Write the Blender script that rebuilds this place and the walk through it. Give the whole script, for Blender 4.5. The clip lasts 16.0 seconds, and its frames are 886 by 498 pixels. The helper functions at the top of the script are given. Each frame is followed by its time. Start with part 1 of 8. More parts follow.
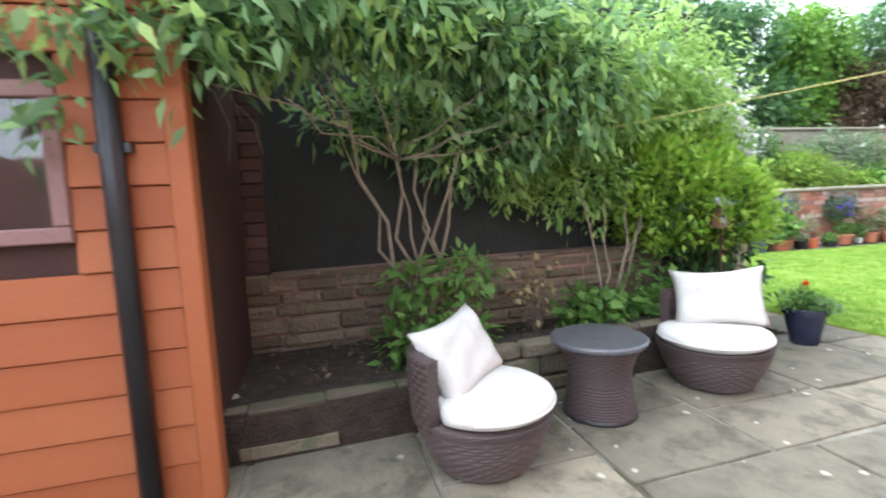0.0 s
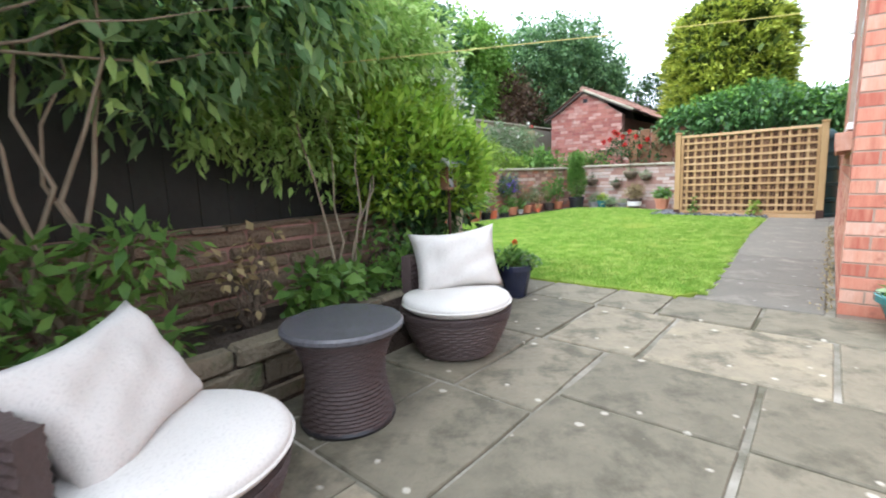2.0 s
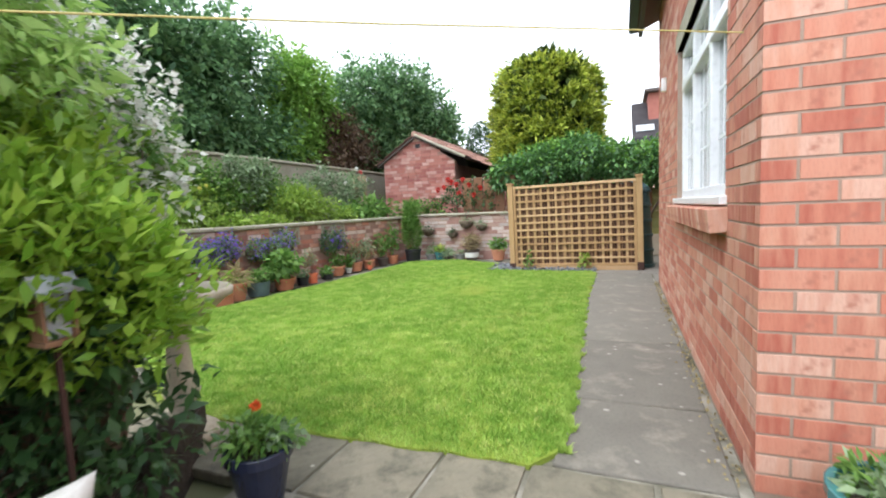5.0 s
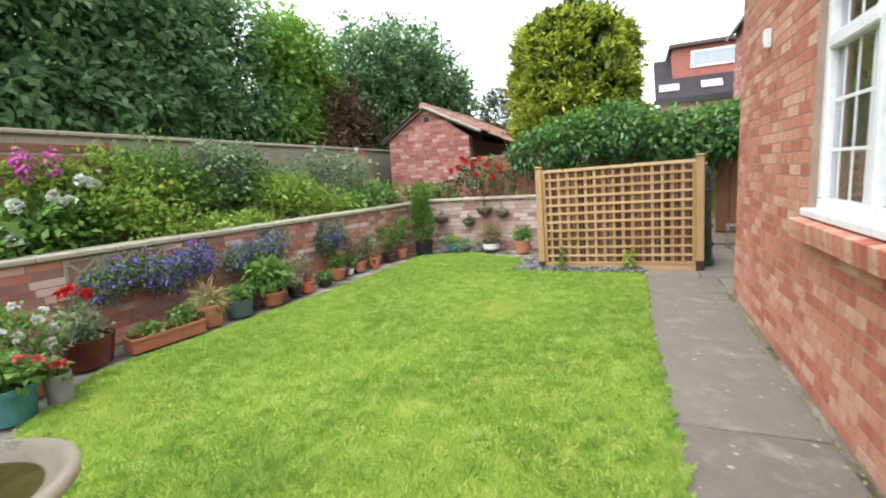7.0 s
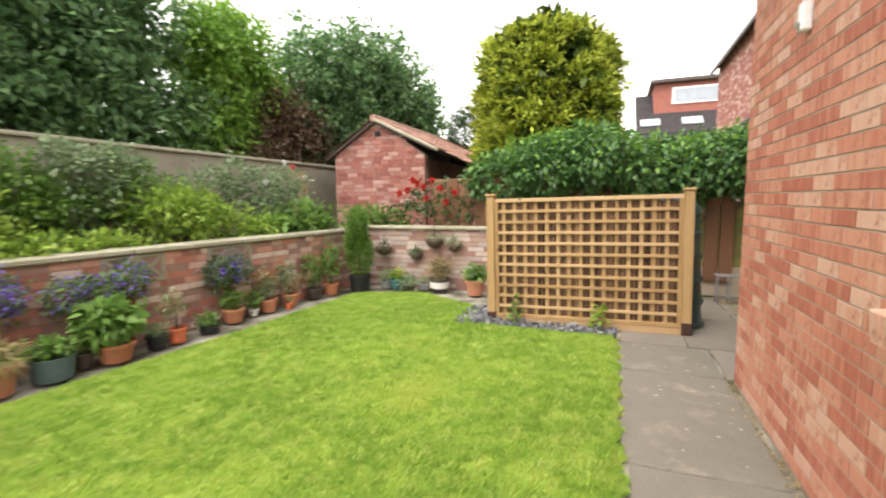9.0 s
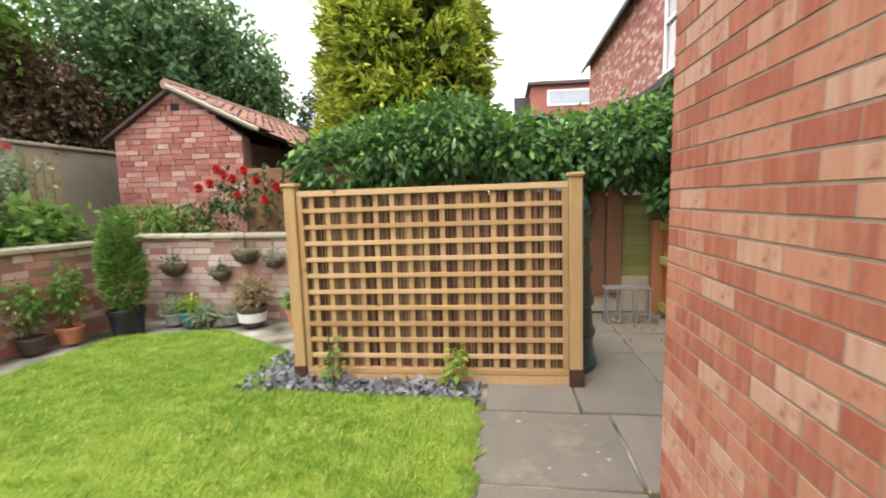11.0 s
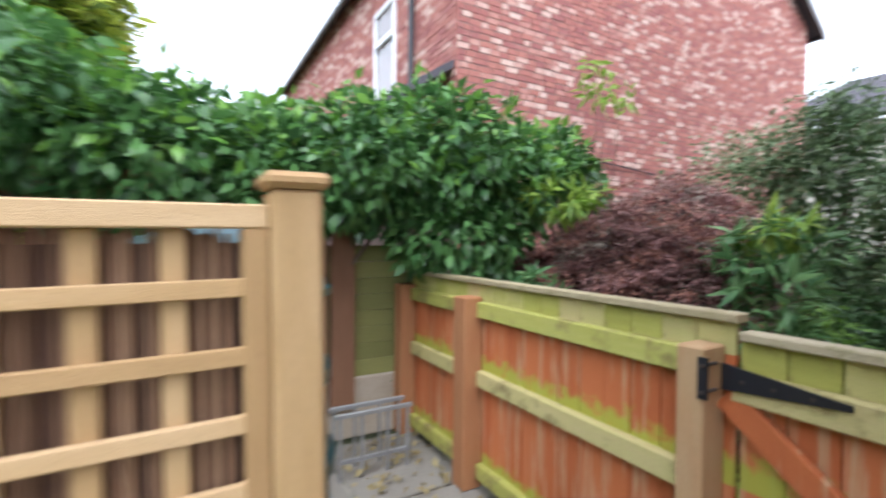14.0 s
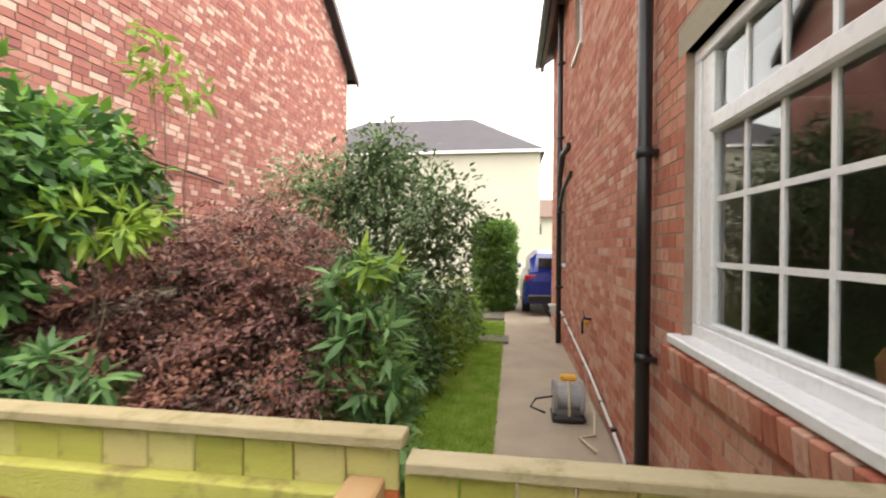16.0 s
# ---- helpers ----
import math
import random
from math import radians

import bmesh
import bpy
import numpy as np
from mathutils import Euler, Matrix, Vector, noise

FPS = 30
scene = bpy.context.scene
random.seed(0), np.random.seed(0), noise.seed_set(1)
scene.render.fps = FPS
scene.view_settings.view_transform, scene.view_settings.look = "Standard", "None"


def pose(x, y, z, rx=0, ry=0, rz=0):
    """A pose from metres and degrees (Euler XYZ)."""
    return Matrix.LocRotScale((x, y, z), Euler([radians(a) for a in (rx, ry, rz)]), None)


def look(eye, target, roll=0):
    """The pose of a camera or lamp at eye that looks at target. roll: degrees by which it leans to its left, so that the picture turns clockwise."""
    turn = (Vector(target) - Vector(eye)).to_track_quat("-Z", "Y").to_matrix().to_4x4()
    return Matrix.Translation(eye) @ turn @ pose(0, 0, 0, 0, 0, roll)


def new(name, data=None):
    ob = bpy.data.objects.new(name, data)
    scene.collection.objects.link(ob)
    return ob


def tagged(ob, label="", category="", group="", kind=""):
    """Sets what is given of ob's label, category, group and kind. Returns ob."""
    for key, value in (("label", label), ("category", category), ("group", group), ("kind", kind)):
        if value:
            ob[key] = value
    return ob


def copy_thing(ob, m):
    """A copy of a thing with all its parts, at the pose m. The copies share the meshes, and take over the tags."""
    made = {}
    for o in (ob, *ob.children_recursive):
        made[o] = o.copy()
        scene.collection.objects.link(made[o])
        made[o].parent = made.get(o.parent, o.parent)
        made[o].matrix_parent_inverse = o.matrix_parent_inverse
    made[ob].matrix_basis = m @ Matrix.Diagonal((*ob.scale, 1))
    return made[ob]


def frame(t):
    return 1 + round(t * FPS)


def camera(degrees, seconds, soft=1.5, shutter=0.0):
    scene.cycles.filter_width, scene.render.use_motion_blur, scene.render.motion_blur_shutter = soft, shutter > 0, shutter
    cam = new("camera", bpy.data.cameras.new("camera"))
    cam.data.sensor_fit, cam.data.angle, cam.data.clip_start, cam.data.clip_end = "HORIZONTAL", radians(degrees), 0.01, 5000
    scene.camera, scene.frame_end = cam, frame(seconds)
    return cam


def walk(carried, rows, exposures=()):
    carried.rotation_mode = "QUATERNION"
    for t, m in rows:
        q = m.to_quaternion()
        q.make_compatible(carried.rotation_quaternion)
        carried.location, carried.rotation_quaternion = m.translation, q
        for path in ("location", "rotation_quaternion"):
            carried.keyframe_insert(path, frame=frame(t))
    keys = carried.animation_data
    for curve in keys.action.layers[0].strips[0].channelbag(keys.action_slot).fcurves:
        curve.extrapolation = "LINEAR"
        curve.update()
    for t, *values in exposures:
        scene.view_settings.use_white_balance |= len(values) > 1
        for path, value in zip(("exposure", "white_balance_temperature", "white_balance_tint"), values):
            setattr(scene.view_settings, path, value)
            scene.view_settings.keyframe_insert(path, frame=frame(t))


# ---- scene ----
cam = camera(88.3, 16.0, 1.9, 0.4)
PATH = [
    (0, (0.43, 0.266, 0.996), (0.951, 2.187, 0.797), -2.8),
    (0.5, (0.527, 0.412, 0.94), (1.346, 2.216, 0.671), -3.3),
    (1, (0.597, 0.54, 0.867), (1.727, 2.156, 0.538), -2.9),
    (1.5, (0.642, 0.687, 0.845), (2.008, 2.112, 0.526), -2.1),
    (2, (0.691, 0.781, 0.844), (2.197, 2.059, 0.528), -1.9),
    (2.5, (0.839, 0.872, 0.822), (2.43, 2.046, 0.518), -1.3),
    (3, (1.034, 0.952, 0.837), (2.7, 2.026, 0.569), -1.2),
    (3.5, (1.25, 1.043, 0.875), (2.993, 1.997, 0.648), -1.5),
    (4, (1.485, 1.104, 0.941), (3.287, 1.952, 0.753), -1.8),
    (4.5, (1.75, 1.129, 0.986), (3.59, 1.895, 0.823), -1.9),
    (4.7, (1.912, 1.117, 1.016), (3.761, 1.864, 0.856), -2.1),
    (6.8, (3.079, 1.637, 1.431), (4.912, 2.376, 1.121), -3.6),
    (7, (3.245, 1.648, 1.412), (5.061, 2.425, 1.1), -3.7),
    (7.5, (3.62, 1.687, 1.397), (5.397, 2.55, 1.087), -3.5),
    (8, (3.949, 1.628, 1.392), (5.681, 2.583, 1.094), -2.6),
    (8.5, (4.281, 1.6, 1.414), (6.026, 2.542, 1.158), -1.2),
    (9, (4.754, 1.583, 1.409), (6.614, 2.286, 1.193), -0.7),
    (9.5, (5.202, 1.493, 1.402), (7.115, 2.036, 1.188), -1.6),
    (10, (5.656, 1.42, 1.422), (7.594, 1.858, 1.197), -1.0),
    (10.2, (5.867, 1.41, 1.402), (7.815, 1.8, 1.177), -0.8),
    (12.3, (7.817, 1.318, 1.307), (9.809, 1.371, 1.137), -1.3),
    (12.5, (7.978, 1.292, 1.306), (9.972, 1.295, 1.149), -0.9),
    (13, (8.337, 1.252, 1.341), (10.329, 1.144, 1.208), 0.2),
    (13.5, (8.726, 1.257, 1.343), (10.688, 0.879, 1.257), 0.3),
    (14, (9.006, 1.076, 1.375), (10.742, 0.083, 1.339), 0.5),
    (14.5, (9.255, 0.81, 1.448), (10.58, -0.687, 1.414), 0.5),
    (15, (9.425, 0.823, 1.496), (10.255, -0.995, 1.421), -1.0),
    (15.5, (9.523, 0.730, 1.554), (10.018, -1.206, 1.468), -1.4),
    (16, (9.512, 0.605, 1.577), (9.810, -1.372, 1.564), 0.45),
]
EXPOSURES = [(0.0, 2.72, 5700, 10), (0.5, 2.80, 5600, 10), (1.5, 2.42, 5650, 10), (2.5, 2.2, 5900, 10), (4.0, 2.02, 6050, 9), (4.5, 1.96, 6050, 9), (7.0, 2.00, 6300, 11), (8.5, 2.12, 6950, 12), (9.0, 2.07, 7100, 12),
             (10.0, 1.95, 7300, 13), (12.5, 2.02, 5800, 12), (14.0, 2.20, 5700, 11), (14.5, 2.34, 5850, 10), (15.0, 2.42, 6500, 10), (15.5, 2.44, 7050, 10), (16.0, 2.38, 7150, 10)]
walk(cam, [(t, look(eye, target, roll)) for t, eye, target, roll in PATH], EXPOSURES)

# ---- world, sun ----
SUN_UP, SUN_ROUND = radians(62), radians(297)
world = bpy.data.worlds.new("world")
scene.world = world
world.use_nodes = True
wn, wl = world.node_tree.nodes, world.node_tree.links
sky = wn.new("ShaderNodeTexSky")
sky.sky_type = "NISHITA"
sky.sun_disc = False
sky.sun_elevation, sky.sun_rotation = SUN_UP, SUN_ROUND
sky.air_density, sky.dust_density, sky.ozone_density = 1.0, 1.2, 1.0
pale = wn.new("ShaderNodeHueSaturation")
pale.inputs["Saturation"].default_value = 0.14
wl.new(sky.outputs["Color"], pale.inputs["Color"])
wl.new(pale.outputs["Color"], wn["Background"].inputs["Color"])
wn["Background"].inputs["Strength"].default_value = 0.15
sun = new("sun", bpy.data.lights.new("sun", "SUN"))
sun.data.energy, sun.data.angle, sun.data.color = 0.62, radians(50), (1.0, 0.96, 0.9)
towards = Vector((math.sin(SUN_ROUND) * math.cos(SUN_UP), math.cos(SUN_ROUND) * math.cos(SUN_UP), math.sin(SUN_UP)))
sun.matrix_basis = look(towards * 30, (0, 0, 0))


# ---- materials ----
def ramp_colours(nt, fac, colours):
    r = nt.nodes.new("ShaderNodeValToRGB")
    n = len(colours)
    while len(r.color_ramp.elements) < n:
        r.color_ramp.elements.new(0.5)
    for k, c in enumerate(colours):
        e = r.color_ramp.elements[k]
        e.position, e.color = (k / (n - 1) if n > 1 else 0), (*c, 1)
    nt.links.new(fac, r.inputs["Fac"])
    return r.outputs["Color"]


def surface(name, colours, rough=0.8, scale=6.0, fine=60.0, bump=0.15, pick="", metal=0.0, stain=(), stain_at=0.55, stain_scale=1.5,
            grain=None, leafy=0.0, dist=0.01, spec=0.4, pick_mix=0.6, stain_grain=None, still=False, fleck=(), fleck_scale=8.0, fleck_at=0.20):
    """A procedural surface. colours: a ramp; pick: 'object' or 'island' picks along the ramp per piece; stain: a second colour laid on in patches;
    grain: a stretch of the texture along x, y, z; leafy: how much light passes through."""
    m = bpy.data.materials.new(name)
    m.use_nodes = True
    nt = m.node_tree
    b = nt.nodes["Principled BSDF"]
    tc = nt.nodes.new("ShaderNodeTexCoord")
    mp = nt.nodes.new("ShaderNodeMapping")
    nt.links.new(tc.outputs["Object"], mp.inputs["Vector"])
    if grain:
        mp.inputs["Scale"].default_value = grain
    geo = nt.nodes.new("ShaderNodeNewGeometry")
    info = nt.nodes.new("ShaderNodeObjectInfo")
    n1 = nt.nodes.new("ShaderNodeTexNoise")
    n1.inputs["Scale"].default_value, n1.inputs["Detail"].default_value = scale, 5
    n1.noise_dimensions = "4D"
    n2 = nt.nodes.new("ShaderNodeTexNoise")
    n2.inputs["Scale"].default_value, n2.inputs["Detail"].default_value = fine, 3
    for n in (n1, n2):
        nt.links.new(mp.outputs["Vector"], n.inputs["Vector"])
    rnd = {"object": info.outputs["Random"], "island": geo.outputs["Random Per Island"]}.get(pick)
    mixed = nt.nodes.new("ShaderNodeMath")
    mixed.operation = "MULTIPLY_ADD"
    if rnd:
        w = nt.nodes.new("ShaderNodeMath")
        w.operation = "MULTIPLY"
        w.inputs[1].default_value = 37.0
        nt.links.new(rnd, w.inputs[0])
        if not still:
            nt.links.new(w.outputs[0], n1.inputs["W"])
        base = nt.nodes.new("ShaderNodeMath")
        base.operation = "MULTIPLY"
        base.inputs[1].default_value = pick_mix
        nt.links.new(rnd, base.inputs[0])
        nt.links.new(n1.outputs["Fac"], mixed.inputs[0])
        mixed.inputs[1].default_value = (1.0 - pick_mix) * (2.3 if still else 1.0)
        if still:
            less = nt.nodes.new("ShaderNodeMath")
            less.operation = "SUBTRACT"
            less.inputs[1].default_value = 0.65 * (1.0 - pick_mix)
            nt.links.new(base.outputs[0], less.inputs[0])
            base = less
        nt.links.new(base.outputs[0], mixed.inputs[2])
    else:
        nt.links.new(n1.outputs["Fac"], mixed.inputs[0])
        mixed.inputs[1].default_value, mixed.inputs[2].default_value = 1.6, -0.3
    col = ramp_colours(nt, mixed.outputs[0], colours)
    fm = nt.nodes.new("ShaderNodeMix")
    fm.data_type, fm.blend_type = "RGBA", "MULTIPLY"
    fm.inputs["Factor"].default_value = 0.55
    grey = ramp_colours(nt, n2.outputs["Fac"], [(0.45, 0.45, 0.45), (1, 1, 1), (1, 1, 1)])
    nt.links.new(col, fm.inputs[6])
    nt.links.new(grey, fm.inputs[7])
    out = fm.outputs[2]
    if stain:
        n3 = nt.nodes.new("ShaderNodeTexNoise")
        n3.inputs["Scale"].default_value, n3.inputs["Detail"].default_value, n3.inputs["Roughness"].default_value = stain_scale, 6, 0.65
        if stain_grain:
            ms_ = nt.nodes.new("ShaderNodeMapping")
            ms_.inputs["Scale"].default_value = stain_grain
            shift = nt.nodes.new("ShaderNodeVectorMath")
            shift.operation = "MULTIPLY_ADD"
            shift.inputs[1].default_value = (19.0, 7.0, 11.0)
            nt.links.new(info.outputs["Random"], shift.inputs[0])
            nt.links.new(tc.outputs["Object"], shift.inputs[2])
            nt.links.new(shift.outputs["Vector"], ms_.inputs["Vector"])
            nt.links.new(ms_.outputs["Vector"], n3.inputs["Vector"])
        else:
            nt.links.new(tc.outputs["Object"], n3.inputs["Vector"])
        mask = nt.nodes.new("ShaderNodeMapRange")
        mask.inputs["From Min"].default_value, mask.inputs["From Max"].default_value = stain_at, stain_at + 0.14
        mask.inputs["To Max"].default_value = 0.8
        nt.links.new(n3.outputs["Fac"], mask.inputs["Value"])
        sm = nt.nodes.new("ShaderNodeMix")
        sm.data_type = "RGBA"
        nt.links.new(mask.outputs["Result"], sm.inputs["Factor"])
        nt.links.new(out, sm.inputs[6])
        sm.inputs[7].default_value = (*stain, 1)
        out = sm.outputs[2]
    if fleck:
        vo = nt.nodes.new("ShaderNodeTexVoronoi")
        vo.inputs["Scale"].default_value = fleck_scale
        far = nt.nodes.new("ShaderNodeTexNoise")
        far.inputs["Scale"].default_value, far.inputs["Detail"].default_value = 22, 4
        nt.links.new(tc.outputs["Object"], vo.inputs["Vector"])
        nt.links.new(tc.outputs["Object"], far.inputs["Vector"])
        sum_ = nt.nodes.new("ShaderNodeMath")
        sum_.operation = "MULTIPLY_ADD"
        sum_.inputs[1].default_value = 0.28
        nt.links.new(far.outputs["Fac"], sum_.inputs[0])
        nt.links.new(vo.outputs["Distance"], sum_.inputs[2])
        fk = nt.nodes.new("ShaderNodeMapRange")
        fk.inputs["From Min"].default_value, fk.inputs["From Max"].default_value = fleck_at, fleck_at + 0.06
        fk.inputs["To Min"].default_value, fk.inputs["To Max"].default_value = 0.75, 0.0
        nt.links.new(sum_.outputs[0], fk.inputs["Value"])
        fx = nt.nodes.new("ShaderNodeMix")
        fx.data_type = "RGBA"
        nt.links.new(fk.outputs["Result"], fx.inputs["Factor"])
        nt.links.new(out, fx.inputs[6])
        fx.inputs[7].default_value = (*fleck, 1)
        out = fx.outputs[2]
    nt.links.new(out, b.inputs["Base Color"])
    b.inputs["Roughness"].default_value, b.inputs["Metallic"].default_value = rough, metal
    b.inputs["Specular IOR Level"].default_value = spec
    if bump:
        bp = nt.nodes.new("ShaderNodeBump")
        bp.inputs["Strength"].default_value, bp.inputs["Distance"].default_value = bump, dist
        nt.links.new(n2.outputs["Fac"], bp.inputs["Height"])
        nt.links.new(bp.outputs["Normal"], b.inputs["Normal"])
    if leafy:
        tr = nt.nodes.new("ShaderNodeBsdfTranslucent")
        nt.links.new(out, tr.inputs["Color"])
        ms = nt.nodes.new("ShaderNodeMixShader")
        ms.inputs["Fac"].default_value = leafy
        nt.links.new(b.outputs["BSDF"], ms.inputs[1])
        nt.links.new(tr.outputs["BSDF"], ms.inputs[2])
        nt.links.new(ms.outputs["Shader"], nt.nodes["Material Output"].inputs["Surface"])
    return m


def mossy_band(m, colour, bands):
    """Ragged green growth that starts at a ledge and thins out upwards, over the bands (low, high) of a board's own height."""
    nt = m.node_tree
    b = nt.nodes["Principled BSDF"]
    tc, sep = nt.nodes.new("ShaderNodeTexCoord"), nt.nodes.new("ShaderNodeSeparateXYZ")
    info = nt.nodes.new("ShaderNodeObjectInfo")
    nt.links.new(tc.outputs["Object"], sep.inputs["Vector"])
    nz = nt.nodes.new("ShaderNodeTexNoise")
    nz.noise_dimensions = "4D"
    nz.inputs["Scale"].default_value, nz.inputs["Detail"].default_value = 16, 5
    nt.links.new(tc.outputs["Object"], nz.inputs["Vector"])
    w = nt.nodes.new("ShaderNodeMath")
    w.operation = "MULTIPLY"
    w.inputs[1].default_value = 23.0
    nt.links.new(info.outputs["Random"], w.inputs[0])
    nt.links.new(w.outputs[0], nz.inputs["W"])
    out = b.inputs["Base Color"].links[0].from_socket
    for low, high in bands:
        fade = nt.nodes.new("ShaderNodeMapRange")
        fade.inputs["From Min"].default_value, fade.inputs["From Max"].default_value = low, high
        fade.inputs["To Min"].default_value, fade.inputs["To Max"].default_value = 0.28, -0.5
        nt.links.new(sep.outputs["Z"], fade.inputs["Value"])
        over = nt.nodes.new("ShaderNodeMath")
        over.operation = "GREATER_THAN"
        over.inputs[1].default_value = low - 0.02
        nt.links.new(sep.outputs["Z"], over.inputs[0])
        add = nt.nodes.new("ShaderNodeMath")
        nt.links.new(fade.outputs["Result"], add.inputs[0])
        nt.links.new(nz.outputs["Fac"], add.inputs[1])
        edge = nt.nodes.new("ShaderNodeMapRange")
        edge.inputs["From Min"].default_value, edge.inputs["From Max"].default_value, edge.inputs["To Max"].default_value = 0.42, 0.62, 0.85
        nt.links.new(add.outputs[0], edge.inputs["Value"])
        both = nt.nodes.new("ShaderNodeMath")
        both.operation = "MULTIPLY"
        nt.links.new(edge.outputs["Result"], both.inputs[0])
        nt.links.new(over.outputs[0], both.inputs[1])
        mx = nt.nodes.new("ShaderNodeMix")
        mx.data_type = "RGBA"
        nt.links.new(both.outputs[0], mx.inputs["Factor"])
        nt.links.new(out, mx.inputs[6])
        mx.inputs[7].default_value = (*colour, 1)
        out = mx.outputs[2]
    nt.links.new(out, b.inputs["Base Color"])


def leaf_mat(name, dark, light, rough=0.45, leafy=0.3):
    mid = tuple((a + b) / 2 for a, b in zip(dark, light))
    return surface(name, [dark, mid, light], rough, 3.0, 90, 0.1, "island", leafy=leafy, spec=0.35, pick_mix=0.75)


BRICKS = [(0.36, 0.10, 0.065), (0.50, 0.19, 0.125), (0.58, 0.28, 0.195), (0.53, 0.21, 0.14), (0.40, 0.12, 0.08), (0.57, 0.28, 0.19), (0.63, 0.40, 0.31), (0.48, 0.19, 0.13), (0.31, 0.085, 0.06)]
BRICKS = [(r * 0.9, g * 0.87, b * 0.85) for r, g, b in BRICKS]
M_BRICK = surface("house brick", BRICKS, 0.85, 10, 120, 0.25, "object", pick_mix=0.55, grain=(2.2, 2.2, 0.35), stain=(0.33, 0.13, 0.09), stain_at=0.57, stain_scale=11, dist=0.002)
M_BRICK_I = surface("house brick rest", BRICKS, 0.85, 10, 120, 0.35, "island", pick_mix=0.55, grain=(2.2, 2.2, 0.35), stain=(0.33, 0.13, 0.09), stain_at=0.57, stain_scale=11, dist=0.002)
M_MORTAR = surface("mortar", [(0.26, 0.185, 0.14), (0.41, 0.31, 0.245)], 0.95, 8, 150, 0.2, dist=0.002)
M_OLDBRICK = surface("old brick", [(0.17, 0.075, 0.065), (0.31, 0.115, 0.095), (0.38, 0.155, 0.12), (0.27, 0.10, 0.09), (0.42, 0.20, 0.16), (0.56, 0.40, 0.33), (0.33, 0.13, 0.11)], 0.9, 9, 90, 0.5, "island", pick_mix=0.75)
M_OLDMORTAR = surface("old mortar", [(0.24, 0.12, 0.10), (0.36, 0.22, 0.18)], 0.95, 5, 90, 0.5)
GARDEN = [(0.24, 0.09, 0.07), (0.42, 0.155, 0.11), (0.50, 0.24, 0.175), (0.62, 0.48, 0.42), (0.30, 0.12, 0.09), (0.28, 0.20, 0.165)]
M_GARDENBRICK = surface("garden wall brick", GARDEN, 0.92, 8, 80, 0.5, "island", pick_mix=0.7)
M_STONE = surface("rough stone", [(0.075, 0.062, 0.04), (0.15, 0.125, 0.085), (0.25, 0.21, 0.14)], 0.92, 5, 60, 0.8, "object", stain=(0.07, 0.10, 0.035), stain_at=0.55, stain_scale=6, dist=0.02)
M_FLAG = surface("flagstone", [(0.075, 0.068, 0.047), (0.15, 0.136, 0.096), (0.235, 0.207, 0.147), (0.38, 0.32, 0.21)], 0.72, 8.0, 30, 0.7, "object", stain=(0.08, 0.074, 0.05), stain_at=0.49, stain_scale=5.5, pick_mix=0.45, fleck=(0.50, 0.47, 0.39))
M_JOINT = surface("joint", [(0.035, 0.032, 0.02), (0.08, 0.075, 0.045), (0.32, 0.30, 0.25), (0.55, 0.53, 0.48)], 0.95, 2.6, 60, 0.5)
M_PATH = surface("path concrete", [(0.11, 0.10, 0.083), (0.165, 0.152, 0.125), (0.215, 0.20, 0.165)], 0.85, 5.0, 50, 0.5, "object", stain=(0.26, 0.235, 0.19), stain_at=0.54, stain_scale=3.4, pick_mix=0.35, fleck=(0.38, 0.36, 0.31))
M_DRIVE = surface("drive concrete", [(0.33, 0.275, 0.21), (0.46, 0.39, 0.305)], 0.85, 2.0, 70, 0.3, stain=(0.27, 0.22, 0.165), stain_at=0.58)
M_SOIL = surface("soil", [(0.018, 0.013, 0.009), (0.05, 0.036, 0.025), (0.08, 0.06, 0.045)], 0.95, 14, 70, 1.0, dist=0.03)
M_TURF = surface("turf", [(0.15, 0.22, 0.02), (0.23, 0.31, 0.035), (0.30, 0.36, 0.05)], 0.9, 3.5, 90, 0.8, dist=0.02)
M_BLADE = surface("grass blade", [(0.12, 0.25, 0.03), (0.22, 0.39, 0.055), (0.33, 0.49, 0.09), (0.44, 0.56, 0.14), (0.54, 0.60, 0.20)], 0.65, 6.0, 40, 0.0, "island", leafy=0.35, spec=0.2, pick_mix=0.3, still=True, stain=(0.44, 0.50, 0.11), stain_at=0.55, stain_scale=1.1)
M_GROUND = surface("far ground", [(0.10, 0.12, 0.05), (0.18, 0.17, 0.10)], 0.95, 0.4, 8, 0.3)
M_PINE = surface("treated pine", [(0.23, 0.125, 0.05), (0.40, 0.255, 0.115), (0.55, 0.385, 0.21)], 0.7, 3, 60, 0.2, "object", grain=(8, 8, 1.2), pick_mix=0.45, fleck=(0.11, 0.055, 0.028), fleck_scale=4.5, fleck_at=0.185)
M_PINEY = surface("treated pine rail", [(0.24, 0.13, 0.052), (0.43, 0.275, 0.125), (0.60, 0.43, 0.25)], 0.7, 3, 60, 0.2, "object", grain=(8, 1.2, 8), pick_mix=0.45, fleck=(0.11, 0.055, 0.028), fleck_scale=4.5, fleck_at=0.185)
M_REED = surface("reed screen", [(0.10, 0.05, 0.028), (0.19, 0.105, 0.058), (0.36, 0.225, 0.13)], 0.8, 6, 60, 0.2, "island", grain=(10, 10, 1.0), pick_mix=0.8)
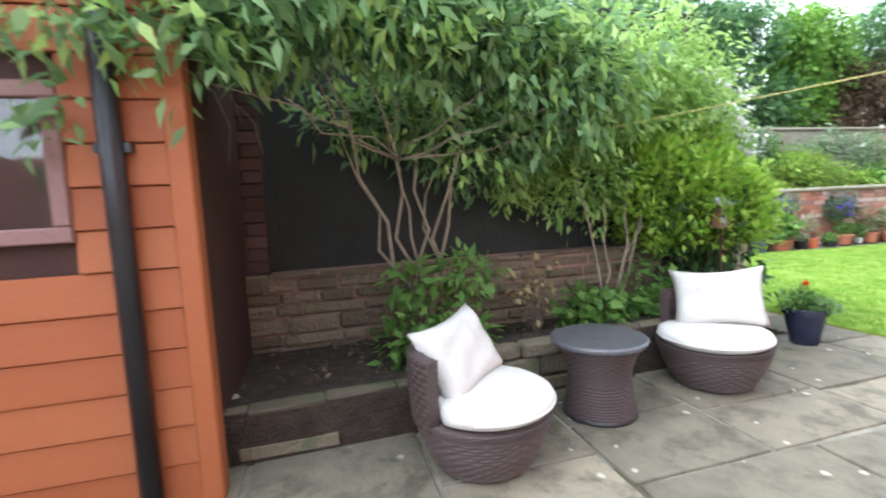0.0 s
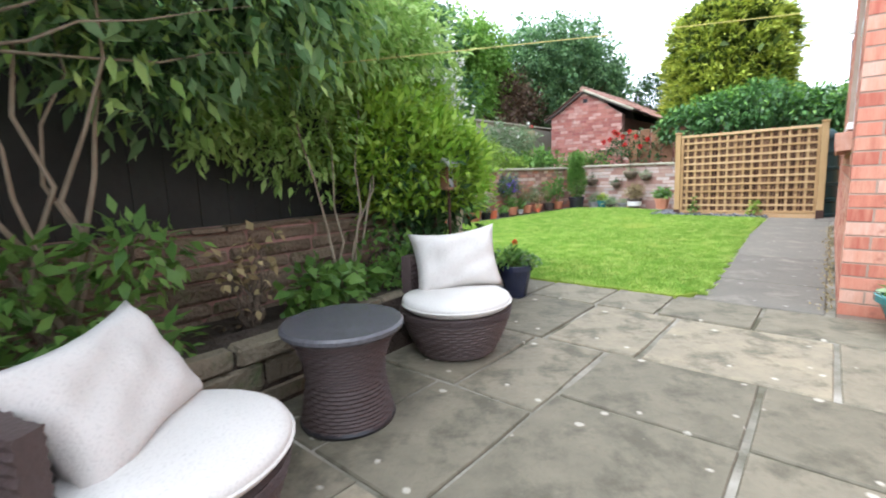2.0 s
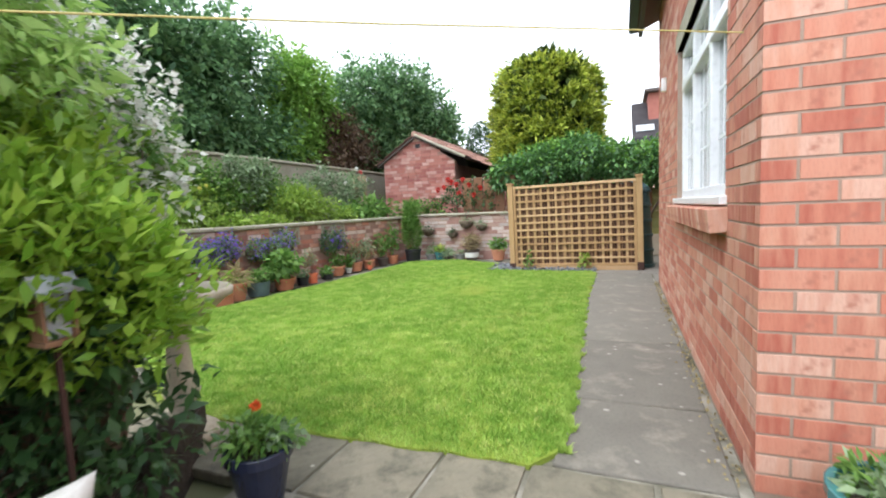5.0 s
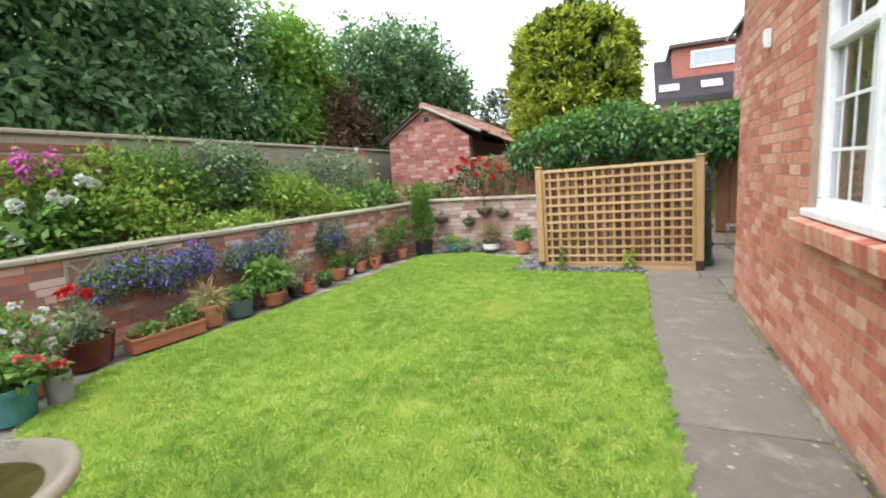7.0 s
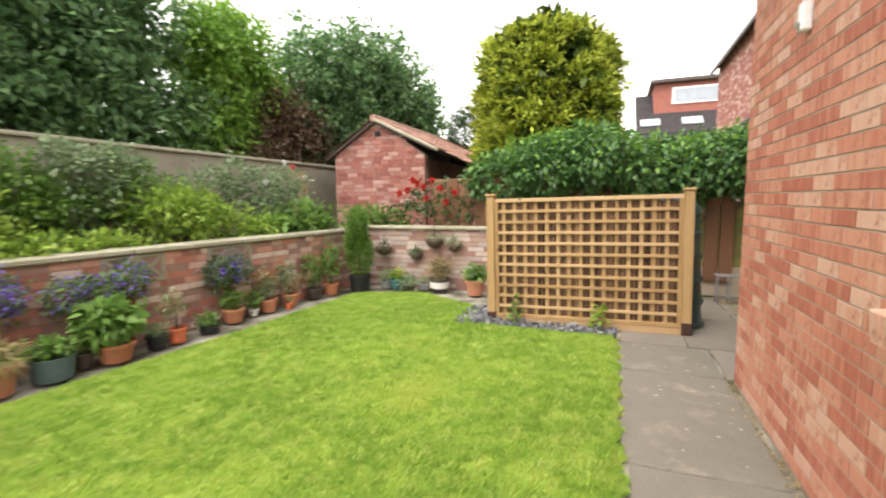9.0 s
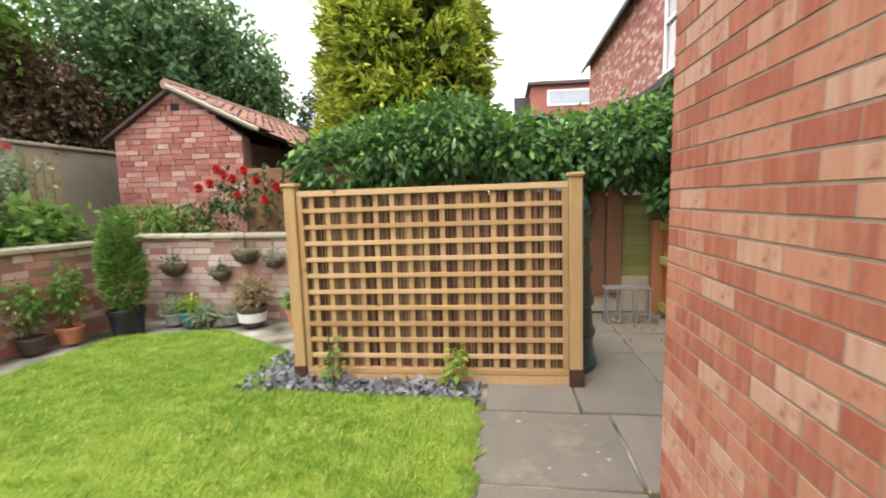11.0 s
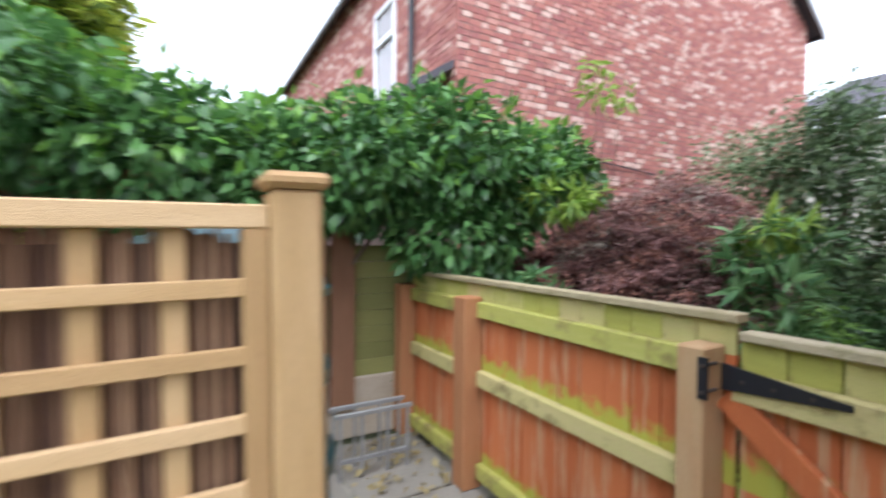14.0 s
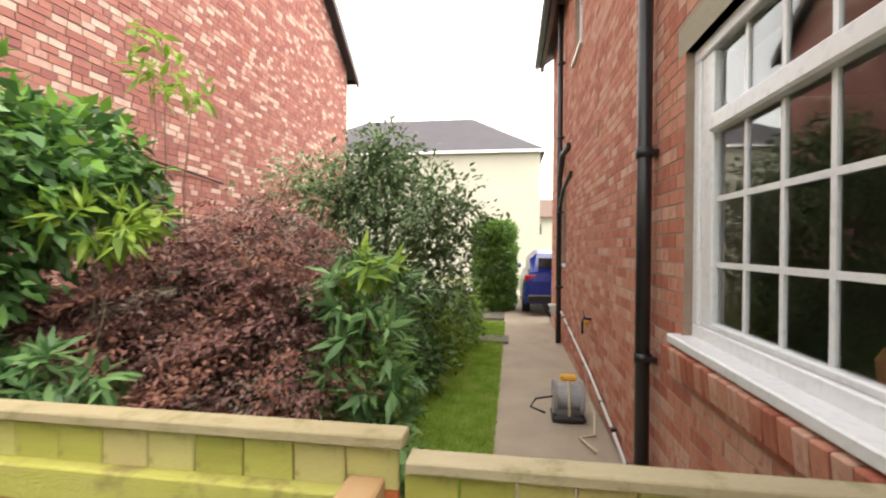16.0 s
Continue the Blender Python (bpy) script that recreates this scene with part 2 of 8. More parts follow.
M_FENCE = surface("stained fence board", [(0.36, 0.09, 0.026), (0.48, 0.138, 0.043), (0.54, 0.18, 0.066)], 0.75, 3, 60, 0.25, "object", grain=(8, 8, 1.0), stain=(0.54, 0.37, 0.21), stain_at=0.51, stain_scale=2.2, stain_grain=(12, 12, 0.8))
mossy_band(M_FENCE, (0.36, 0.40, 0.05), ((0.615, 0.80), (0.09, 0.25)))
M_RAIL = surface("mossy fence rail", [(0.264, 0.252, 0.054), (0.408, 0.396, 0.09), (0.492, 0.444, 0.168), (0.528, 0.408, 0.216)], 0.8, 5, 60, 0.4, "object", grain=(1.2, 8, 8), stain=(0.20, 0.155, 0.06), stain_at=0.52, stain_scale=7)
M_CAP = surface("weathered cap timber", [(0.25, 0.20, 0.11), (0.37, 0.305, 0.18), (0.47, 0.40, 0.27)], 0.8, 4, 60, 0.4, "object", grain=(1.2, 8, 8), stain=(0.21, 0.19, 0.075), stain_at=0.53, stain_scale=9)
M_POSTW = surface("weathered fence post", [(0.33, 0.12, 0.045), (0.42, 0.22, 0.10), (0.48, 0.36, 0.20)], 0.8, 4, 60, 0.3, "object", grain=(8, 8, 1.2))
M_SHED = surface("orange shed board", [(0.26, 0.068, 0.022), (0.33, 0.095, 0.03), (0.38, 0.125, 0.045)], 0.6, 4, 50, 0.2, "object", grain=(1.2, 8, 8))
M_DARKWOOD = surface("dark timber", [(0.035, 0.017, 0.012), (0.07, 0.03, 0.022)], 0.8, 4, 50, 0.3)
M_BLACK = surface("black plastic", [(0.012, 0.012, 0.015), (0.02, 0.02, 0.024)], 0.35, 5, 50, 0.05, spec=0.5)
M_UPVC = surface("white window plastic", [(0.74, 0.75, 0.77), (0.82, 0.83, 0.84)], 0.3, 2, 30, 0.02, spec=0.5)
M_TERRA = surface("terracotta", [(0.36, 0.13, 0.065), (0.45, 0.18, 0.095), (0.50, 0.24, 0.15)], 0.85, 9, 80, 0.2, "object", stain=(0.50, 0.36, 0.28), stain_at=0.62, stain_scale=9, pick_mix=0.5)
M_WICKER = surface("brown wicker", [(0.045, 0.030, 0.027), (0.085, 0.062, 0.058), (0.13, 0.10, 0.095)], 0.55, 14, 90, 0.3, "island", pick_mix=0.6)
M_CUSHION = surface("cream cushion cloth", [(0.56, 0.54, 0.50), (0.66, 0.64, 0.60)], 0.95, 3, 160, 0.35, dist=0.004)
M_RENDER = surface("grey render", [(0.28, 0.25, 0.19), (0.38, 0.34, 0.27)], 0.95, 1.5, 60, 0.3, stain=(0.22, 0.20, 0.14), stain_at=0.55)
M_COPING = surface("stone coping", [(0.30, 0.27, 0.20), (0.42, 0.39, 0.31)], 0.9, 6, 60, 0.4, "object", stain=(0.22, 0.25, 0.12), stain_at=0.55, stain_scale=5)
M_CREAM = surface("cream render", [(0.47, 0.445, 0.37), (0.52, 0.495, 0.42)], 0.9, 0.6, 20, 0.1)
M_SLATE = surface("slate roof", [(0.055, 0.05, 0.058), (0.085, 0.078, 0.088), (0.11, 0.10, 0.11)], 0.9, 1.0, 12, 0.3, "island", pick_mix=0.6)
M_PANTILE = surface("pantile", [(0.20, 0.10, 0.075), (0.30, 0.16, 0.12), (0.36, 0.23, 0.18)], 0.85, 6, 40, 0.3, "island", pick_mix=0.7)
M_STEM = surface("pale woody stem", [(0.16, 0.13, 0.085), (0.27, 0.22, 0.155), (0.36, 0.31, 0.22)], 0.9, 9, 60, 0.6, grain=(3, 3, 0.8), dist=0.01)
M_DARKROOF = surface("dark concrete tile", [(0.032, 0.028, 0.03), (0.055, 0.05, 0.052)], 0.9, 3, 30, 0.4, spec=0.15)
M_BARK = surface("bark", [(0.06, 0.045, 0.03), (0.14, 0.105, 0.075), (0.22, 0.17, 0.12)], 0.9, 9, 60, 0.8, grain=(3, 3, 0.8), dist=0.02)
M_GUTTER = surface("brown plastic trim", [(0.05, 0.035, 0.03), (0.08, 0.06, 0.05)], 0.5, 4, 40, 0.1)
M_ROOFT = surface("roof tile", [(0.13, 0.085, 0.07), (0.20, 0.13, 0.11)], 0.85, 4, 30, 0.3, "island")

# ---- mesh helpers ----
V = Vector


def obj(name, bm, material, parent=None, label="", smooth=False):
    me = bpy.data.meshes.new(name)
    bm.to_mesh(me)
    bm.free()
    if smooth:
        for p in me.polygons:
            p.use_smooth = True
    me.materials.append(material)
    ob = new(name, me)
    if parent:
        ob.parent = parent
    if label:
        ob["label"] = label
    return ob


def part(name, bm, material, parent, label="", smooth=False):
    return obj(name, bm, material, parent, label, smooth)


def add_box(bm, x0, x1, y0, y1, z0, z1, bevel=0.0, m=None):
    """One closed box, with chamfered edges where bevel is given."""
    vs = [bm.verts.new((x, y, z)) for x in (x0, x1) for y in (y0, y1) for z in (z0, z1)]
    fs = [bm.faces.new([vs[i] for i in f]) for f in ((0, 1, 3, 2), (4, 6, 7, 5), (0, 4, 5, 1), (2, 3, 7, 6), (0, 2, 6, 4), (1, 5, 7, 3))]
    out = vs
    if bevel:
        es = list({e for f in fs for e in f.edges})
        r = bmesh.ops.bevel(bm, geom=es, offset=bevel, segments=1, affect="EDGES", profile=0.5)
        out = list({v for f in r["faces"] for v in f.verts} | {v for v in vs if v.is_valid})
    if m is not None:
        for v in out:
            v.co = m @ v.co
    return out


def box(x0, x1, y0, y1, z0, z1, bevel=0.0, m=None):
    bm = bmesh.new()
    add_box(bm, x0, x1, y0, y1, z0, z1, bevel, m)
    return bm


def add_lathe(bm, profile, n=24, cx=0.0, cy=0.0, cz=0.0, squash=1.0):
    """A turned shape: profile is rows of (radius, height)."""
    rings = []
    for r, h in profile:
        rings.append([bm.verts.new((cx + r * math.cos(2 * math.pi * k / n), cy + squash * r * math.sin(2 * math.pi * k / n), cz + h)) for k in range(n)])
    for a, b in zip(rings, rings[1:]):
        for k in range(n):
            bm.faces.new((a[k], a[(k + 1) % n], b[(k + 1) % n], b[k]))
    if profile[0][0] > 1e-4:
        bm.faces.new(rings[0][::-1])
    if profile[-1][0] > 1e-4:
        bm.faces.new(rings[-1])
    return rings


def lathe(profile, n=24, **k):
    bm = bmesh.new()
    add_lathe(bm, profile, n, **k)
    return bm


def add_tube(bm, pts, radii, n=6):
    """A bent round bar through pts."""
    rings = []
    for i, p in enumerate(pts):
        p = V(p)
        a, b = V(pts[max(i - 1, 0)]), V(pts[min(i + 1, len(pts) - 1)])
        d = (b - a).normalized()
        u = d.orthogonal().normalized()
        if rings:
            u = (last - d * last.dot(d)).normalized()
        last = u
        w = d.cross(u)
        r = radii[i] if hasattr(radii, "__len__") else radii
        rings.append([bm.verts.new(p + u * r * math.cos(2 * math.pi * k / n) + w * r * math.sin(2 * math.pi * k / n)) for k in range(n)])
    for a, b in zip(rings, rings[1:]):
        for k in range(n):
            bm.faces.new((a[k], a[(k + 1) % n], b[(k + 1) % n], b[k]))
    bm.faces.new(rings[0][::-1])
    bm.faces.new(rings[-1])


def tube(pts, radii, n=6):
    bm = bmesh.new()
    add_tube(bm, pts, radii, n)
    return bm


def empty(name, x=0, y=0, z=0, rz=0.0):
    ob = new(name)
    ob.empty_display_size = 0.1
    ob.matrix_basis = pose(x, y, z, 0, 0, rz)
    return ob


def numpy_mesh(name, verts, faces, material, parent=None, label="", kind="", smooth=None):
    me = bpy.data.meshes.new(name)
    verts, faces = np.asarray(verts, np.float32).reshape(-1, 3), np.asarray(faces, np.int32)
    k = faces.shape[1]
    me.vertices.add(len(verts))
    me.vertices.foreach_set("co", verts.ravel())
    me.loops.add(faces.size)
    me.loops.foreach_set("vertex_index", faces.ravel())
    me.polygons.add(len(faces))
    me.polygons.foreach_set("loop_start", np.arange(0, faces.size, k, dtype=np.int32))
    me.polygons.foreach_set("loop_total", np.full(len(faces), k, np.int32))
    if smooth is not None:
        me.polygons.foreach_set("use_smooth", np.full(len(faces), smooth, bool))
    me.update(calc_edges=True)
    me.materials.append(material)
    ob = new(name, me)
    if parent:
        ob.parent = parent
    return tagged(ob, label=label, kind=kind)


# ---- foliage ----
def unit(a):
    return a / np.maximum(np.linalg.norm(a, axis=-1, keepdims=True), 1e-9)


def leaf_geometry(rng, at, out, length, width, droop=0.3, spread=0.9, fold=0.25, vary=0.35):
    """Bent four-sided leaves at the points, growing roughly along out."""
    n = len(at)
    d = unit(out + rng.normal(0, spread, (n, 3)))
    d[:, 2] -= droop
    d = unit(d)
    side = unit(np.cross(d, unit(rng.normal(0, 0.5, (n, 3)) + (0, 0, 1))))
    up = np.cross(side, d)
    L = (length * (1 + rng.uniform(-vary, vary, n)))[:, None]
    W = L * width / length / 2
    mid = at + d * L * 0.5 + up * L * 0.06
    tip = at + d * L - up * L * 0.10
    le = at + d * L * 0.42 - side * W + up * W * fold
    ri = at + d * L * 0.42 + side * W + up * W * fold
    verts = np.stack([at, mid, tip, le, ri], 1)
    idx = np.array([[0, 1, 3], [3, 1, 2], [0, 4, 1], [1, 4, 2]])
    faces = (np.arange(n)[:, None, None] * 5 + idx[None]).reshape(-1, 3)
    return verts.reshape(-1, 3), faces


def cloud(rng, blobs, n, shell=0.75, lump=0.35, flat=0.0):
    """Points in a set of lumpy ellipsoids (cx, cy, cz, rx, ry, rz), most near their skin, and the way out at each."""
    w = np.array([b[3] * b[4] * b[5] for b in blobs]) ** (2 / 3)
    which = rng.choice(len(blobs), n, p=w / w.sum())
    B = np.array(blobs)[which]
    d = unit(rng.normal(0, 1, (n, 3)))
    ph = np.array(blobs)[:, :3].sum(1)[which]
    f = 1 + lump * (np.sin(d[:, 0] * 5 + ph) * np.sin(d[:, 1] * 6 + 2 * ph) + 0.6 * np.sin(d[:, 2] * 9 + d[:, 0] * 7 + ph))
    r = 1 - (1 - rng.uniform(0, 1, n) ** (1 / 2.2)) * (1.6 - shell)
    r = np.clip(r, 0.25, 1.0) * f
    at = B[:, :3] + d * B[:, 3:6] * r[:, None]
    return at, unit(d / B[:, 3:6])


def foliage(name, parent, blobs, n, length, width, material, seed, droop=0.3, spread=0.9, shell=0.75, lump=0.3, label="", clump=1, low=None):
    rng = np.random.default_rng(seed)
    if clump > 1:
        at, out = cloud(rng, blobs, n // clump, shell, lump)
        at = np.repeat(at, clump, 0) + rng.normal(0, length * 0.55, (len(at) * clump, 3))
        out = np.repeat(out, clump, 0)
    else:
        at, out = cloud(rng, blobs, n, shell, lump)
    if low is not None:
        keep = at[:, 2] > low
        at, out = at[keep], out[keep]
    v, f = leaf_geometry(rng, at, out, length, width, droop, spread)
    return numpy_mesh(name, v, f, material, parent, label, "stuff")


def branches(parent, name, base, tops, r0, material, seed, bend=0.12, n=6, steps=5):
    """Tapered stems from base to each of the tops, in one mesh."""
    rng = random.Random(seed)
    bm = bmesh.new()
    for top in tops:
        b, t = V(base) + V((rng.uniform(-1, 1), rng.uniform(-1, 1), 0)) * r0, V(top)
        pts = [b.lerp(t, k / steps) + (V((rng.uniform(-1, 1), rng.uniform(-1, 1), rng.uniform(-.4, .4))) * bend * (t - b).length if 0 < k < steps else V()) for k in range(steps + 1)]
        add_tube(bm, pts, [r0 * (1 - 0.8 * k / steps) for k in range(steps + 1)], n)
    return tagged(part(name, bm, material, parent, smooth=True), kind="stuff")


# ---- brickwork ----
def brick_verts(u0, u1, z0, z1, depth, ch=0.0008):
    """A brick proud of its wall, in the wall's own axes (along, out, up), its front edge chamfered."""
    v = [(u0, 0, z0), (u1, 0, z0), (u1, 0, z1), (u0, 0, z1),
         (u0, depth - ch, z0), (u1, depth - ch, z0), (u1, depth - ch, z1), (u0, depth - ch, z1),
         (u0 + ch, depth, z0 + ch), (u1 - ch, depth, z0 + ch), (u1 - ch, depth, z1 - ch), (u0 + ch, depth, z1 - ch)]
    f = [(a + k, a + (k + 1) % 4, a + 4 + (k + 1) % 4, a + 4 + k) for a in (0, 4) for k in range(4)] + [(8, 9, 10, 11)]
    return v, f


def lay(length, z0, z1, holes=(), bl=0.215, bh=0.065, j=0.010, stagger=0.5, rng=None, rag=0.0, jitter=0.0):
    """The bricks of a wall: rows (u0, u1, z0, z1), clipped to the wall's ends and left out of the holes (u0, u1, z0, z1)."""
    rows, c, z = [], 0, z0
    while z < z1 - 0.02:
        top = min(z + bh, z1)
        u = -((c % 2) * stagger) * (bl + j)
        while u < length:
            k = bl if not rag else bl * (1 + rng.uniform(-rag, rag))
            a, b = max(u, 0), min(u + k, length)
            if b - a > 0.025:
                spans = [(a, b)]
                for h in holes:
                    if h[2] < (z + top) / 2 < h[3]:
                        spans = [s for p, q in spans for s in ((p, min(q, h[0])), (max(p, h[1]), q)) if s[1] - s[0] > 0.02]
                for p, q in spans:
                    d = rng.uniform(-jitter, jitter) if jitter else 0
                    rows.append((p, q, z + d, top + d * 0.5))
            u += k + j
        z += bh + j
        c += 1
    return rows


def wall_axes(origin, along, out):
    a, o = V(along).normalized(), V(out).normalized()
    return Matrix(((a.x, o.x, 0, origin[0]), (a.y, o.y, 0, origin[1]), (a.z, o.z, 1, origin[2]), (0, 0, 0, 1)))


def brickwork(parent, m, rows, depth, near, mat_piece, mat_rest, name="brick", clip=None, seed=1, proud=0.0):
    """Lays rows of bricks on the wall with axes m. Those for which near(u, z) holds become objects of their own, at most 300."""
    cache, count, rv, rf = {}, 0, [], []
    rng = random.Random(seed)
    for u0, u1, z0, z1 in rows:
        if clip and not clip((u0 + u1) / 2, (z0 + z1) / 2):
            continue
        d = depth + rng.uniform(-proud, proud)
        if near and near((u0 + u1) / 2, (z0 + z1) / 2) and count < 300:
            key = (round(u1 - u0, 3), round(z1 - z0, 3))
            if key not in cache:
                v, f = brick_verts(0, key[0], 0, key[1], depth)
                me = bpy.data.meshes.new(name)
                me.from_pydata(v, [], f)
                me.materials.append(mat_piece)
                cache[key] = me
            ob = new(name, cache[key])
            ob.parent = parent
            ob.matrix_basis = m @ Matrix.Translation((u0, d - depth, z0))
            count += 1
        else:
            v, f = brick_verts(u0, u1, z0, z1, d)
            k = len(rv)
            rv += v
            rf += [tuple(i + k for i in q) for q in f]
    if rv:
        a = np.array(m)
        p = np.array(rv) @ a[:3, :3].T + a[:3, 3]
        numpy_mesh("brickwork", p, rf, mat_rest, parent, kind="stuff", smooth=False)


# ---- ground ----
def prism(pts, z0, z1):
    """An upright block on a four- or more-sided plan."""
    bm = bmesh.new()
    a = [bm.verts.new((x, y, z0)) for x, y in pts]
    b = [bm.verts.new((x, y, z1)) for x, y in pts]
    bm.faces.new(a[::-1])
    bm.faces.new(b)
    for k in range(len(pts)):
        bm.faces.new((a[k], a[(k + 1) % len(pts)], b[(k + 1) % len(pts)], b[k]))
    return bm


def sheet(name, x0, x1, y0, y1, z, material, label="", holes=()):
    return tagged(obj(name, box(x0, x1, y0, y1, z - 0.3, z), material), label, "ground", kind="structure")


sheet("ground", -400, 400, -400, 400, -0.06, M_GROUND, "rough ground that runs out to the distance")
sheet("patio_bed", -4.0, 3.96, -5.0, 2.6, -0.010, M_JOINT, "sandy mortar bed between the flagstones")
sheet("path_bed", 3.96, 12.0, 0.70, 1.56, -0.014, M_JOINT, "dark joints between the path slabs")
sheet("passage_bed", 8.68, 12.0, -0.42, 0.70, -0.014, M_JOINT, "dark joints between the passage slabs")
sheet("border_strip", 3.96, 12.0, 4.2, 6.9, -0.03, M_JOINT, "gritty strip under the row of pots")
sheet("gravel_bed", 9.40, 11.6, 1.56, 4.2, -0.035, M_JOINT, "gritty bed under the slate chippings")

lawn = empty("lawn")
tagged(lawn, "freshly mown bright green lawn with a rounded front corner", "lawn", kind="structure")
EDGE = [(3.92, 1.52), (4.06, 1.42), (4.5, 1.43), (6.0, 1.5), (7.5, 1.57), (9.57, 1.58), (9.60, 3.10), (9.95, 3.14), (10.35, 3.2), (11.0, 4.25), (10.7, 5.25), (8.4, 5.38), (6.5, 5.58),
        (5.4, 5.72), (4.6, 5.2), (4.35, 4.4), (4.05, 3.9), (3.86, 3.2)]


def inside(px, py, poly):
    c = np.zeros(len(px), bool)
    for (x0, y0), (x1, y1) in zip(poly, poly[1:] + poly[:1]):
        c ^= ((y0 > py) != (y1 > py)) & (px < (x1 - x0) * (py - y0) / (y1 - y0 + 1e-12) + x0)
    return c


bm = bmesh.new()
rngl = random.Random(4)
ring = []
for (x0, y0), (x1, y1) in zip(EDGE, EDGE[1:] + EDGE[:1]):
    k = max(1, int(math.hypot(x1 - x0, y1 - y0) / 0.12))
    ring += [(x0 + (x1 - x0) * i / k + rngl.uniform(-.015, .015), y0 + (y1 - y0) * i / k + rngl.uniform(-.015, .015)) for i in range(k)]
top = [bm.verts.new((x, y, 0.012)) for x, y in ring]
low = [bm.verts.new((x, y, -0.05)) for x, y in ring]
bm.faces.new(top)
for k in range(len(ring)):
    bm.faces.new((low[k], low[(k + 1) % len(ring)], top[(k + 1) % len(ring)], top[k]))
bmesh.ops.triangulate(bm, faces=[f for f in bm.faces if len(f.verts) > 4])
part("turf", bm, M_TURF, lawn)


def blades(parent, n, test, x0, x1, y0, y1, z, h, seed, material, wide=0.0045):
    rng = np.random.default_rng(seed)
    p = rng.uniform((x0, y0), (x1, y1), (n, 2))
    p = p[test(p[:, 0], p[:, 1])]
    n = len(p)
    a = rng.uniform(0, 2 * np.pi, n)
    H = h * rng.uniform(0.5, 1.25, n)
    lean = rng.normal(0, 0.55, (n, 2)) * H[:, None]
    w = np.stack([np.cos(a), np.sin(a)], 1) * wide
    v = np.zeros((n, 3, 3))
    v[:, 0, :2], v[:, 1, :2], v[:, 2, :2] = p - w, p + w, p + lean
    v[:, :2, 2], v[:, 2, 2] = z, z + H
    return numpy_mesh("grass_blades", v.reshape(-1, 3), np.arange(n * 3).reshape(-1, 3), material, parent, "short bright green grass", "stuff")


blades(lawn, 380000, lambda x, y: inside(x, y, EDGE), 3.8, 11.1, 1.38, 5.8, 0.008, 0.024, 5, M_BLADE)

def tufts(parent, n, per, h, seed, material):
    """Coarser clumps of grass, scattered unevenly over the lawn."""
    rng = np.random.default_rng(seed)
    c = rng.uniform((3.9, 1.45), (11.0, 5.7), (n, 2))
    c = c[inside(c[:, 0], c[:, 1], EDGE)]
    c = c[np.sin(c[:, 0] * 2.3 + 1.1 * np.sin(c[:, 1] * 1.9)) * np.sin(c[:, 1] * 2.9 + 0.8 * np.sin(c[:, 0] * 3.1)) + rng.normal(0, 0.45, len(c)) > 0.05]
    p = np.repeat(c, per, 0) + rng.normal(0, 0.022, (len(c) * per, 2))
    p = p[inside(p[:, 0], p[:, 1], EDGE)]
    m = len(p)
    a, H = rng.uniform(0, 2 * np.pi, m), h * rng.uniform(0.5, 1.3, m)
    w = np.stack([np.cos(a), np.sin(a)], 1) * 0.0045
    v = np.zeros((m, 3, 3))
    v[:, 0, :2], v[:, 1, :2], v[:, 2, :2] = p - w, p + w, p + rng.normal(0, 0.7, (m, 2)) * H[:, None]
    v[:, :2, 2], v[:, 2, 2] = 0.008, 0.008 + H
    return numpy_mesh("grass_tufts", v.reshape(-1, 3), np.arange(m * 3).reshape(-1, 3), material, parent, "coarser tufts of grass", "stuff")


tufts(lawn, 8000, 22, 0.034, 25, surface("coarse grass blade", [(0.13, 0.27, 0.03), (0.22, 0.38, 0.055), (0.30, 0.47, 0.09)], 0.65, 6.0, 40, 0.0, "island", leafy=0.35, spec=0.2, pick_mix=0.6))
tufts(lawn, 3500, 18, 0.030, 26, surface("pale grass blade", [(0.36, 0.48, 0.09), (0.50, 0.57, 0.15), (0.58, 0.60, 0.22)], 0.65, 6.0, 40, 0.0, "island", leafy=0.35, spec=0.2, pick_mix=0.6))

rim_x, rim_y = [p[0] for p in EDGE[1:6]], [p[1] for p in EDGE[1:6]]


def along_rim(x, y):
    return np.abs(y - (np.interp(x, rim_x, rim_y) - 0.012 + 0.016 * np.sin(23 * x) + 0.012 * np.sin(61 * x + 1))) < 0.034


blades(lawn, 60000, along_rim, 4.06, 9.45, 1.34, 1.64, 0.002, 0.03, 15, M_BLADE)

# ---- paving ----
patio = tagged(empty("patio"), "worn grey-buff flagstone patio with mortared joints", "paving", kind="structure")
rngp = random.Random(11)


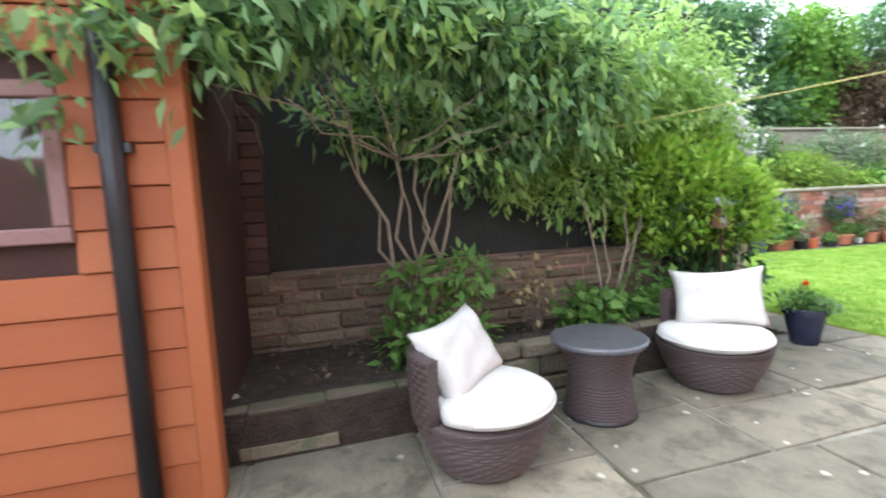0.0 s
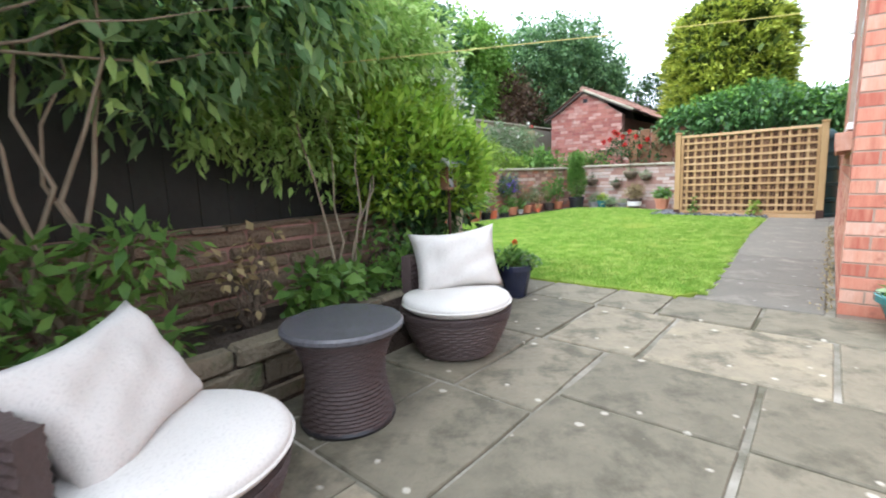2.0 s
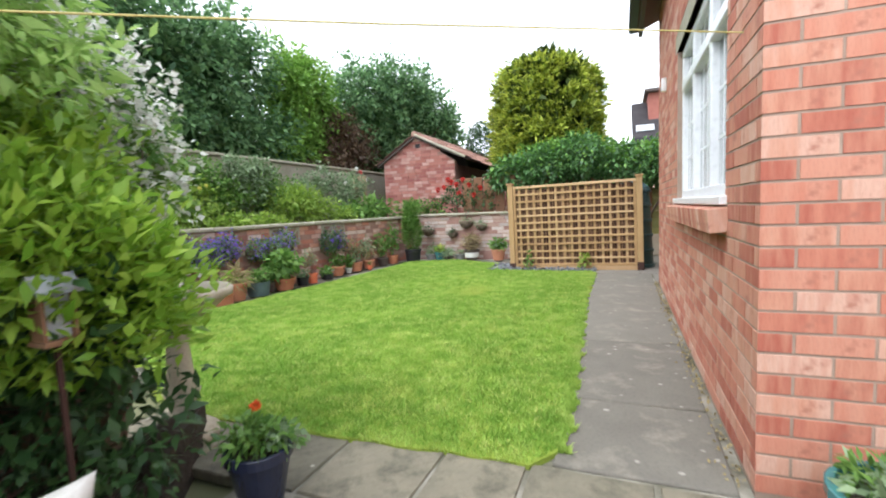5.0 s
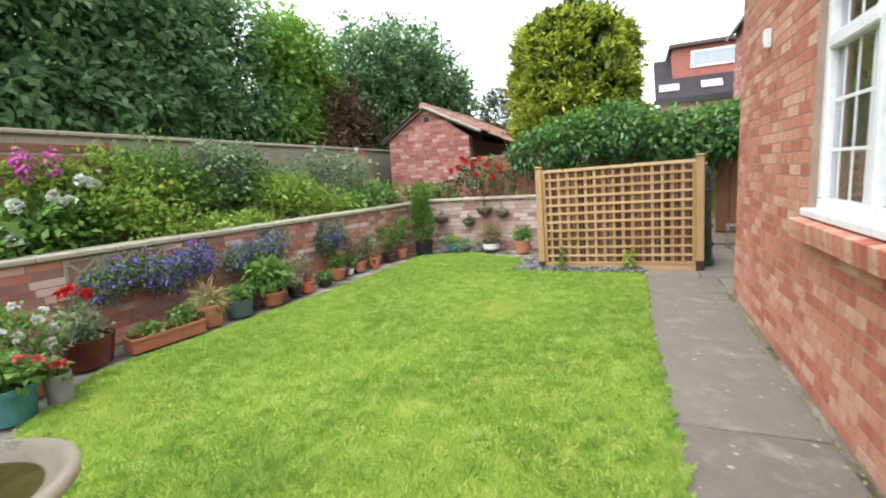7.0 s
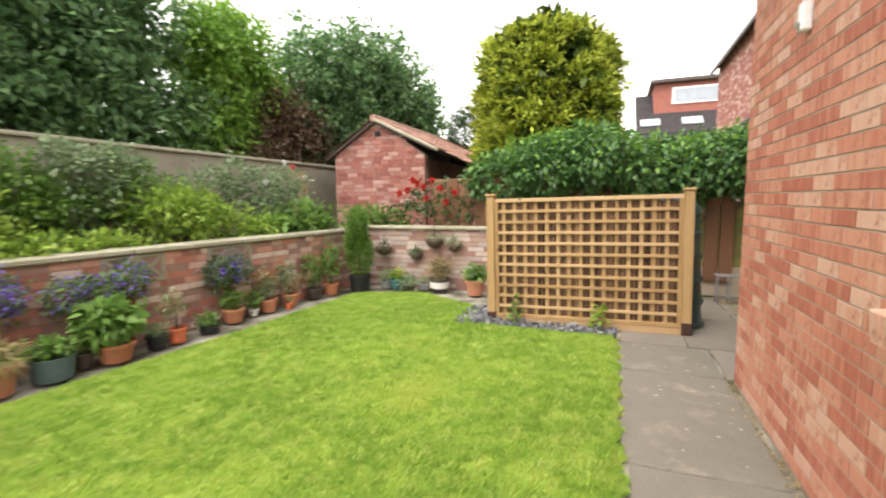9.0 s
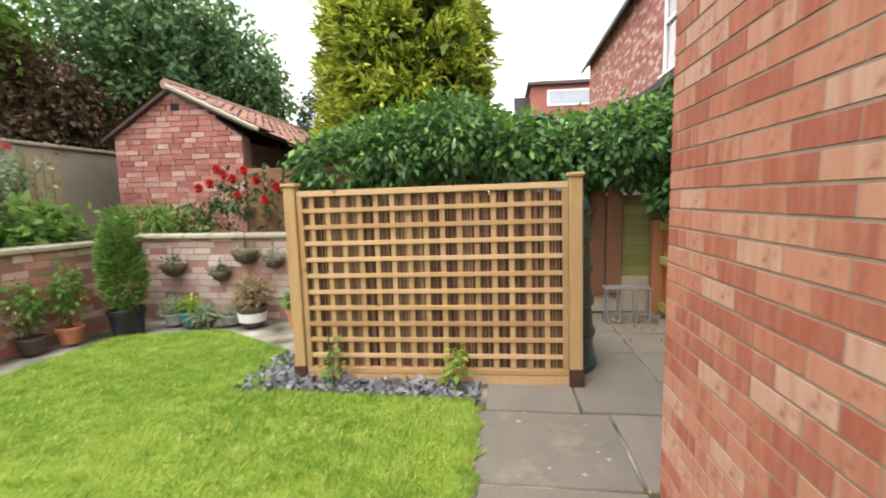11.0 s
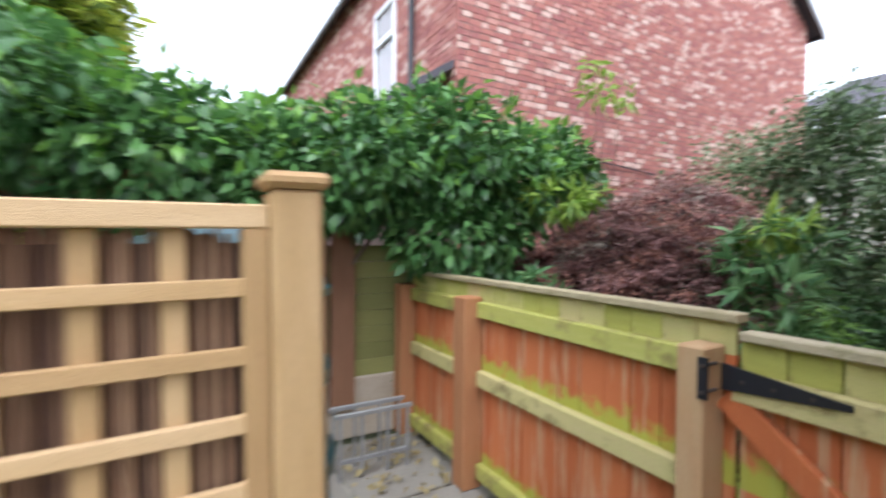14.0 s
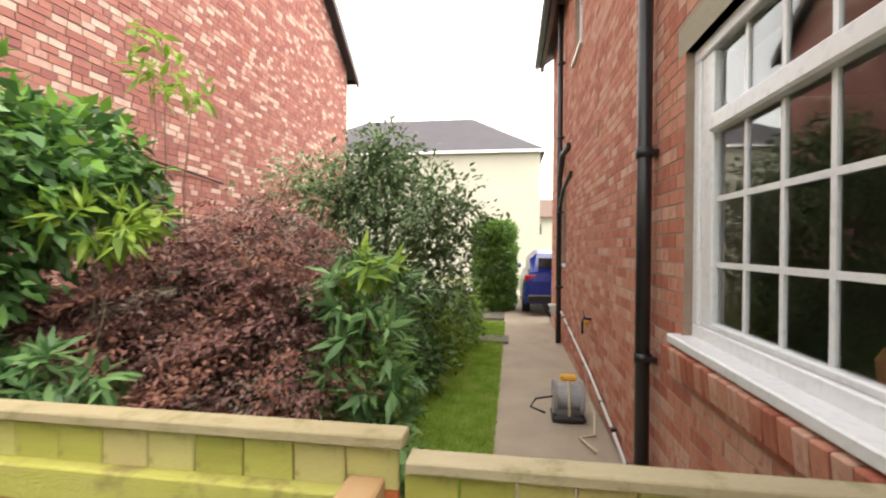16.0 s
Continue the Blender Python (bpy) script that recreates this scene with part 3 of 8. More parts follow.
def flag(parent, x0, x1, y0, y1, material=M_FLAG, name="flagstone", gap=0.012, z=0.0):
    bm = bmesh.new()
    g = gap / 2
    c = [(x0 + g, y0 + g), (x1 - g, y0 + g), (x1 - g, y1 - g), (x0 + g, y1 - g)]
    c = [(x + rngp.uniform(-.006, .006), y + rngp.uniform(-.006, .006)) for x, y in c]
    pts = []
    for (ax, ay), (bx, by) in zip(c, c[1:] + c[:1]):
        k = max(2, int(math.hypot(bx - ax, by - ay) / 0.16))
        nx, ny = (by - ay), -(bx - ax)
        L = math.hypot(nx, ny) + 1e-9
        for i in range(k):
            w = rngp.uniform(-.004, .003) if i else -0.004
            pts.append((ax + (bx - ax) * i / k + nx / L * w, ay + (by - ay) * i / k + ny / L * w))
    cx, cy = (x0 + x1) / 2, (y0 + y1) / 2
    dz = rngp.uniform(-0.003, 0.003) + z
    a = [bm.verts.new((x - cx, y - cy, -0.045)) for x, y in pts]
    b = [bm.verts.new((x - cx, y - cy, -0.006)) for x, y in pts]
    d = [bm.verts.new(((x - cx) * 0.985, (y - cy) * 0.985, 0)) for x, y in pts]
    n = len(pts)
    for p, q in ((a, b), (b, d)):
        for i in range(n):
            bm.faces.new((p[i], p[(i + 1) % n], q[(i + 1) % n], q[i]))
    bm.faces.new(d)
    ob = part(name, bm, material, parent)
    ob.matrix_basis = pose(cx, cy, dz, rngp.uniform(-.15, .15), rngp.uniform(-.15, .15))


def strip(x0, x1, cuts, gap=0.014):
    for a, b in zip(cuts, cuts[1:]):
        flag(patio, x0, x1, a, b, gap=gap)


strip(3.47, 3.95, (-5.0, -4.1, -3.0, -2.1, -1.2, -0.3, 0.45, 1.03, 1.51, 1.88, 2.35, 2.95, 3.6), 0.02)
strip(2.75, 3.47, (-5.0, -4.2, -3.4, -2.4, -1.5, -0.7, 0.0, 0.70, 1.39, 1.86, 2.34), 0.022)
strip(2.22, 2.75, (-5.0, -4.3, -3.2, -2.2, -1.1, -0.4, 0.3, 0.92, 1.53), 0.02)
strip(2.05, 2.75, (1.53, 1.90, 2.40), 0.02)
strip(1.42, 2.22, (-5.0, -3.9, -2.6, -1.6, -0.9, 0.15, 0.92, 1.53), 0.02)
strip(1.42, 2.05, (1.53, 1.98, 2.40), 0.02)
strip(0.78, 1.42, (-5.0, -4.0, -2.9, -1.8, -0.6, 0.5, 1.2, 1.75, 2.35))
strip(0.10, 0.78, (-5.0, -4.1, -3.1, -2.2, -1.1, 0.1, 0.8, 1.5, 2.2))
for k in range(7):
    strip(-0.55 * k - 0.45, -0.55 * k + 0.10, tuple(-5.0 + 0.9 * i + 0.2 * (k % 2) for i in range(9)))

M_PASSAGE = surface("pale passage slab", [(0.13, 0.115, 0.10), (0.205, 0.185, 0.155), (0.28, 0.255, 0.215)], 0.85, 4.0, 50, 0.5, "object", stain=(0.17, 0.155, 0.13), stain_at=0.56, stain_scale=4.0, pick_mix=0.4)
path = tagged(empty("path"), "grey concrete slab path beside the brick house", "path", kind="structure")
for a, b in zip((3.96, 4.68, 5.85, 7.25, 8.70), (4.68, 5.85, 7.25, 8.70, 9.44)):
    flag(path, a, b, 0.74, 1.43 + 0.03 * (a - 4), M_PATH, "path_slab", 0.014)
for a, b in zip((8.70, 9.46, 10.0, 10.6, 11.2), (9.46, 10.0, 10.6, 11.2, 11.95)):
    flag(path, a, b, -0.36, 0.28, M_PASSAGE, "path_slab", 0.012)
    flag(path, a, b, 0.28, 0.74 if a < 8.8 else 0.9, M_PASSAGE, "path_slab", 0.012)
for a, b in zip((9.46, 10.0, 10.6, 11.2), (10.0, 10.6, 11.2, 11.95)):
    flag(path, a, b, 0.9, 1.5, M_PASSAGE, "path_slab", 0.012)

gravel = tagged(empty("slate_chippings"), "loose blue-grey slate chippings at the foot of the trellis", "chippings", kind="stuff")
rg = np.random.default_rng(3)
gp = rg.uniform((9.56, 1.55), (10.3, 3.3), (4800, 2))
gp = gp[(gp[:, 0] < 9.83) | (gp[:, 1] > 2.9)]
gv, gf = leaf_geometry(rg, np.c_[gp, rg.uniform(-0.02, 0.02, len(gp))], np.tile((0, 0, 0.2), (len(gp), 1)), 0.05, 0.04, 0, 1.5)
M_SLATECHIP = surface("slate chip", [(0.085, 0.09, 0.10), (0.17, 0.175, 0.19), (0.30, 0.305, 0.32)], 0.7, 5, 60, 0.2, "island")
numpy_mesh("chips", gv, gf, M_SLATECHIP, gravel, kind="stuff")

# ---- side drive with its grass verge ----
sheet("drive", 8.68, 9.66, -16.0, -0.45, -0.012, M_DRIVE, "pale concrete side path leading to the street")
sheet("street", 2.0, 40.0, -18.0, -9.6, -0.02, M_PATH, "grey tarmac street beyond the side path")
verge = tagged(empty("verge"), "narrow strip of short green grass beside the side path", "grass", kind="structure")
part("turf", box(9.66, 10.5, -8.9, -0.5, -0.2, 0.0), M_TURF, verge)
blades(verge, 60000, lambda x, y: x < 10.45 - 0.03 * (y + 3) ** 2 * 0, 9.64, 10.6, -8.9, -0.6, 0.0, 0.05, 8, M_BLADE)
sheet("border_soil", 10.4, 13.6, -9.0, -0.5, 0.02, M_SOIL, "dark soil under the shrubs beside the neighbour's wall")

# ---- house ----
house = tagged(empty("house"), "red-brick house with white windows and black downpipes", "house", kind="structure")
W1 = (4.58, 6.60, 1.085, 2.32)
W2 = (-1.78, 0.44, 1.145, 2.53)


def holed(bm, axis, at0, at1, u0, u1, z0, z1, holes):
    """A wall slab with rectangular holes through it: along x (axis 'x') or y."""
    us = sorted({u0, u1, *(h for q in holes for h in q[:2])})
    zs = sorted({z0, z1, *(h for q in holes for h in q[2:])})
    for a, b in zip(us, us[1:]):
        for c, d in zip(zs, zs[1:]):
            if any(h[0] <= a and b <= h[1] and h[2] <= c and d <= h[3] for h in holes):
                continue
            if axis == "x":
                add_box(bm, a, b, at0, at1, c, d)
            else:
                add_box(bm, at0, at1, a, b, c, d)


WT = 0.003
bm = bmesh.new()
holed(bm, "x", 0.40, 0.70 - WT, 4.30, 8.68 - WT, -0.1, 3.45, [W1])
part("wall_north", bm, M_MORTAR, house)
bm = bmesh.new()
holed(bm, "y", 4.0 + WT, 4.30, -5.0, 0.70 - WT, -0.1, 3.45, [])
part("wall_west", bm, M_MORTAR, house)
W3 = (-7.2, -6.7, 1.3, 2.6)
W4 = (-5.9, -5.2, 4.1, 5.2)
bm = bmesh.new()
holed(bm, "y", 8.38, 8.68 - WT, -9.2, 0.40, -0.1, 3.45, [W2, W3])
holed(bm, "y", 8.38, 8.68 - WT, -9.2, -2.75, 3.45, 5.6, [W4])
part("wall_east", bm, M_MORTAR, house)
bm = bmesh.new()
add_box(bm, 4.0, 8.6, -9.2, -9.0, -0.1, 5.6)
add_box(bm, 4.0, 8.4, -2.95, -2.75, 3.4, 5.6)
add_box(bm, 4.0, 4.3, -9.0, -5.0, -0.1, 5.6)
part("wall_south", bm, M_BRICK_I, house)
part("inner_floor", box(4.3, 8.38, -9.0, 0.40, 0.0, 0.12), M_DARKWOOD, house)
part("ceiling", box(4.3, 8.38, -9.0, 0.40, 2.75, 2.85), M_CREAM, house)
M_INNER = surface("brown inner wall", [(0.15, 0.11, 0.085), (0.21, 0.16, 0.125)], 0.9, 1, 30, 0.05)
part("inner_wall", box(4.3, 8.38, -3.4, -3.3, 0.12, 2.75), M_INNER, house)
part("inner_partition", box(6.3, 6.4, -3.3, 0.38, 0.12, 2.75), M_INNER, house)


def roof_slab(name, pts, thick, material, parent):
    bm = bmesh.new()
    a = [bm.verts.new(p) for p in pts]
    b = [bm.verts.new(V(p) - V((0, 0, thick))) for p in pts]
    bm.faces.new(a)
    bm.faces.new(b[::-1])
    n = len(pts)
    for k in range(n):
        bm.faces.new((a[k], b[k], b[(k + 1) % n], a[(k + 1) % n]))
    bmesh.ops.recalc_face_normals(bm, faces=bm.faces)
    return part(name, bm, material, parent)


roof_slab("roof", [(3.8, 0.95, 3.42), (8.95, 0.95, 3.42), (8.95, -2.7, 4.9), (3.8, -2.7, 4.9)], 0.12, M_ROOFT, house)
roof_slab("roof", [(8.95, -2.6, 5.55), (8.95, -9.5, 5.55), (6.3, -9.5, 7.2), (6.3, -2.6, 7.2)], 0.12, M_ROOFT, house)
roof_slab("roof", [(3.7, -2.6, 5.55), (6.3, -2.6, 7.2), (6.3, -9.5, 7.2), (3.7, -9.5, 5.55)], 0.12, M_ROOFT, house)
part("gutter", box(3.8, 8.98, 0.93, 1.05, 3.30, 3.40, 0.02), M_BLACK, house)
part("fascia", box(3.8, 8.95, 0.88, 0.93, 3.24, 3.42), M_GUTTER, house)
part("gutter", box(8.93, 9.05, -9.5, -2.6, 5.42, 5.52, 0.02), M_BLACK, house)
part("fascia", box(8.86, 8.93, -9.5, -2.6, 5.36, 5.55), M_GUTTER, house)

# bricks
rb = random.Random(2)
mN = wall_axes((8.68, 0.70 - WT, 0), (-1, 0, 0), (0, 1, 0))
hN = [(8.68 - W1[1], 8.68 - W1[0], W1[2], W1[3]), (8.68 - W1[1] - 0.1, 8.68 - W1[0] + 0.06, W1[2] - 0.11, W1[2]), (8.68 - W1[1] - 0.1, 8.68 - W1[0] + 0.1, W1[3], W1[3] + 0.14)]
brickwork(house, mN, lay(4.68, 0.005, 3.40, hN, rng=rb), WT, lambda u, z: (u < 2.2 and 0.2 < z < 2.2), M_BRICK, M_BRICK_I, proud=0.0005)
mW = wall_axes((4.0 + WT, 0.70, 0), (0, -1, 0), (-1, 0, 0))
brickwork(house, mW, lay(5.7, 0.005, 3.40, [], rng=rb), WT, lambda u, z: u < 1.5 and z < 2.2, M_BRICK, M_BRICK_I, proud=0.0005)
mE = wall_axes((8.68 - WT, -9.2, 0), (0, 1, 0), (1, 0, 0))
hE = [(w[0] + 9.2, w[1] + 9.2, w[2], w[3]) for w in (W2, W3)] + [(W4[0] + 9.2, W4[1] + 9.2, W4[2], W4[3]), (W2[0] + 9.1, W2[1] + 9.3, W2[2] - 0.12, W2[2]), (W2[0] + 9.1, W2[1] + 9.3, W2[3], W2[3] + 0.14)]
brickwork(house, mE, lay(9.9, 0.005, 5.50, hE, rng=rb), WT, lambda u, z: u > 6.4 and 0.8 < z < 2.6, M_BRICK, M_BRICK_I, clip=lambda u, z: z < 3.4 or u < 6.45, proud=0.0005)


# ---- windows ----
M_GLASS = bpy.data.materials.new("window glass")
M_GLASS.use_nodes = True
gb = M_GLASS.node_tree.nodes["Principled BSDF"]
gb.inputs["Base Color"].default_value = (0.92, 0.95, 0.94, 1)
gb.inputs["Roughness"].default_value, gb.inputs["Transmission Weight"].default_value, gb.inputs["IOR"].default_value = 0.02, 1.0, 1.5


def casement(name, m, width, height, transom, cols, bars, parent, sill=0.10, leaded=False, sash=0.0):
    """A white window in its own axes: along, outward, up. cols: leaf divisions; bars: glazing bars (columns, rows) of each lower pane.
    leaded: thin bars that lie flush with the glass; sash: the width of an inner frame at the far end."""
    w = tagged(empty(name), kind="structure")
    w.parent = parent
    w.matrix_basis = m
    f = 0.065
    bm = bmesh.new()
    for b in ((0, width, 0, f), (0, width, height - f, height), (0, f, f, height - f), (width - f, width, f, height - f)):
        add_box(bm, b[0], b[1], -0.07, 0.0, b[2], b[3], 0.006)
    for c in cols[1:-1]:
        add_box(bm, c - 0.035, c + 0.035, -0.065, 0.003, f, height - f, 0.006)
    for a, b in zip(cols, cols[1:]):
        add_box(bm, max(a, f) + 0.01, min(b, width - f) - 0.01, -0.06, 0.012, transom - 0.04, transom + 0.04, 0.01)
    part("window_frame", bm, M_UPVC, w)
    if sill:
        part("window_sill", box(-sill * 0.5, width + sill * 0.5, -0.05, sill, -0.041, 0.004, 0.006), M_UPVC, w)
    part("window_pane", box(f, width - f, -0.045, -0.04, f, transom - 0.04), M_GLASS, w).visible_shadow = False
    part("window_pane", box(f, width - f, -0.045, -0.04, transom + 0.04, height - f), M_GLASS, w).visible_shadow = False
    nx, nz = bars
    hw, d0, d1 = (0.009, -0.047, -0.038) if leaded else (0.012, -0.049, -0.032)
    if sash:
        part("sash_stile", box(width - f - sash, width - f, -0.058, -0.012, f, height - f, 0.006), M_UPVC, w)
        part("sash_rail", box(f, width - f - sash, -0.058, -0.012, f, f + 0.03, 0.006), M_UPVC, w)
    for a, b in zip(cols, cols[1:]):
        for k in range(1, nx):
            u = a + (b - a) * k / nx
            part("glazing_bar", box(u - hw, u + hw, d0, d1, f, transom - 0.04), M_UPVC, w)
            part("glazing_bar", box(u - hw, u + hw, d0, d1, transom + 0.04, height - f), M_UPVC, w)
        for k in range(1, nz):
            z = f + (transom - 0.04 - f) * k / nz
            part("glazing_bar", box(max(a, f), min(b, width - f), d0 - 0.001, d1 + 0.001, z - hw, z + hw), M_UPVC, w)
    return w


def brick_sill(m, length, name, z=-0.165, out=0.05):
    s = empty(name)
    s.parent = house
    s.matrix_basis = m
    n = int(length / 0.075)
    for k in range(n):
        b = box(0, 0.065, -0.06, out, 0, 0.115, 0.004)
        ob = part("sill_brick", b, M_BRICK, s)
        ob.matrix_basis = pose(k * length / n, rb.uniform(-.002, .002), z, -6)
    part("sill_bed", box(0.03, length - 0.03, -0.08, out - 0.035, z + 0.02, z + 0.085), M_MORTAR, s)


mw1 = Matrix.Translation((W1[0], 0.66, W1[2]))
win = casement("window_1", mw1, W1[1] - W1[0], W1[3] - W1[2], 0.92, (0, 0.67, 1.35, 2.02), (4, 3), house, 0.07, leaded=True)
tagged(win, "white plastic casement window with glazing bars")
mw2 = Matrix.Translation((8.64, W2[1], W2[2])) @ Matrix(((0, 1, 0, 0), (-1, 0, 0, 0), (0, 0, 1, 0), (0, 0, 0, 1)))
win = casement("window_2", mw2, W2[1] - W2[0], W2[3] - W2[2], 0.985, (0.042, 2.033), (8, 3), house, sash=0.12)
tagged(win, "white plastic kitchen window with square glazing bars")
mw3 = Matrix.Translation((8.62, W3[1], W3[2])) @ Matrix(((0, 1, 0, 0), (-1, 0, 0, 0), (0, 0, 1, 0), (0, 0, 0, 1)))
tagged(casement("window_3", mw3, 0.5, 1.3, 0.95, (0, 0.5), (1, 1), house), "narrow white window in the side wall")
mw4 = Matrix.Translation((8.62, W4[1], W4[2])) @ Matrix(((0, 1, 0, 0), (-1, 0, 0, 0), (0, 0, 1, 0), (0, 0, 0, 1)))
tagged(casement("window_4", mw4, 0.7, 1.1, 0.8, (0, 0.7), (1, 1), house), "upstairs window in the side wall")
brick_sill(Matrix.Translation((W1[0] - 0.05, 0.70, W1[2])), W1[1] - W1[0] + 0.12, "brick_sill", out=0.07)
brick_sill(Matrix.Translation((8.68, W2[1] + 0.08, W2[2])) @ Matrix(((0, 1, 0, 0), (-1, 0, 0, 0), (0, 0, 1, 0), (0, 0, 0, 1))), W2[1] - W2[0] + 0.16, "brick_sill", out=0.06)
part("lintel", box(W1[0] - 0.1, W1[1] + 0.1, 0.45, 0.702, W1[3], W1[3] + 0.14), M_COPING, house)
part("lintel", box(8.45, 8.681, W2[0] - 0.1, W2[1] + 0.1, W2[3], W2[3] + 0.14), M_COPING, house)


def downpipe(x, y, top, r=0.034):
    d = tagged(empty("downpipe", x, y, 0), "black plastic downpipe fixed to the brick wall", "downpipe")
    part("pipe", tube([(0, 0, 0.03), (0, 0, top)], r, 14), M_BLACK, d, smooth=True)
    for z in (0.9, 2.1, 3.3, 4.5):
        if z < top:
            part("collar", tube([(0, 0, z), (0, 0, z + 0.06)], r + 0.007, 14), M_BLACK, d, smooth=True)
            part("bracket", box(-0.07, 0.0, -0.05, 0.05, z + 0.015, z + 0.045, 0.005), M_BLACK, d)
    return d


downpipe(8.75, -2.21, 3.45, 0.042)
downpipe(8.76, -6.95, 5.45, 0.042)

# ---- left border wall, back wall ----
border = tagged(empty("border_wall"), "low weathered brick wall with pale coping round the raised bed", "wall", kind="structure")
LW0, LW1 = V((3.6, 6.66, 0)), V((11.62, 5.62, 0))
la = (LW1 - LW0).normalized()
lo = V((la.y, -la.x, 0))
ll = (LW1 - LW0).length
mL = wall_axes(LW0 - lo * WT, la, lo)
bm = box(0, ll, -0.22, 0, -0.1, 0.90)
part("wall_core", bm, M_OLDMORTAR, border).matrix_basis = mL
PB = [(u, u + 0.29, 0.60, 0.885) for u in (2.05, 2.36, 2.67, 4.05, 4.36, 5.15, 5.46)]
rows = lay(ll, 0.0, 0.90, PB, rng=rb, rag=0.25, jitter=0.003)
brickwork(border, mL, rows, WT, lambda u, z: 1.5 < u < 6 and z > 0.3, surface("garden brick piece", GARDEN, 0.92, 8, 80, 0.5, "object", pick_mix=0.7), M_GARDENBRICK, proud=0.006)
for u0, u1, z0, z1 in PB:
    bm = bmesh.new()
    w = u1 - u0
    for b in ((0, w, 0, 0.03), (0, w, w - 0.03, w - 0.005), (0, 0.03, 0.03, w - 0.03), (w - 0.03, w, 0.03, w - 0.03)):
        add_box(bm, b[0], b[1], -0.02, 0.03, b[2], b[3])
    for s in (-1, 1):
        add_box(bm, -w * 0.6, w * 0.6, -0.02, 0.025, -0.014, 0.014, 0, pose(w / 2, 0, w / 2, 0, 45 * s, 0))
    ob = part("pierced_block", bm, M_COPING, border, "pale pierced concrete screen block")
    ob.matrix_basis = mL @ Matrix.Translation((u0, WT - 0.02, z0))
nc = int(ll / 0.6)
for k in range(nc):
    ob = part("coping_stone", box(0.003, ll / nc - 0.003, -0.26, 0.05, 0, 0.055, 0.012), M_COPING, border)
    ob.matrix_basis = mL @ pose(k * ll / nc, 0, 0.90, rb.uniform(-.5, .5), rb.uniform(-.3, .3))
back = tagged(empty("back_wall"), "low pale brick wall with coping behind the lawn", "wall", kind="structure")
mB = wall_axes((11.55 + WT, 5.7, 0), (0, -1, 0), (-1, 0, 0))
part("wall_core", box(0, 3.9, -0.22, 0, -0.1, 0.93), M_OLDMORTAR, back).matrix_basis = mB
M_PALEBRICK = surface("pale old brick", [(0.26, 0.15, 0.12), (0.40, 0.27, 0.22), (0.52, 0.43, 0.38), (0.36, 0.30, 0.27), (0.45, 0.25, 0.19)], 0.92, 8, 80, 0.5, "island", pick_mix=0.7)
brickwork(back, mB, lay(3.9, 0, 0.93, rng=rb, rag=0.25, jitter=0.003), WT, None, None, M_PALEBRICK, proud=0.006)
for k in range(6):
    ob = part("coping_stone", box(0.003, 0.647, -0.26, 0.05, 0, 0.05, 0.012), M_COPING, back)
    ob.matrix_basis = mB @ pose(k * 0.65, 0, 0.93)
tagged(obj("bed_soil", prism([(3.6, 6.85), (11.5, 5.83), (11.5, 7.5), (3.6, 7.5)], -0.1, 0.80), M_SOIL), "dark soil of the raised border bed", "soil", kind="structure")
obj("back_bed_soil", box(11.6, 12.7, 2.0, 7.6, -0.1, 0.86), M_SOIL)["kind"] = "structure"

# rendered boundary wall behind the border
bwall = tagged(empty("boundary_wall"), "tall grey-buff rendered boundary wall with a thin coping", "wall", kind="structure")
part("wall_core", box(2.6, 14.0, 7.45, 7.65, -0.1, 2.12), M_RENDER, bwall)
for k in range(12):
    part("coping_stone", box(2.6 + 0.94 * k + 0.004, 2.6 + 0.94 * (k + 1) - 0.004, 7.40, 7.70, 2.12, 2.17, 0.01), M_COPING, bwall)

# ---- patio raised bed ----
bed = tagged(empty("raised_bed"), "low rough-stone retaining wall of the shaded bed", "wall", kind="structure")
rs = random.Random(21)


def rubble(parent, m, length, z0, z1, hmin, hmax, lmin, lmax, depth, material, name="stone", limit=300):
    z = z0
    n = 0
    rest_v, rest_f = [], []
    while z < z1 - 0.02:
        h = min(rs.uniform(hmin, hmax), z1 - z)
        u = -rs.uniform(0, lmax / 2)
        while u < length:
            w = rs.uniform(lmin, lmax)
            a, b = max(u, 0), min(u + w, length)
            if b - a > 0.04:
                bm = box(0.004, b - a - 0.004, -0.05, depth + rs.uniform(-.012, .018), 0.003, h - 0.004, min(0.014, h * 0.2))
                for v in bm.verts:
                    v.co += V((rs.uniform(-.004, .004), rs.uniform(-.006, .006), rs.uniform(-.004, .004)))
                ob = part(name, bm, material, parent)
                ob.matrix_basis = m @ Matrix.Translation((a, 0, z))
                n += 1
            u += w
        z += h
    return n


mR = wall_axes((-1.2, 2.12, 0), (2.2, 0.10, 0), (0, -1, 0))
part("wall_core", box(0, 2.25, -0.2, 0.0, -0.1, 0.20), M_SOIL, bed).matrix_basis = mR
rubble(bed, mR, 2.25, 0, 0.22, 0.07, 0.12, 0.18, 0.42, 0.02, M_STONE)
mR2 = wall_axes((1.02, 2.32, 0), (2.0, 0.14, 0), (0, -1, 0))
part("wall_core", box(0, 1.95, -0.2, 0.0, -0.1, 0.26), M_SOIL, bed).matrix_basis = mR2
rubble(bed, mR2, 1.95, 0, 0.28, 0.08, 0.15, 0.16, 0.40, 0.03, M_STONE)
tagged(obj("shade_bed_soil", prism([(-1.2, 2.2), (0.98, 2.32), (1.1, 2.42), (3.0, 2.56), (3.7, 3.05), (-1.2, 3.05)], -0.1, 0.19), M_SOIL), "dark damp soil of the shaded bed", "soil", kind="structure")
swall = tagged(empty("stone_wall"), "brown coursed stone wall behind the shaded bed", "wall", kind="structure")
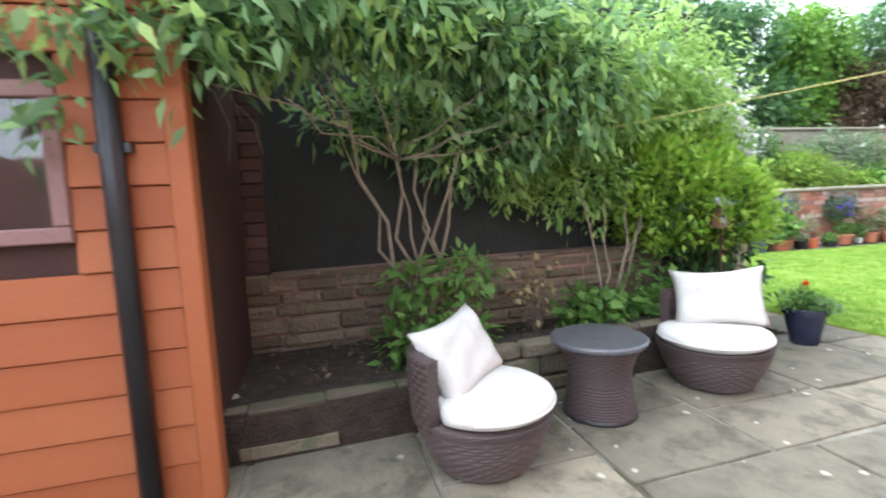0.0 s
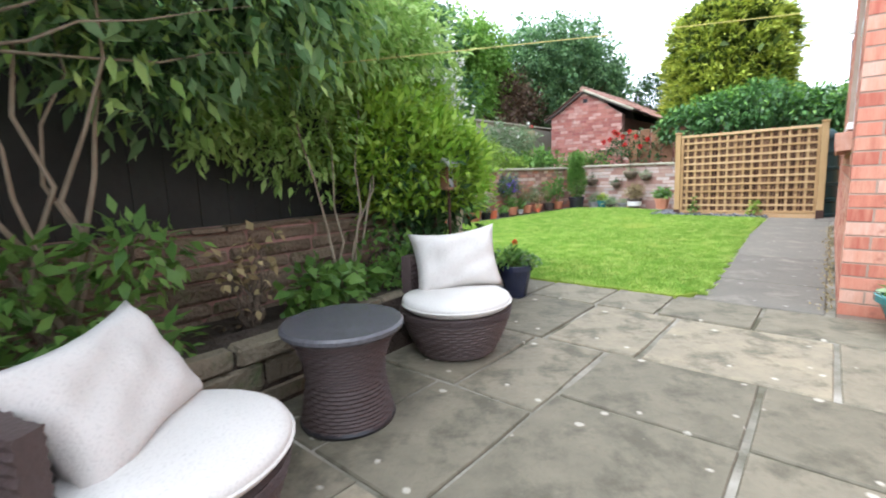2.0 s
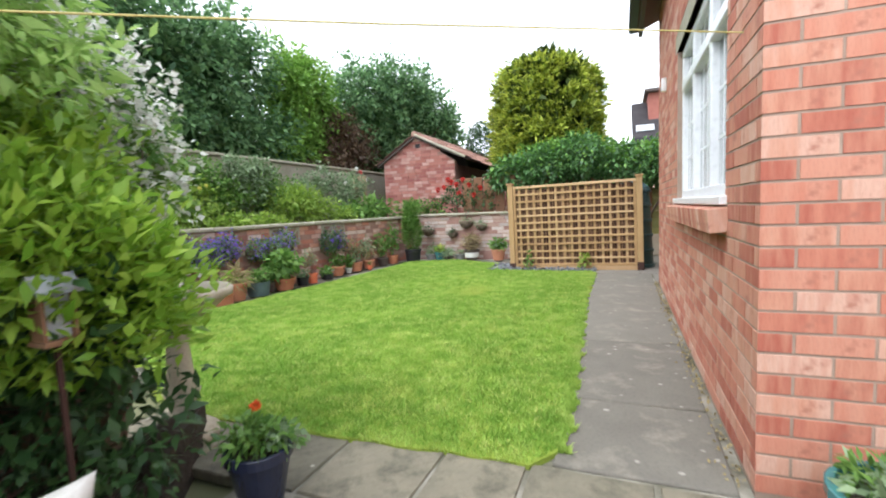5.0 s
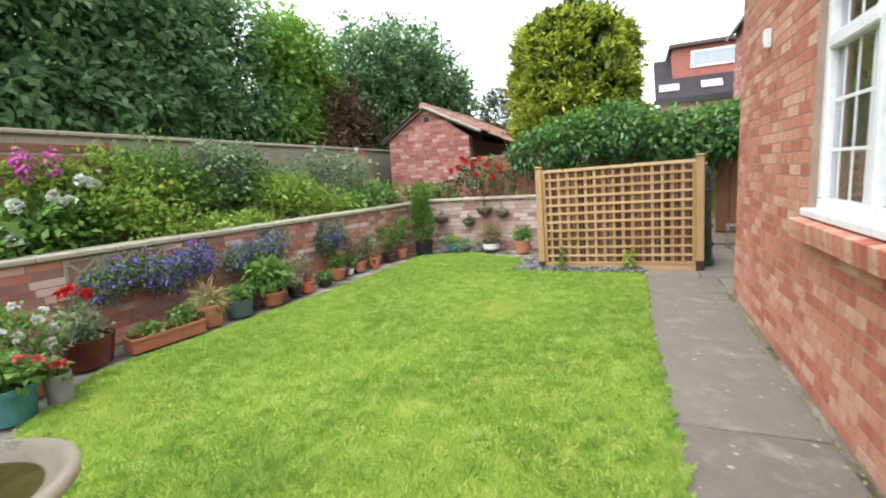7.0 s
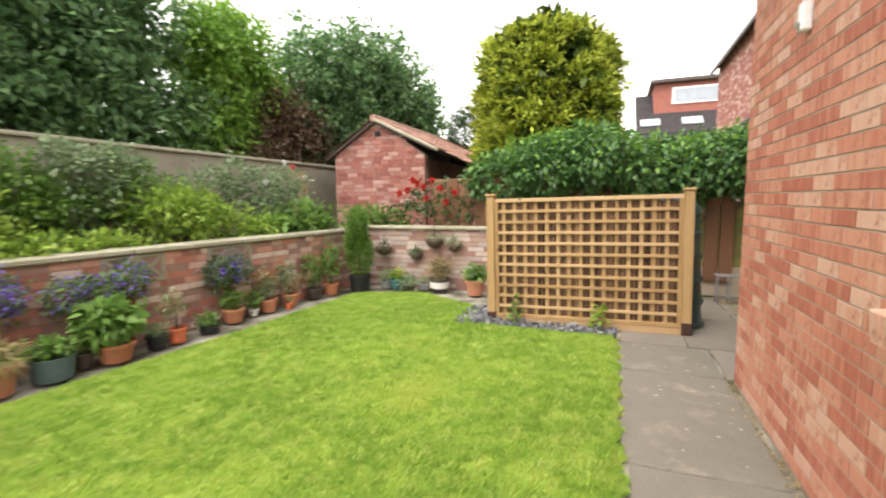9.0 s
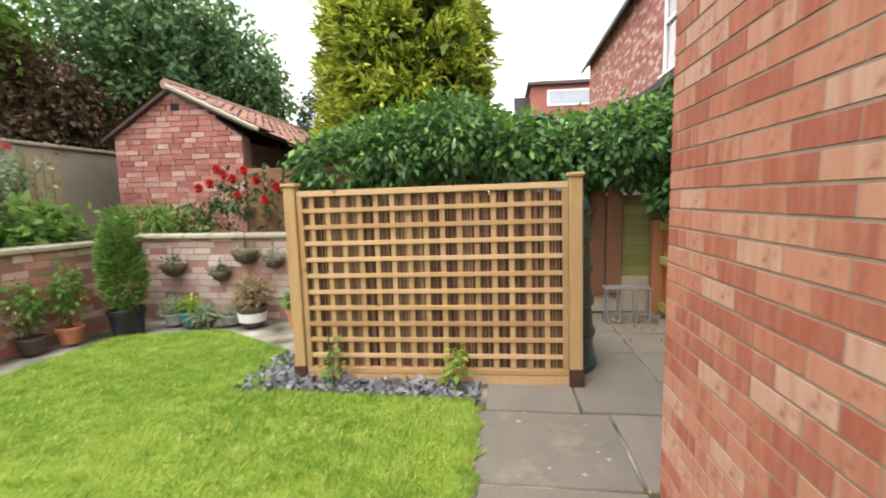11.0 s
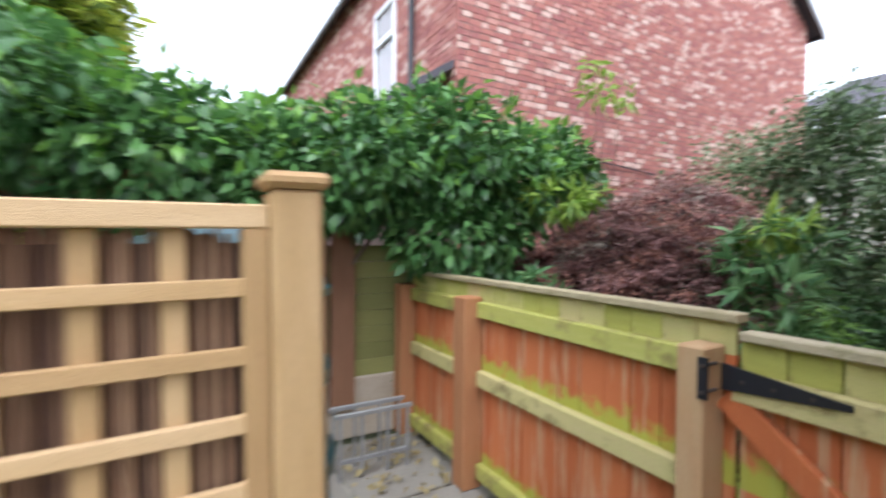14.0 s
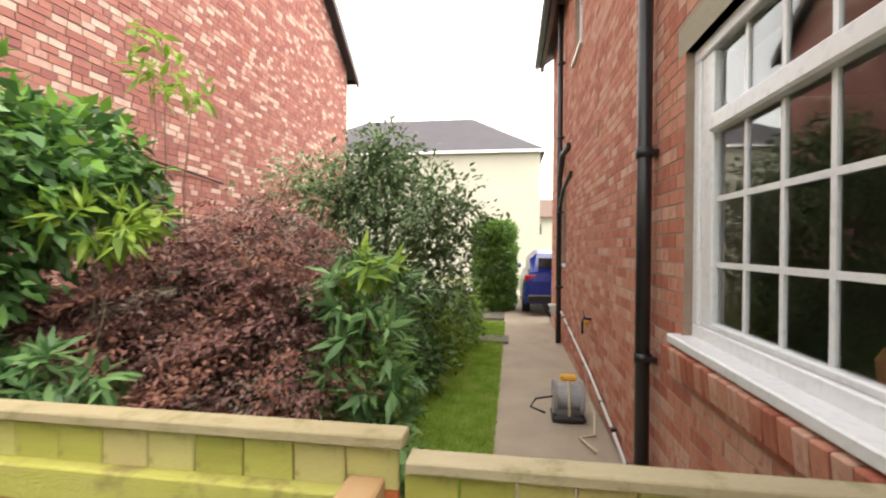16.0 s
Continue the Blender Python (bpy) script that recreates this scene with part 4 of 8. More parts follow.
part("wall_core", box(-1.4, 3.3, 3.0 + 0.02, 3.3, -0.1, 0.62), M_OLDMORTAR, swall)
rubble(swall, wall_axes((3.3, 3.02, 0), (-1, 0, 0), (0, -1, 0)), 4.7, 0.10, 0.64, 0.06, 0.11, 0.14, 0.36, 0.02, surface("walling stone piece", [(0.075, 0.054, 0.035), (0.15, 0.11, 0.072), (0.25, 0.19, 0.13)], 0.92, 7, 50, 1.0, "object", dist=0.02, stain=(0.085, 0.09, 0.04), stain_at=0.56, stain_scale=6))
M_DARKFELT = surface("dark boarding", [(0.018, 0.020, 0.018), (0.035, 0.036, 0.030)], 0.85, 4, 30, 0.3)
dark = tagged(empty("dark_fence"), "very dark close-boarded fence behind the shrubs", "fence", kind="structure")
part("backing", box(-1.6, 3.3, 3.305, 3.33, 0.62, 2.3), M_DARKFELT, dark)
for k in range(33):
    part("board", box(-1.6 + 0.15 * k, -1.6 + 0.15 * k + 0.147, 3.28, 3.30 + 0.004 * (k % 2), 0.62, 2.35), M_DARKFELT, dark)

# The pier's deep shade is painted into its near-black brick colour
pier = tagged(empty("brick_pier"), "old brick pier rising behind the stone wall, coloured dark for shade", "pier", kind="structure")
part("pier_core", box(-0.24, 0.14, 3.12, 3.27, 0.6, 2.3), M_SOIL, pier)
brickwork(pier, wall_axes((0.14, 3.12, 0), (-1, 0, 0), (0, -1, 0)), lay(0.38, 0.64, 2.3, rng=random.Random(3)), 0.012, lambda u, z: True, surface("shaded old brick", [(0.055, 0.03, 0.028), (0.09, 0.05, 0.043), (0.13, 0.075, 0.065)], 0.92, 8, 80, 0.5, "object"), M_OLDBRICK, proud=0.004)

# ---- orange shed ----
shed = tagged(empty("garden_shed"), "orange-stained timber shed with a black downpipe and small window", "shed")
SX, SY = 0.0, 2.0
WS = (-0.95, -0.30, 0.93, 1.42)
for k in range(16):
    z = 0.02 + 0.135 * k
    for a, b in (((-2.2, 0.0),) if not (WS[2] - 0.13 < z < WS[3]) else ((-2.2, WS[0]), (WS[1], 0.0))):
        bm = bmesh.new()
        add_box(bm, a, b, -0.018, 0.0, 0, 0.132, 0.003)
        for v in bm.verts:
            v.co.y -= 0.010 * (1 - v.co.z / 0.132)
        ob = part("cladding_board", bm, M_SHED, shed)
        ob.matrix_basis = pose(0, 1.96, z)
part("corner_post", box(-0.02, 0.05, 1.925, 2.02, 0.0, 2.2, 0.006), M_SHED, shed)
part("wall_core", box(-2.2, 0.0, 1.965, 2.02, 0, 2.2), M_DARKWOOD, shed)
# side wall in a near-black brown, unlike the orange front boards
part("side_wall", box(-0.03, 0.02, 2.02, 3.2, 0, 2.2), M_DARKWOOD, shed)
bm = bmesh.new()
for b in ((WS[0], WS[1], WS[2], WS[2] + 0.05), (WS[0], WS[1], WS[3] - 0.05, WS[3]), (WS[0], WS[0] + 0.05, WS[2] + 0.051, WS[3] - 0.051), (WS[1] - 0.05, WS[1], WS[2] + 0.051, WS[3] - 0.051)):
    add_box(bm, b[0], b[1], 1.925, 1.965, b[2], b[3], 0.005)
part("window_frame", bm, surface("faded frame timber", [(0.20, 0.11, 0.10), (0.28, 0.16, 0.14)], 0.7, 5, 50, 0.2), shed)
part("window_pane", box(WS[0] + 0.05, WS[1] - 0.05, 1.945, 1.95, WS[2] + 0.05, WS[3] - 0.05), M_GLASS, shed)
roof_slab("roof", [(-2.4, 1.75, 2.15), (0.16, 1.75, 2.15), (0.16, 3.4, 2.6), (-2.4, 3.4, 2.6)], 0.08, M_DARKFELT, shed)
sp = tagged(empty("downpipe", -0.16, 1.90, 0), "black plastic downpipe on the orange shed", "downpipe")
part("pipe", tube([(0, 0, 0.02), (0, 0, 2.12)], 0.034, 12), M_BLACK, sp, smooth=True)
part("bracket", box(-0.05, 0.05, 0.0, 0.05, 1.2, 1.23), M_BLACK, sp)

# ---- trellis screen ----
trellis = tagged(empty("trellis_screen"), "new pale timber square trellis panel backed with brown reed", "trellis")
TX = 9.88
TY0, TY1 = 0.875, 2.905
for y in (TY0, TY1):
    post = part("post", box(-0.045, 0.045, -0.045, 0.045, 0.0, 1.465, 0.008), M_PINE, trellis)
    post.matrix_basis = pose(TX, y, 0)
    part("post_cap", box(-0.058, 0.058, -0.058, 0.058, 1.465, 1.495, 0.010), M_PINEY, post)
    part("post_foot", box(-0.049, 0.049, -0.049, 0.049, 0.0, 0.13, 0.004), M_DARKWOOD, post)
y0, y1 = TY0 + 0.047, TY1 - 0.047
for a, b in ((1.395, 1.437), (0.075, 0.115)):
    part("frame_rail", box(TX - 0.024, TX + 0.024, y0, y1, a, b, 0.003), M_PINEY, trellis)
for a, b in ((y0, y0 + 0.042), (y1 - 0.042, y1)):
    part("frame_stile", box(TX - 0.022, TX + 0.022, a, b, 0.115, 1.395, 0.003), M_PINE, trellis)
for k in range(15):
    y = 2.755 - 0.1205 * k
    part("upright_slat", box(TX + 0.001, TX + 0.015, y - 0.019, y + 0.019, 0.115, 1.395, 0.002), M_PINE, trellis)
for k in range(11):
    z = 1.292 - 0.1205 * k
    part("cross_slat", box(TX - 0.016, TX - 0.001, y0 + 0.03, y1 - 0.03, z - 0.016, z + 0.016, 0.002), M_PINEY, trellis)
part("gravel_board", box(TX - 0.02, TX + 0.02, y0, y1, 0.0, 0.07, 0.004), M_POSTW, trellis)
rr = np.random.default_rng(6)
bm_v, bm_f = [], []
n = 390
ys = np.sort(rr.uniform(y0, y1, n))
for k, y in enumerate(ys):
    a = rr.uniform(0.0022, 0.0046)
    x = TX + 0.024 + rr.uniform(0, 0.014)
    t = 1.396 - abs(rr.normal(0, 0.014))
    dx = rr.normal(0, 0.004)
    b = len(bm_v)
    bm_v += [(x, y - a, 0.09), (x - 0.003, y, 0.09), (x, y + a, 0.09), (x, y - a + dx, t), (x - 0.003, y + dx, t), (x, y + a + dx, t)]
    bm_f += [(b, b + 1, b + 4, b + 3), (b + 1, b + 2, b + 5, b + 4)]
numpy_mesh("reed_backing", bm_v, bm_f, M_REED, trellis, "dry brown reed screening", "stuff")
# unseen dark sheet, added so that the gaps between reeds look shaded
part("backing_board", box(TX + 0.045, TX + 0.055, y0, y1, 0.08, 1.37), M_DARKWOOD, trellis)

# the panel drops a little along its length
trellis.matrix_basis = Matrix.Translation((0, TY0, 0)) @ Matrix.Rotation(radians(-0.9), 4, "X") @ Matrix.Translation((0, -TY0, 0))

# ---- low stained fence with gate ----
FY = -0.33
fence = tagged(empty("garden_fence"), "low orange-stained board fence with mossy rails", "fence", kind="structure")
rf = random.Random(9)


def boards(parent, x0, x1, z0, z1, y, w=0.125):
    n = max(1, round((x1 - x0) / w))
    for k in range(n):
        a = x0 + (x1 - x0) * k / n
        ob = part("board", box(0.001, (x1 - x0) / n - 0.004, -0.016, 0.0, 0, z1 - z0 - 0.10, 0.002), M_FENCE, parent)
        ob.matrix_basis = pose(a, y + rf.uniform(-.002, .002), z0)
        ob = part("board_top", box(0.001, (x1 - x0) / n - 0.004, -0.016, 0.0, 0, 0.10, 0.002), M_RAIL, parent)
        ob.matrix_basis = pose(a, y + 0.002, z1 - 0.10)


def rail(parent, x0, x1, z, h=0.085, d=0.045):
    part("rail", box(x0, x1, FY - d, FY, z, z + h, 0.004), M_RAIL, parent)


boards(fence, 9.755, 12.0, 0.04, 1.135, FY - 0.046)
for a, b in ((9.86, 11.085), (11.215, 11.92)):
    for z in (0.955, 0.575, 0.06):
        rail(fence, a, b, z)
for x, w in ((9.8275, 0.085), (11.15, 0.12), (11.98, 0.11)):
    part("post", box(x - w / 2, x + w / 2, FY - 0.045, FY + 0.075, 0.0, 1.065, 0.006), M_POSTW, fence)
for a, b in ((9.74, 10.95), (10.955, 12.03)):
    part("cap_rail", box(a, b, FY - 0.085, FY - 0.015, 1.137, 1.165, 0.004), M_CAP, fence)
gate = tagged(empty("garden_gate"), "low orange-stained board gate with a black strap hinge", "gate")
gate.matrix_basis = pose(0, 0, -0.015)
boards(gate, 8.76, 9.745, 0.06, 1.10, FY - 0.046)
for z in (0.925, 0.12):
    rail(gate, 8.76, 9.745, z)
bm = bmesh.new()
add_box(bm, -0.62, 0.62, -0.03, 0.0, -0.042, 0.042, 0.004, pose(9.28, FY - 0.004, 0.55, 0, -38, 0))
part("brace", bm, M_FENCE, gate)
part("cap_rail", box(8.74, 9.735, FY - 0.085, FY - 0.015, 1.102, 1.13, 0.004), M_CAP, gate)
hinge = part("strap_hinge", box(9.768, 9.798, FY + 0.076, FY + 0.082, 0.93, 1.055), M_BLACK, gate, "black iron strap hinge")
bm = bmesh.new()
v = [bm.verts.new(p) for p in ((9.768, FY + 0.004, 0.955), (9.46, FY + 0.004, 0.985), (9.46, FY + 0.004, 1.0), (9.768, FY + 0.004, 1.035))]
v += [bm.verts.new(p.co + V((0, 0.006, 0))) for p in v]
for f in ((0, 1, 2, 3), (7, 6, 5, 4), (0, 4, 5, 1), (1, 5, 6, 2), (2, 6, 7, 3), (3, 7, 4, 0)):
    bm.faces.new([v[i] for i in f])
bmesh.ops.recalc_face_normals(bm, faces=bm.faces)
part("strap", bm, M_BLACK, hinge)
for x, z in ((9.783, 0.95), (9.783, 1.03), (9.71, 0.99), (9.63, 0.99), (9.54, 0.992)):
    part("screw", tube([(x, FY + 0.008, z), (x, FY + 0.087 if x > 9.76 else FY + 0.013, z)], 0.006, 8), M_GUTTER, hinge)

# ---- fence behind the passage ----
rear = tagged(empty("rear_fence"), "dark timber boundary fence with green-stained slats on a concrete base", "fence", kind="structure")
M_SLATG = surface("green stained slat", [(0.15, 0.15, 0.05), (0.25, 0.24, 0.08)], 0.85, 5, 50, 0.3, "object", grain=(8, 1.2, 8))
M_BROWNB = surface("brown fence board", [(0.14, 0.065, 0.035), (0.24, 0.12, 0.065), (0.30, 0.17, 0.10)], 0.8, 4, 50, 0.3, "object", grain=(8, 8, 1))
part("concrete_base", box(12.04, 12.10, -0.6, 4.6, 0.0, 0.42, 0.01), M_DRIVE, rear)
for k in range(8):
    part("slat", box(12.06, 12.075 + 0.010 * (k % 2), -0.5, 0.60, 0.42 + 0.115 * k, 0.42 + 0.115 * k + 0.113, 0.003), M_SLATG, rear)
for y, w in ((0.05, 0.165), (0.235, 0.175)):
    part("board", box(12.0, 12.035, y, y + w, 0.22, 1.46, 0.004), M_BROWNB, rear)
for y in (0.60, 0.80, 1.05, 1.30, 1.55, 1.80, 2.05, 2.30, 2.55, 2.80, 3.05, 3.30, 3.55, 3.80, 4.05, 4.3):
    part("board", box(12.02, 12.05, y, y + 0.21, 0.34, 1.75, 0.004), M_BROWNB, rear)

# ---- hedge and climbing mass behind the passage ----
M_HEDGE = leaf_mat("glossy hedge leaf", (0.025, 0.075, 0.025), (0.15, 0.31, 0.09), 0.3, 0.25)
M_HEDGETIP = leaf_mat("young hedge leaf", (0.10, 0.24, 0.03), (0.22, 0.40, 0.07), 0.35, 0.3)
hedge = tagged(empty("hedge"), "dense glossy green evergreen hedge above the back fence", "hedge")
HB = [(12.0, 3.3, 1.75, .55, .6, .38), (12.0, 2.6, 1.85, .65, .6, .48), (11.95, 1.9, 1.98, .7, .6, .50), (12.0, 1.2, 1.80, .65, .55, .42), (12.0, 0.65, 1.72, .6, .5, .40), (11.95, 0.1, 1.86, .65, .5, .44),
      (11.9, -0.5, 1.95, .65, .55, .50), (11.9, -1.05, 1.80, .6, .5, .42), (11.75, -0.6, 1.40, .45, .5, .28), (12.5, 2.2, 2.0, .8, 1.4, .45), (12.6, 0, 1.9, .8, 1.6, .45), (11.95, -1.5, 1.95, .5, .45, .36), (12.0, -1.9, 1.8, .35, .32, .25)]
foliage("leaves", hedge, HB, 29000, 0.100, 0.050, M_HEDGE, 31, droop=0.55, spread=0.7, lump=0.12, shell=0.95)
foliage("young_leaves", hedge, [(b[0] - 0.03, b[1], b[2] + 0.06, b[3], b[4], b[5]) for b in HB], 5500, 0.10, 0.045, M_HEDGETIP, 32, droop=0.1, spread=0.8, lump=0.14, shell=1.0, low=1.75)
branches(hedge, "branchwork", (12.3, 1.5, 0.0), [(12.0, y, 1.9) for y in (3.3, 2.6, 1.9, 1.2, .6, 0, -.6, -1.0)], 0.04, M_BARK, 3)

# ---- golden conifer, trees ----
M_GOLD = leaf_mat("golden conifer spray", (0.10, 0.18, 0.015), (0.60, 0.65, 0.09), 0.6, 0.4)
# Inner sprays are coloured dark to stand for shade deep in the crown
M_GOLDIN = leaf_mat("shaded inner conifer spray", (0.035, 0.06, 0.010), (0.10, 0.15, 0.02), 0.6, 0.2)
gold = tagged(empty("golden_conifer"), "tall clipped golden-yellow conifer", "tree")
gx, gy = 14.3, 2.93
rng = np.random.default_rng(8)
part("trunk", tube([(gx, gy, -0.1), (gx, gy, 2.5), (gx, gy, 4.6)], (0.16, 0.12, 0.04), 8), M_BARK, gold)
n = 780
th, hh = rng.uniform(0, 2 * np.pi, n), rng.uniform(0.7, 4.7, n)
prof = np.interp(hh, (0.7, 2.0, 3.1, 4.0, 4.45, 4.7), (1.05, 1.22, 1.26, 1.22, 1.02, 0.50))
prof *= 1 + 0.06 * np.sin(th * 5 + hh * 2) + rng.normal(0, 0.045, n)
cen = np.stack([gx + prof * np.cos(th), gy + prof * np.sin(th), hh], 1)
out = np.stack([np.cos(th), np.sin(th), np.full(n, 0.45)], 1)
k = 30
at = np.repeat(cen, k, 0) + rng.normal(0, 0.075, (n * k, 3)) * (1, 1, 0.7)
v, f = leaf_geometry(rng, at, np.repeat(out, k, 0), 0.17, 0.045, 0.15, 0.6)
numpy_mesh("crown", v, f, M_GOLD, gold, kind="stuff")
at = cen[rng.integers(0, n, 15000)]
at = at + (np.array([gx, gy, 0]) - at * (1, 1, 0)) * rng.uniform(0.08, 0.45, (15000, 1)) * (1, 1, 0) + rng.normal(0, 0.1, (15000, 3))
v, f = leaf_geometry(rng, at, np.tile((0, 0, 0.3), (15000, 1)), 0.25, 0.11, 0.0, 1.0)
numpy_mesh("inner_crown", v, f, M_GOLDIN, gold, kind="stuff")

M_TREE = leaf_mat("tree leaf", (0.035, 0.10, 0.045), (0.25, 0.42, 0.17), 0.5, 0.5)
M_TREEL = leaf_mat("light tree leaf", (0.09, 0.21, 0.03), (0.34, 0.56, 0.11), 0.5, 0.5)


def tree(name, label, x, y, h, crown, n, size, material, seed, r=0.16, width=None, tops=9):
    t = tagged(empty(name, x, y, 0), label, "tree")
    rng = random.Random(seed)
    part("trunk", tube([(0, 0, -0.2), (0.05, 0.02, h * 0.3), (0, 0.05, h * 0.62)], (r, r * 0.8, r * 0.45), 9), M_BARK, t, smooth=True)
    bl = [(c[0] - x, c[1] - y, c[2], c[3], c[4], c[5]) for c in crown]
    branches(t, "branchwork", (0, 0, h * 0.32), [(c[0] + rng.uniform(-.5, .5) * c[3], c[1] + rng.uniform(-.5, .5) * c[4], c[2] + rng.uniform(-.3, .6) * c[5]) for c in bl for _ in range(2)], r * 0.42, M_BARK, seed, 0.07, 6)
    foliage("crown", t, bl, n, size, width or size * 0.5, material, seed, droop=0.35, spread=0.9, lump=0.3, clump=6)
    return t


DT = [(3.4 + 0.95 * k, 9.0 + 0.25 * (k % 2), 4.0 + 0.35 * math.sin(2.1 * k), 1.05, 0.95, 1.35) for k in range(8)]
DT += [(3.8 + 1.1 * k, 8.7, 2.7, 1.0, 0.75, 0.75) for k in range(7)]
tree("tree", "tall broad dark green tree above the boundary wall", 7.0, 9.6, 5.5, DT, 56000, 0.15, M_TREE, 41, 0.2)
tree("tree", "lighter green tree beside the tall dark tree", 12.0, 8.9, 4.8, [(11.6, 8.8, 4.2, 0.85, 0.65, 1.0), (12.3, 8.8, 4.2, 0.7, 0.65, 0.95), (12.8, 8.8, 3.4, 0.75, 0.65, 0.9), (11.7, 8.7, 3.1, 0.95, 0.6, 0.85), (11.3, 8.6, 2.5, 1.0, 0.55, .6), (12.6, 8.7, 2.5, .8, .55, .6)], 24000, 0.13, M_TREEL, 42, 0.10)
tree("tree", "broad mid-green tree behind the brick outhouse", 15.3, 8.4, 5.6, [(14.6, 8.5, 4.5, 1.25, 1.2, 1.15), (15.6, 7.6, 4.75, 1.3, 1.1, 0.95), (16.2, 7.05, 4.1, 1.15, 1.0, 0.9), (15.0, 8.1, 3.4, 1.4, 1.2, 1.1), (16.3, 6.75, 3.5, 0.95, 0.9, 0.7), (14.2, 8.8, 2.6, 1.1, 1.0, 1.0), (15.8, 7.7, 2.6, 1.2, 1.0, 1.0)], 36000, 0.14, M_TREE, 43, 0.16)
M_COPPER = leaf_mat("copper leaf", (0.05, 0.03, 0.022), (0.17, 0.11, 0.06), 0.5, 0.25)
tree("shrub_tree", "bronze-leaved small tree behind the border", 13.2, 8.3, 3.0, [(12.9, 8.2, 2.95, 0.8, 0.65, .85), (12.2, 8.1, 2.2, .85, .5, .55), (13.7, 8.3, 2.8, .75, .65, .7), (12.6, 8.5, 3.2, .55, .5, .55)], 10000, 0.10, M_COPPER, 44, 0.05)
M_YEW = leaf_mat("clipped yew", (0.02, 0.055, 0.018), (0.07, 0.15, 0.035), 0.6, 0.1)
yew = tagged(empty("clipped_bush", 17.0, 5.45, 0), "dark green clipped dome-topped bush", "bush")
part("trunk", tube([(0, 0, -0.1), (0, 0, 2.2)], (0.1, 0.06), 8), M_BARK, yew)
foliage("leaves", yew, [(0, 0, 2.95, 0.58, 0.58, 1.0), (0, 0, 1.8, .62, .62, 1.0)], 14000, 0.08, 0.035, M_YEW, 45, 0.1, 0.8, 1.0, 0.02)

# ---- brick outhouse with pantile roof ----
outh = tagged(empty("outhouse"), "old red-brick outhouse with a pantiled gable roof", "outhouse", kind="structure")
GX, AY, AZ, EZ0, EZ1, GY0, GY1 = 12.62, 5.90, 2.93, 2.28, 2.30, 4.90, 6.82
part("wall_core", box(GX + 0.02, 20.0, GY0 + 0.15, GY1 - 0.05, -0.1, 2.2), M_OLDMORTAR, outh)
bm = bmesh.new()
pr = [(GX + 0.014, GY0, -0.1), (GX + 0.014, GY1, -0.1), (GX + 0.014, GY1, EZ1), (GX + 0.014, AY, AZ), (GX + 0.014, GY0, EZ0 - 0.05)]
a = [bm.verts.new(p) for p in pr]
b = [bm.verts.new((p[0] + 0.2, p[1], p[2])) for p in pr]
bm.faces.new(a)
bm.faces.new(b[::-1])
for q in range(5):
    bm.faces.new((a[q], b[q], b[(q + 1) % 5], a[(q + 1) % 5]))
bmesh.ops.recalc_face_normals(bm, faces=bm.faces)
part("gable_wall", bm, M_OLDMORTAR, outh)
mG = wall_axes((GX + 0.014, GY1, 0), (0, -1, 0), (-1, 0, 0))
M_OUTBRICK = surface("outhouse brick", [(0.20, 0.075, 0.065), (0.33, 0.125, 0.10), (0.44, 0.20, 0.165), (0.28, 0.10, 0.085), (0.52, 0.33, 0.28), (0.38, 0.15, 0.125)], 0.92, 9, 80, 0.6, "island", pick_mix=0.75, stain=(0.50, 0.40, 0.35), stain_at=0.60, stain_scale=4.5)


def in_gable(u, z):
    y = GY1 - u
    return z < (EZ1 + (AZ - EZ1) * (GY1 - y) / (GY1 - AY) if y > AY else EZ0 + (AZ - EZ0) * (y - GY0) / (AY - GY0)) - 0.05 and not (abs(y - 5.86) < 0.06 and abs(z - 2.66) < 0.06)


brickwork(outh, mG, lay(GY1 - GY0, 0.6, AZ, rng=rb, rag=0.3, jitter=0.004), 0.014, None, None, M_OUTBRICK, clip=in_gable, proud=0.006)
part("vent_hole", box(GX - 0.002, GX + 0.02, 5.80, 5.92, 2.61, 2.71), M_BLACK, outh)


def pantiles(parent, x0, x1, ya, za, yb, zb, cols, rows_, material, seed):
    """Curved clay tiles down a slope that falls from (ya, za) to (yb, zb)."""
    rng = random.Random(seed)
    V_, F_ = [], []
    for r in range(rows_):
        for c in range(cols):
            t0, t1 = r / rows_, (r + 1.12) / rows_
            xa, xb = x0 + (x1 - x0) * c / cols, x0 + (x1 - x0) * (c + 1) / cols
            lift, k0 = rng.uniform(0.0, 0.012), len(V_)
            for t, up in ((t0, 0.0), (t1, 0.022)):
                for s in range(6):
                    q = s / 5
                    V_.append((xa + (xb - xa) * q, ya + (yb - ya) * t, za + (zb - za) * t + up + lift + 0.028 * math.sin(q * 2 * math.pi)))
            F_ += [(k0 + s, k0 + s + 1, k0 + 7 + s, k0 + 6 + s) for s in range(5)]
    numpy_mesh("pantiles", V_, F_, material, parent, kind="stuff", smooth=True)


roof_slab("roof_deck", [(GX - 0.08, AY, AZ - 0.02), (20, AY, AZ - 0.02), (20, 4.05, 2.02), (GX + 1.0, 4.05, 2.02), (GX - 0.08, 4.7, 2.34)], 0.05, M_GUTTER, outh)
roof_slab("roof_deck", [(GX - 0.08, AY, AZ - 0.02), (GX - 0.08, GY1 + 0.15, EZ1 - 0.06), (20, GY1 + 0.15, EZ1 - 0.06), (20, AY, AZ - 0.02)], 0.05, M_GUTTER, outh)
pantiles(outh, GX - 0.08, 20, AY, AZ + 0.02, 3.98, 2.02, 34, 8, M_PANTILE, 1)
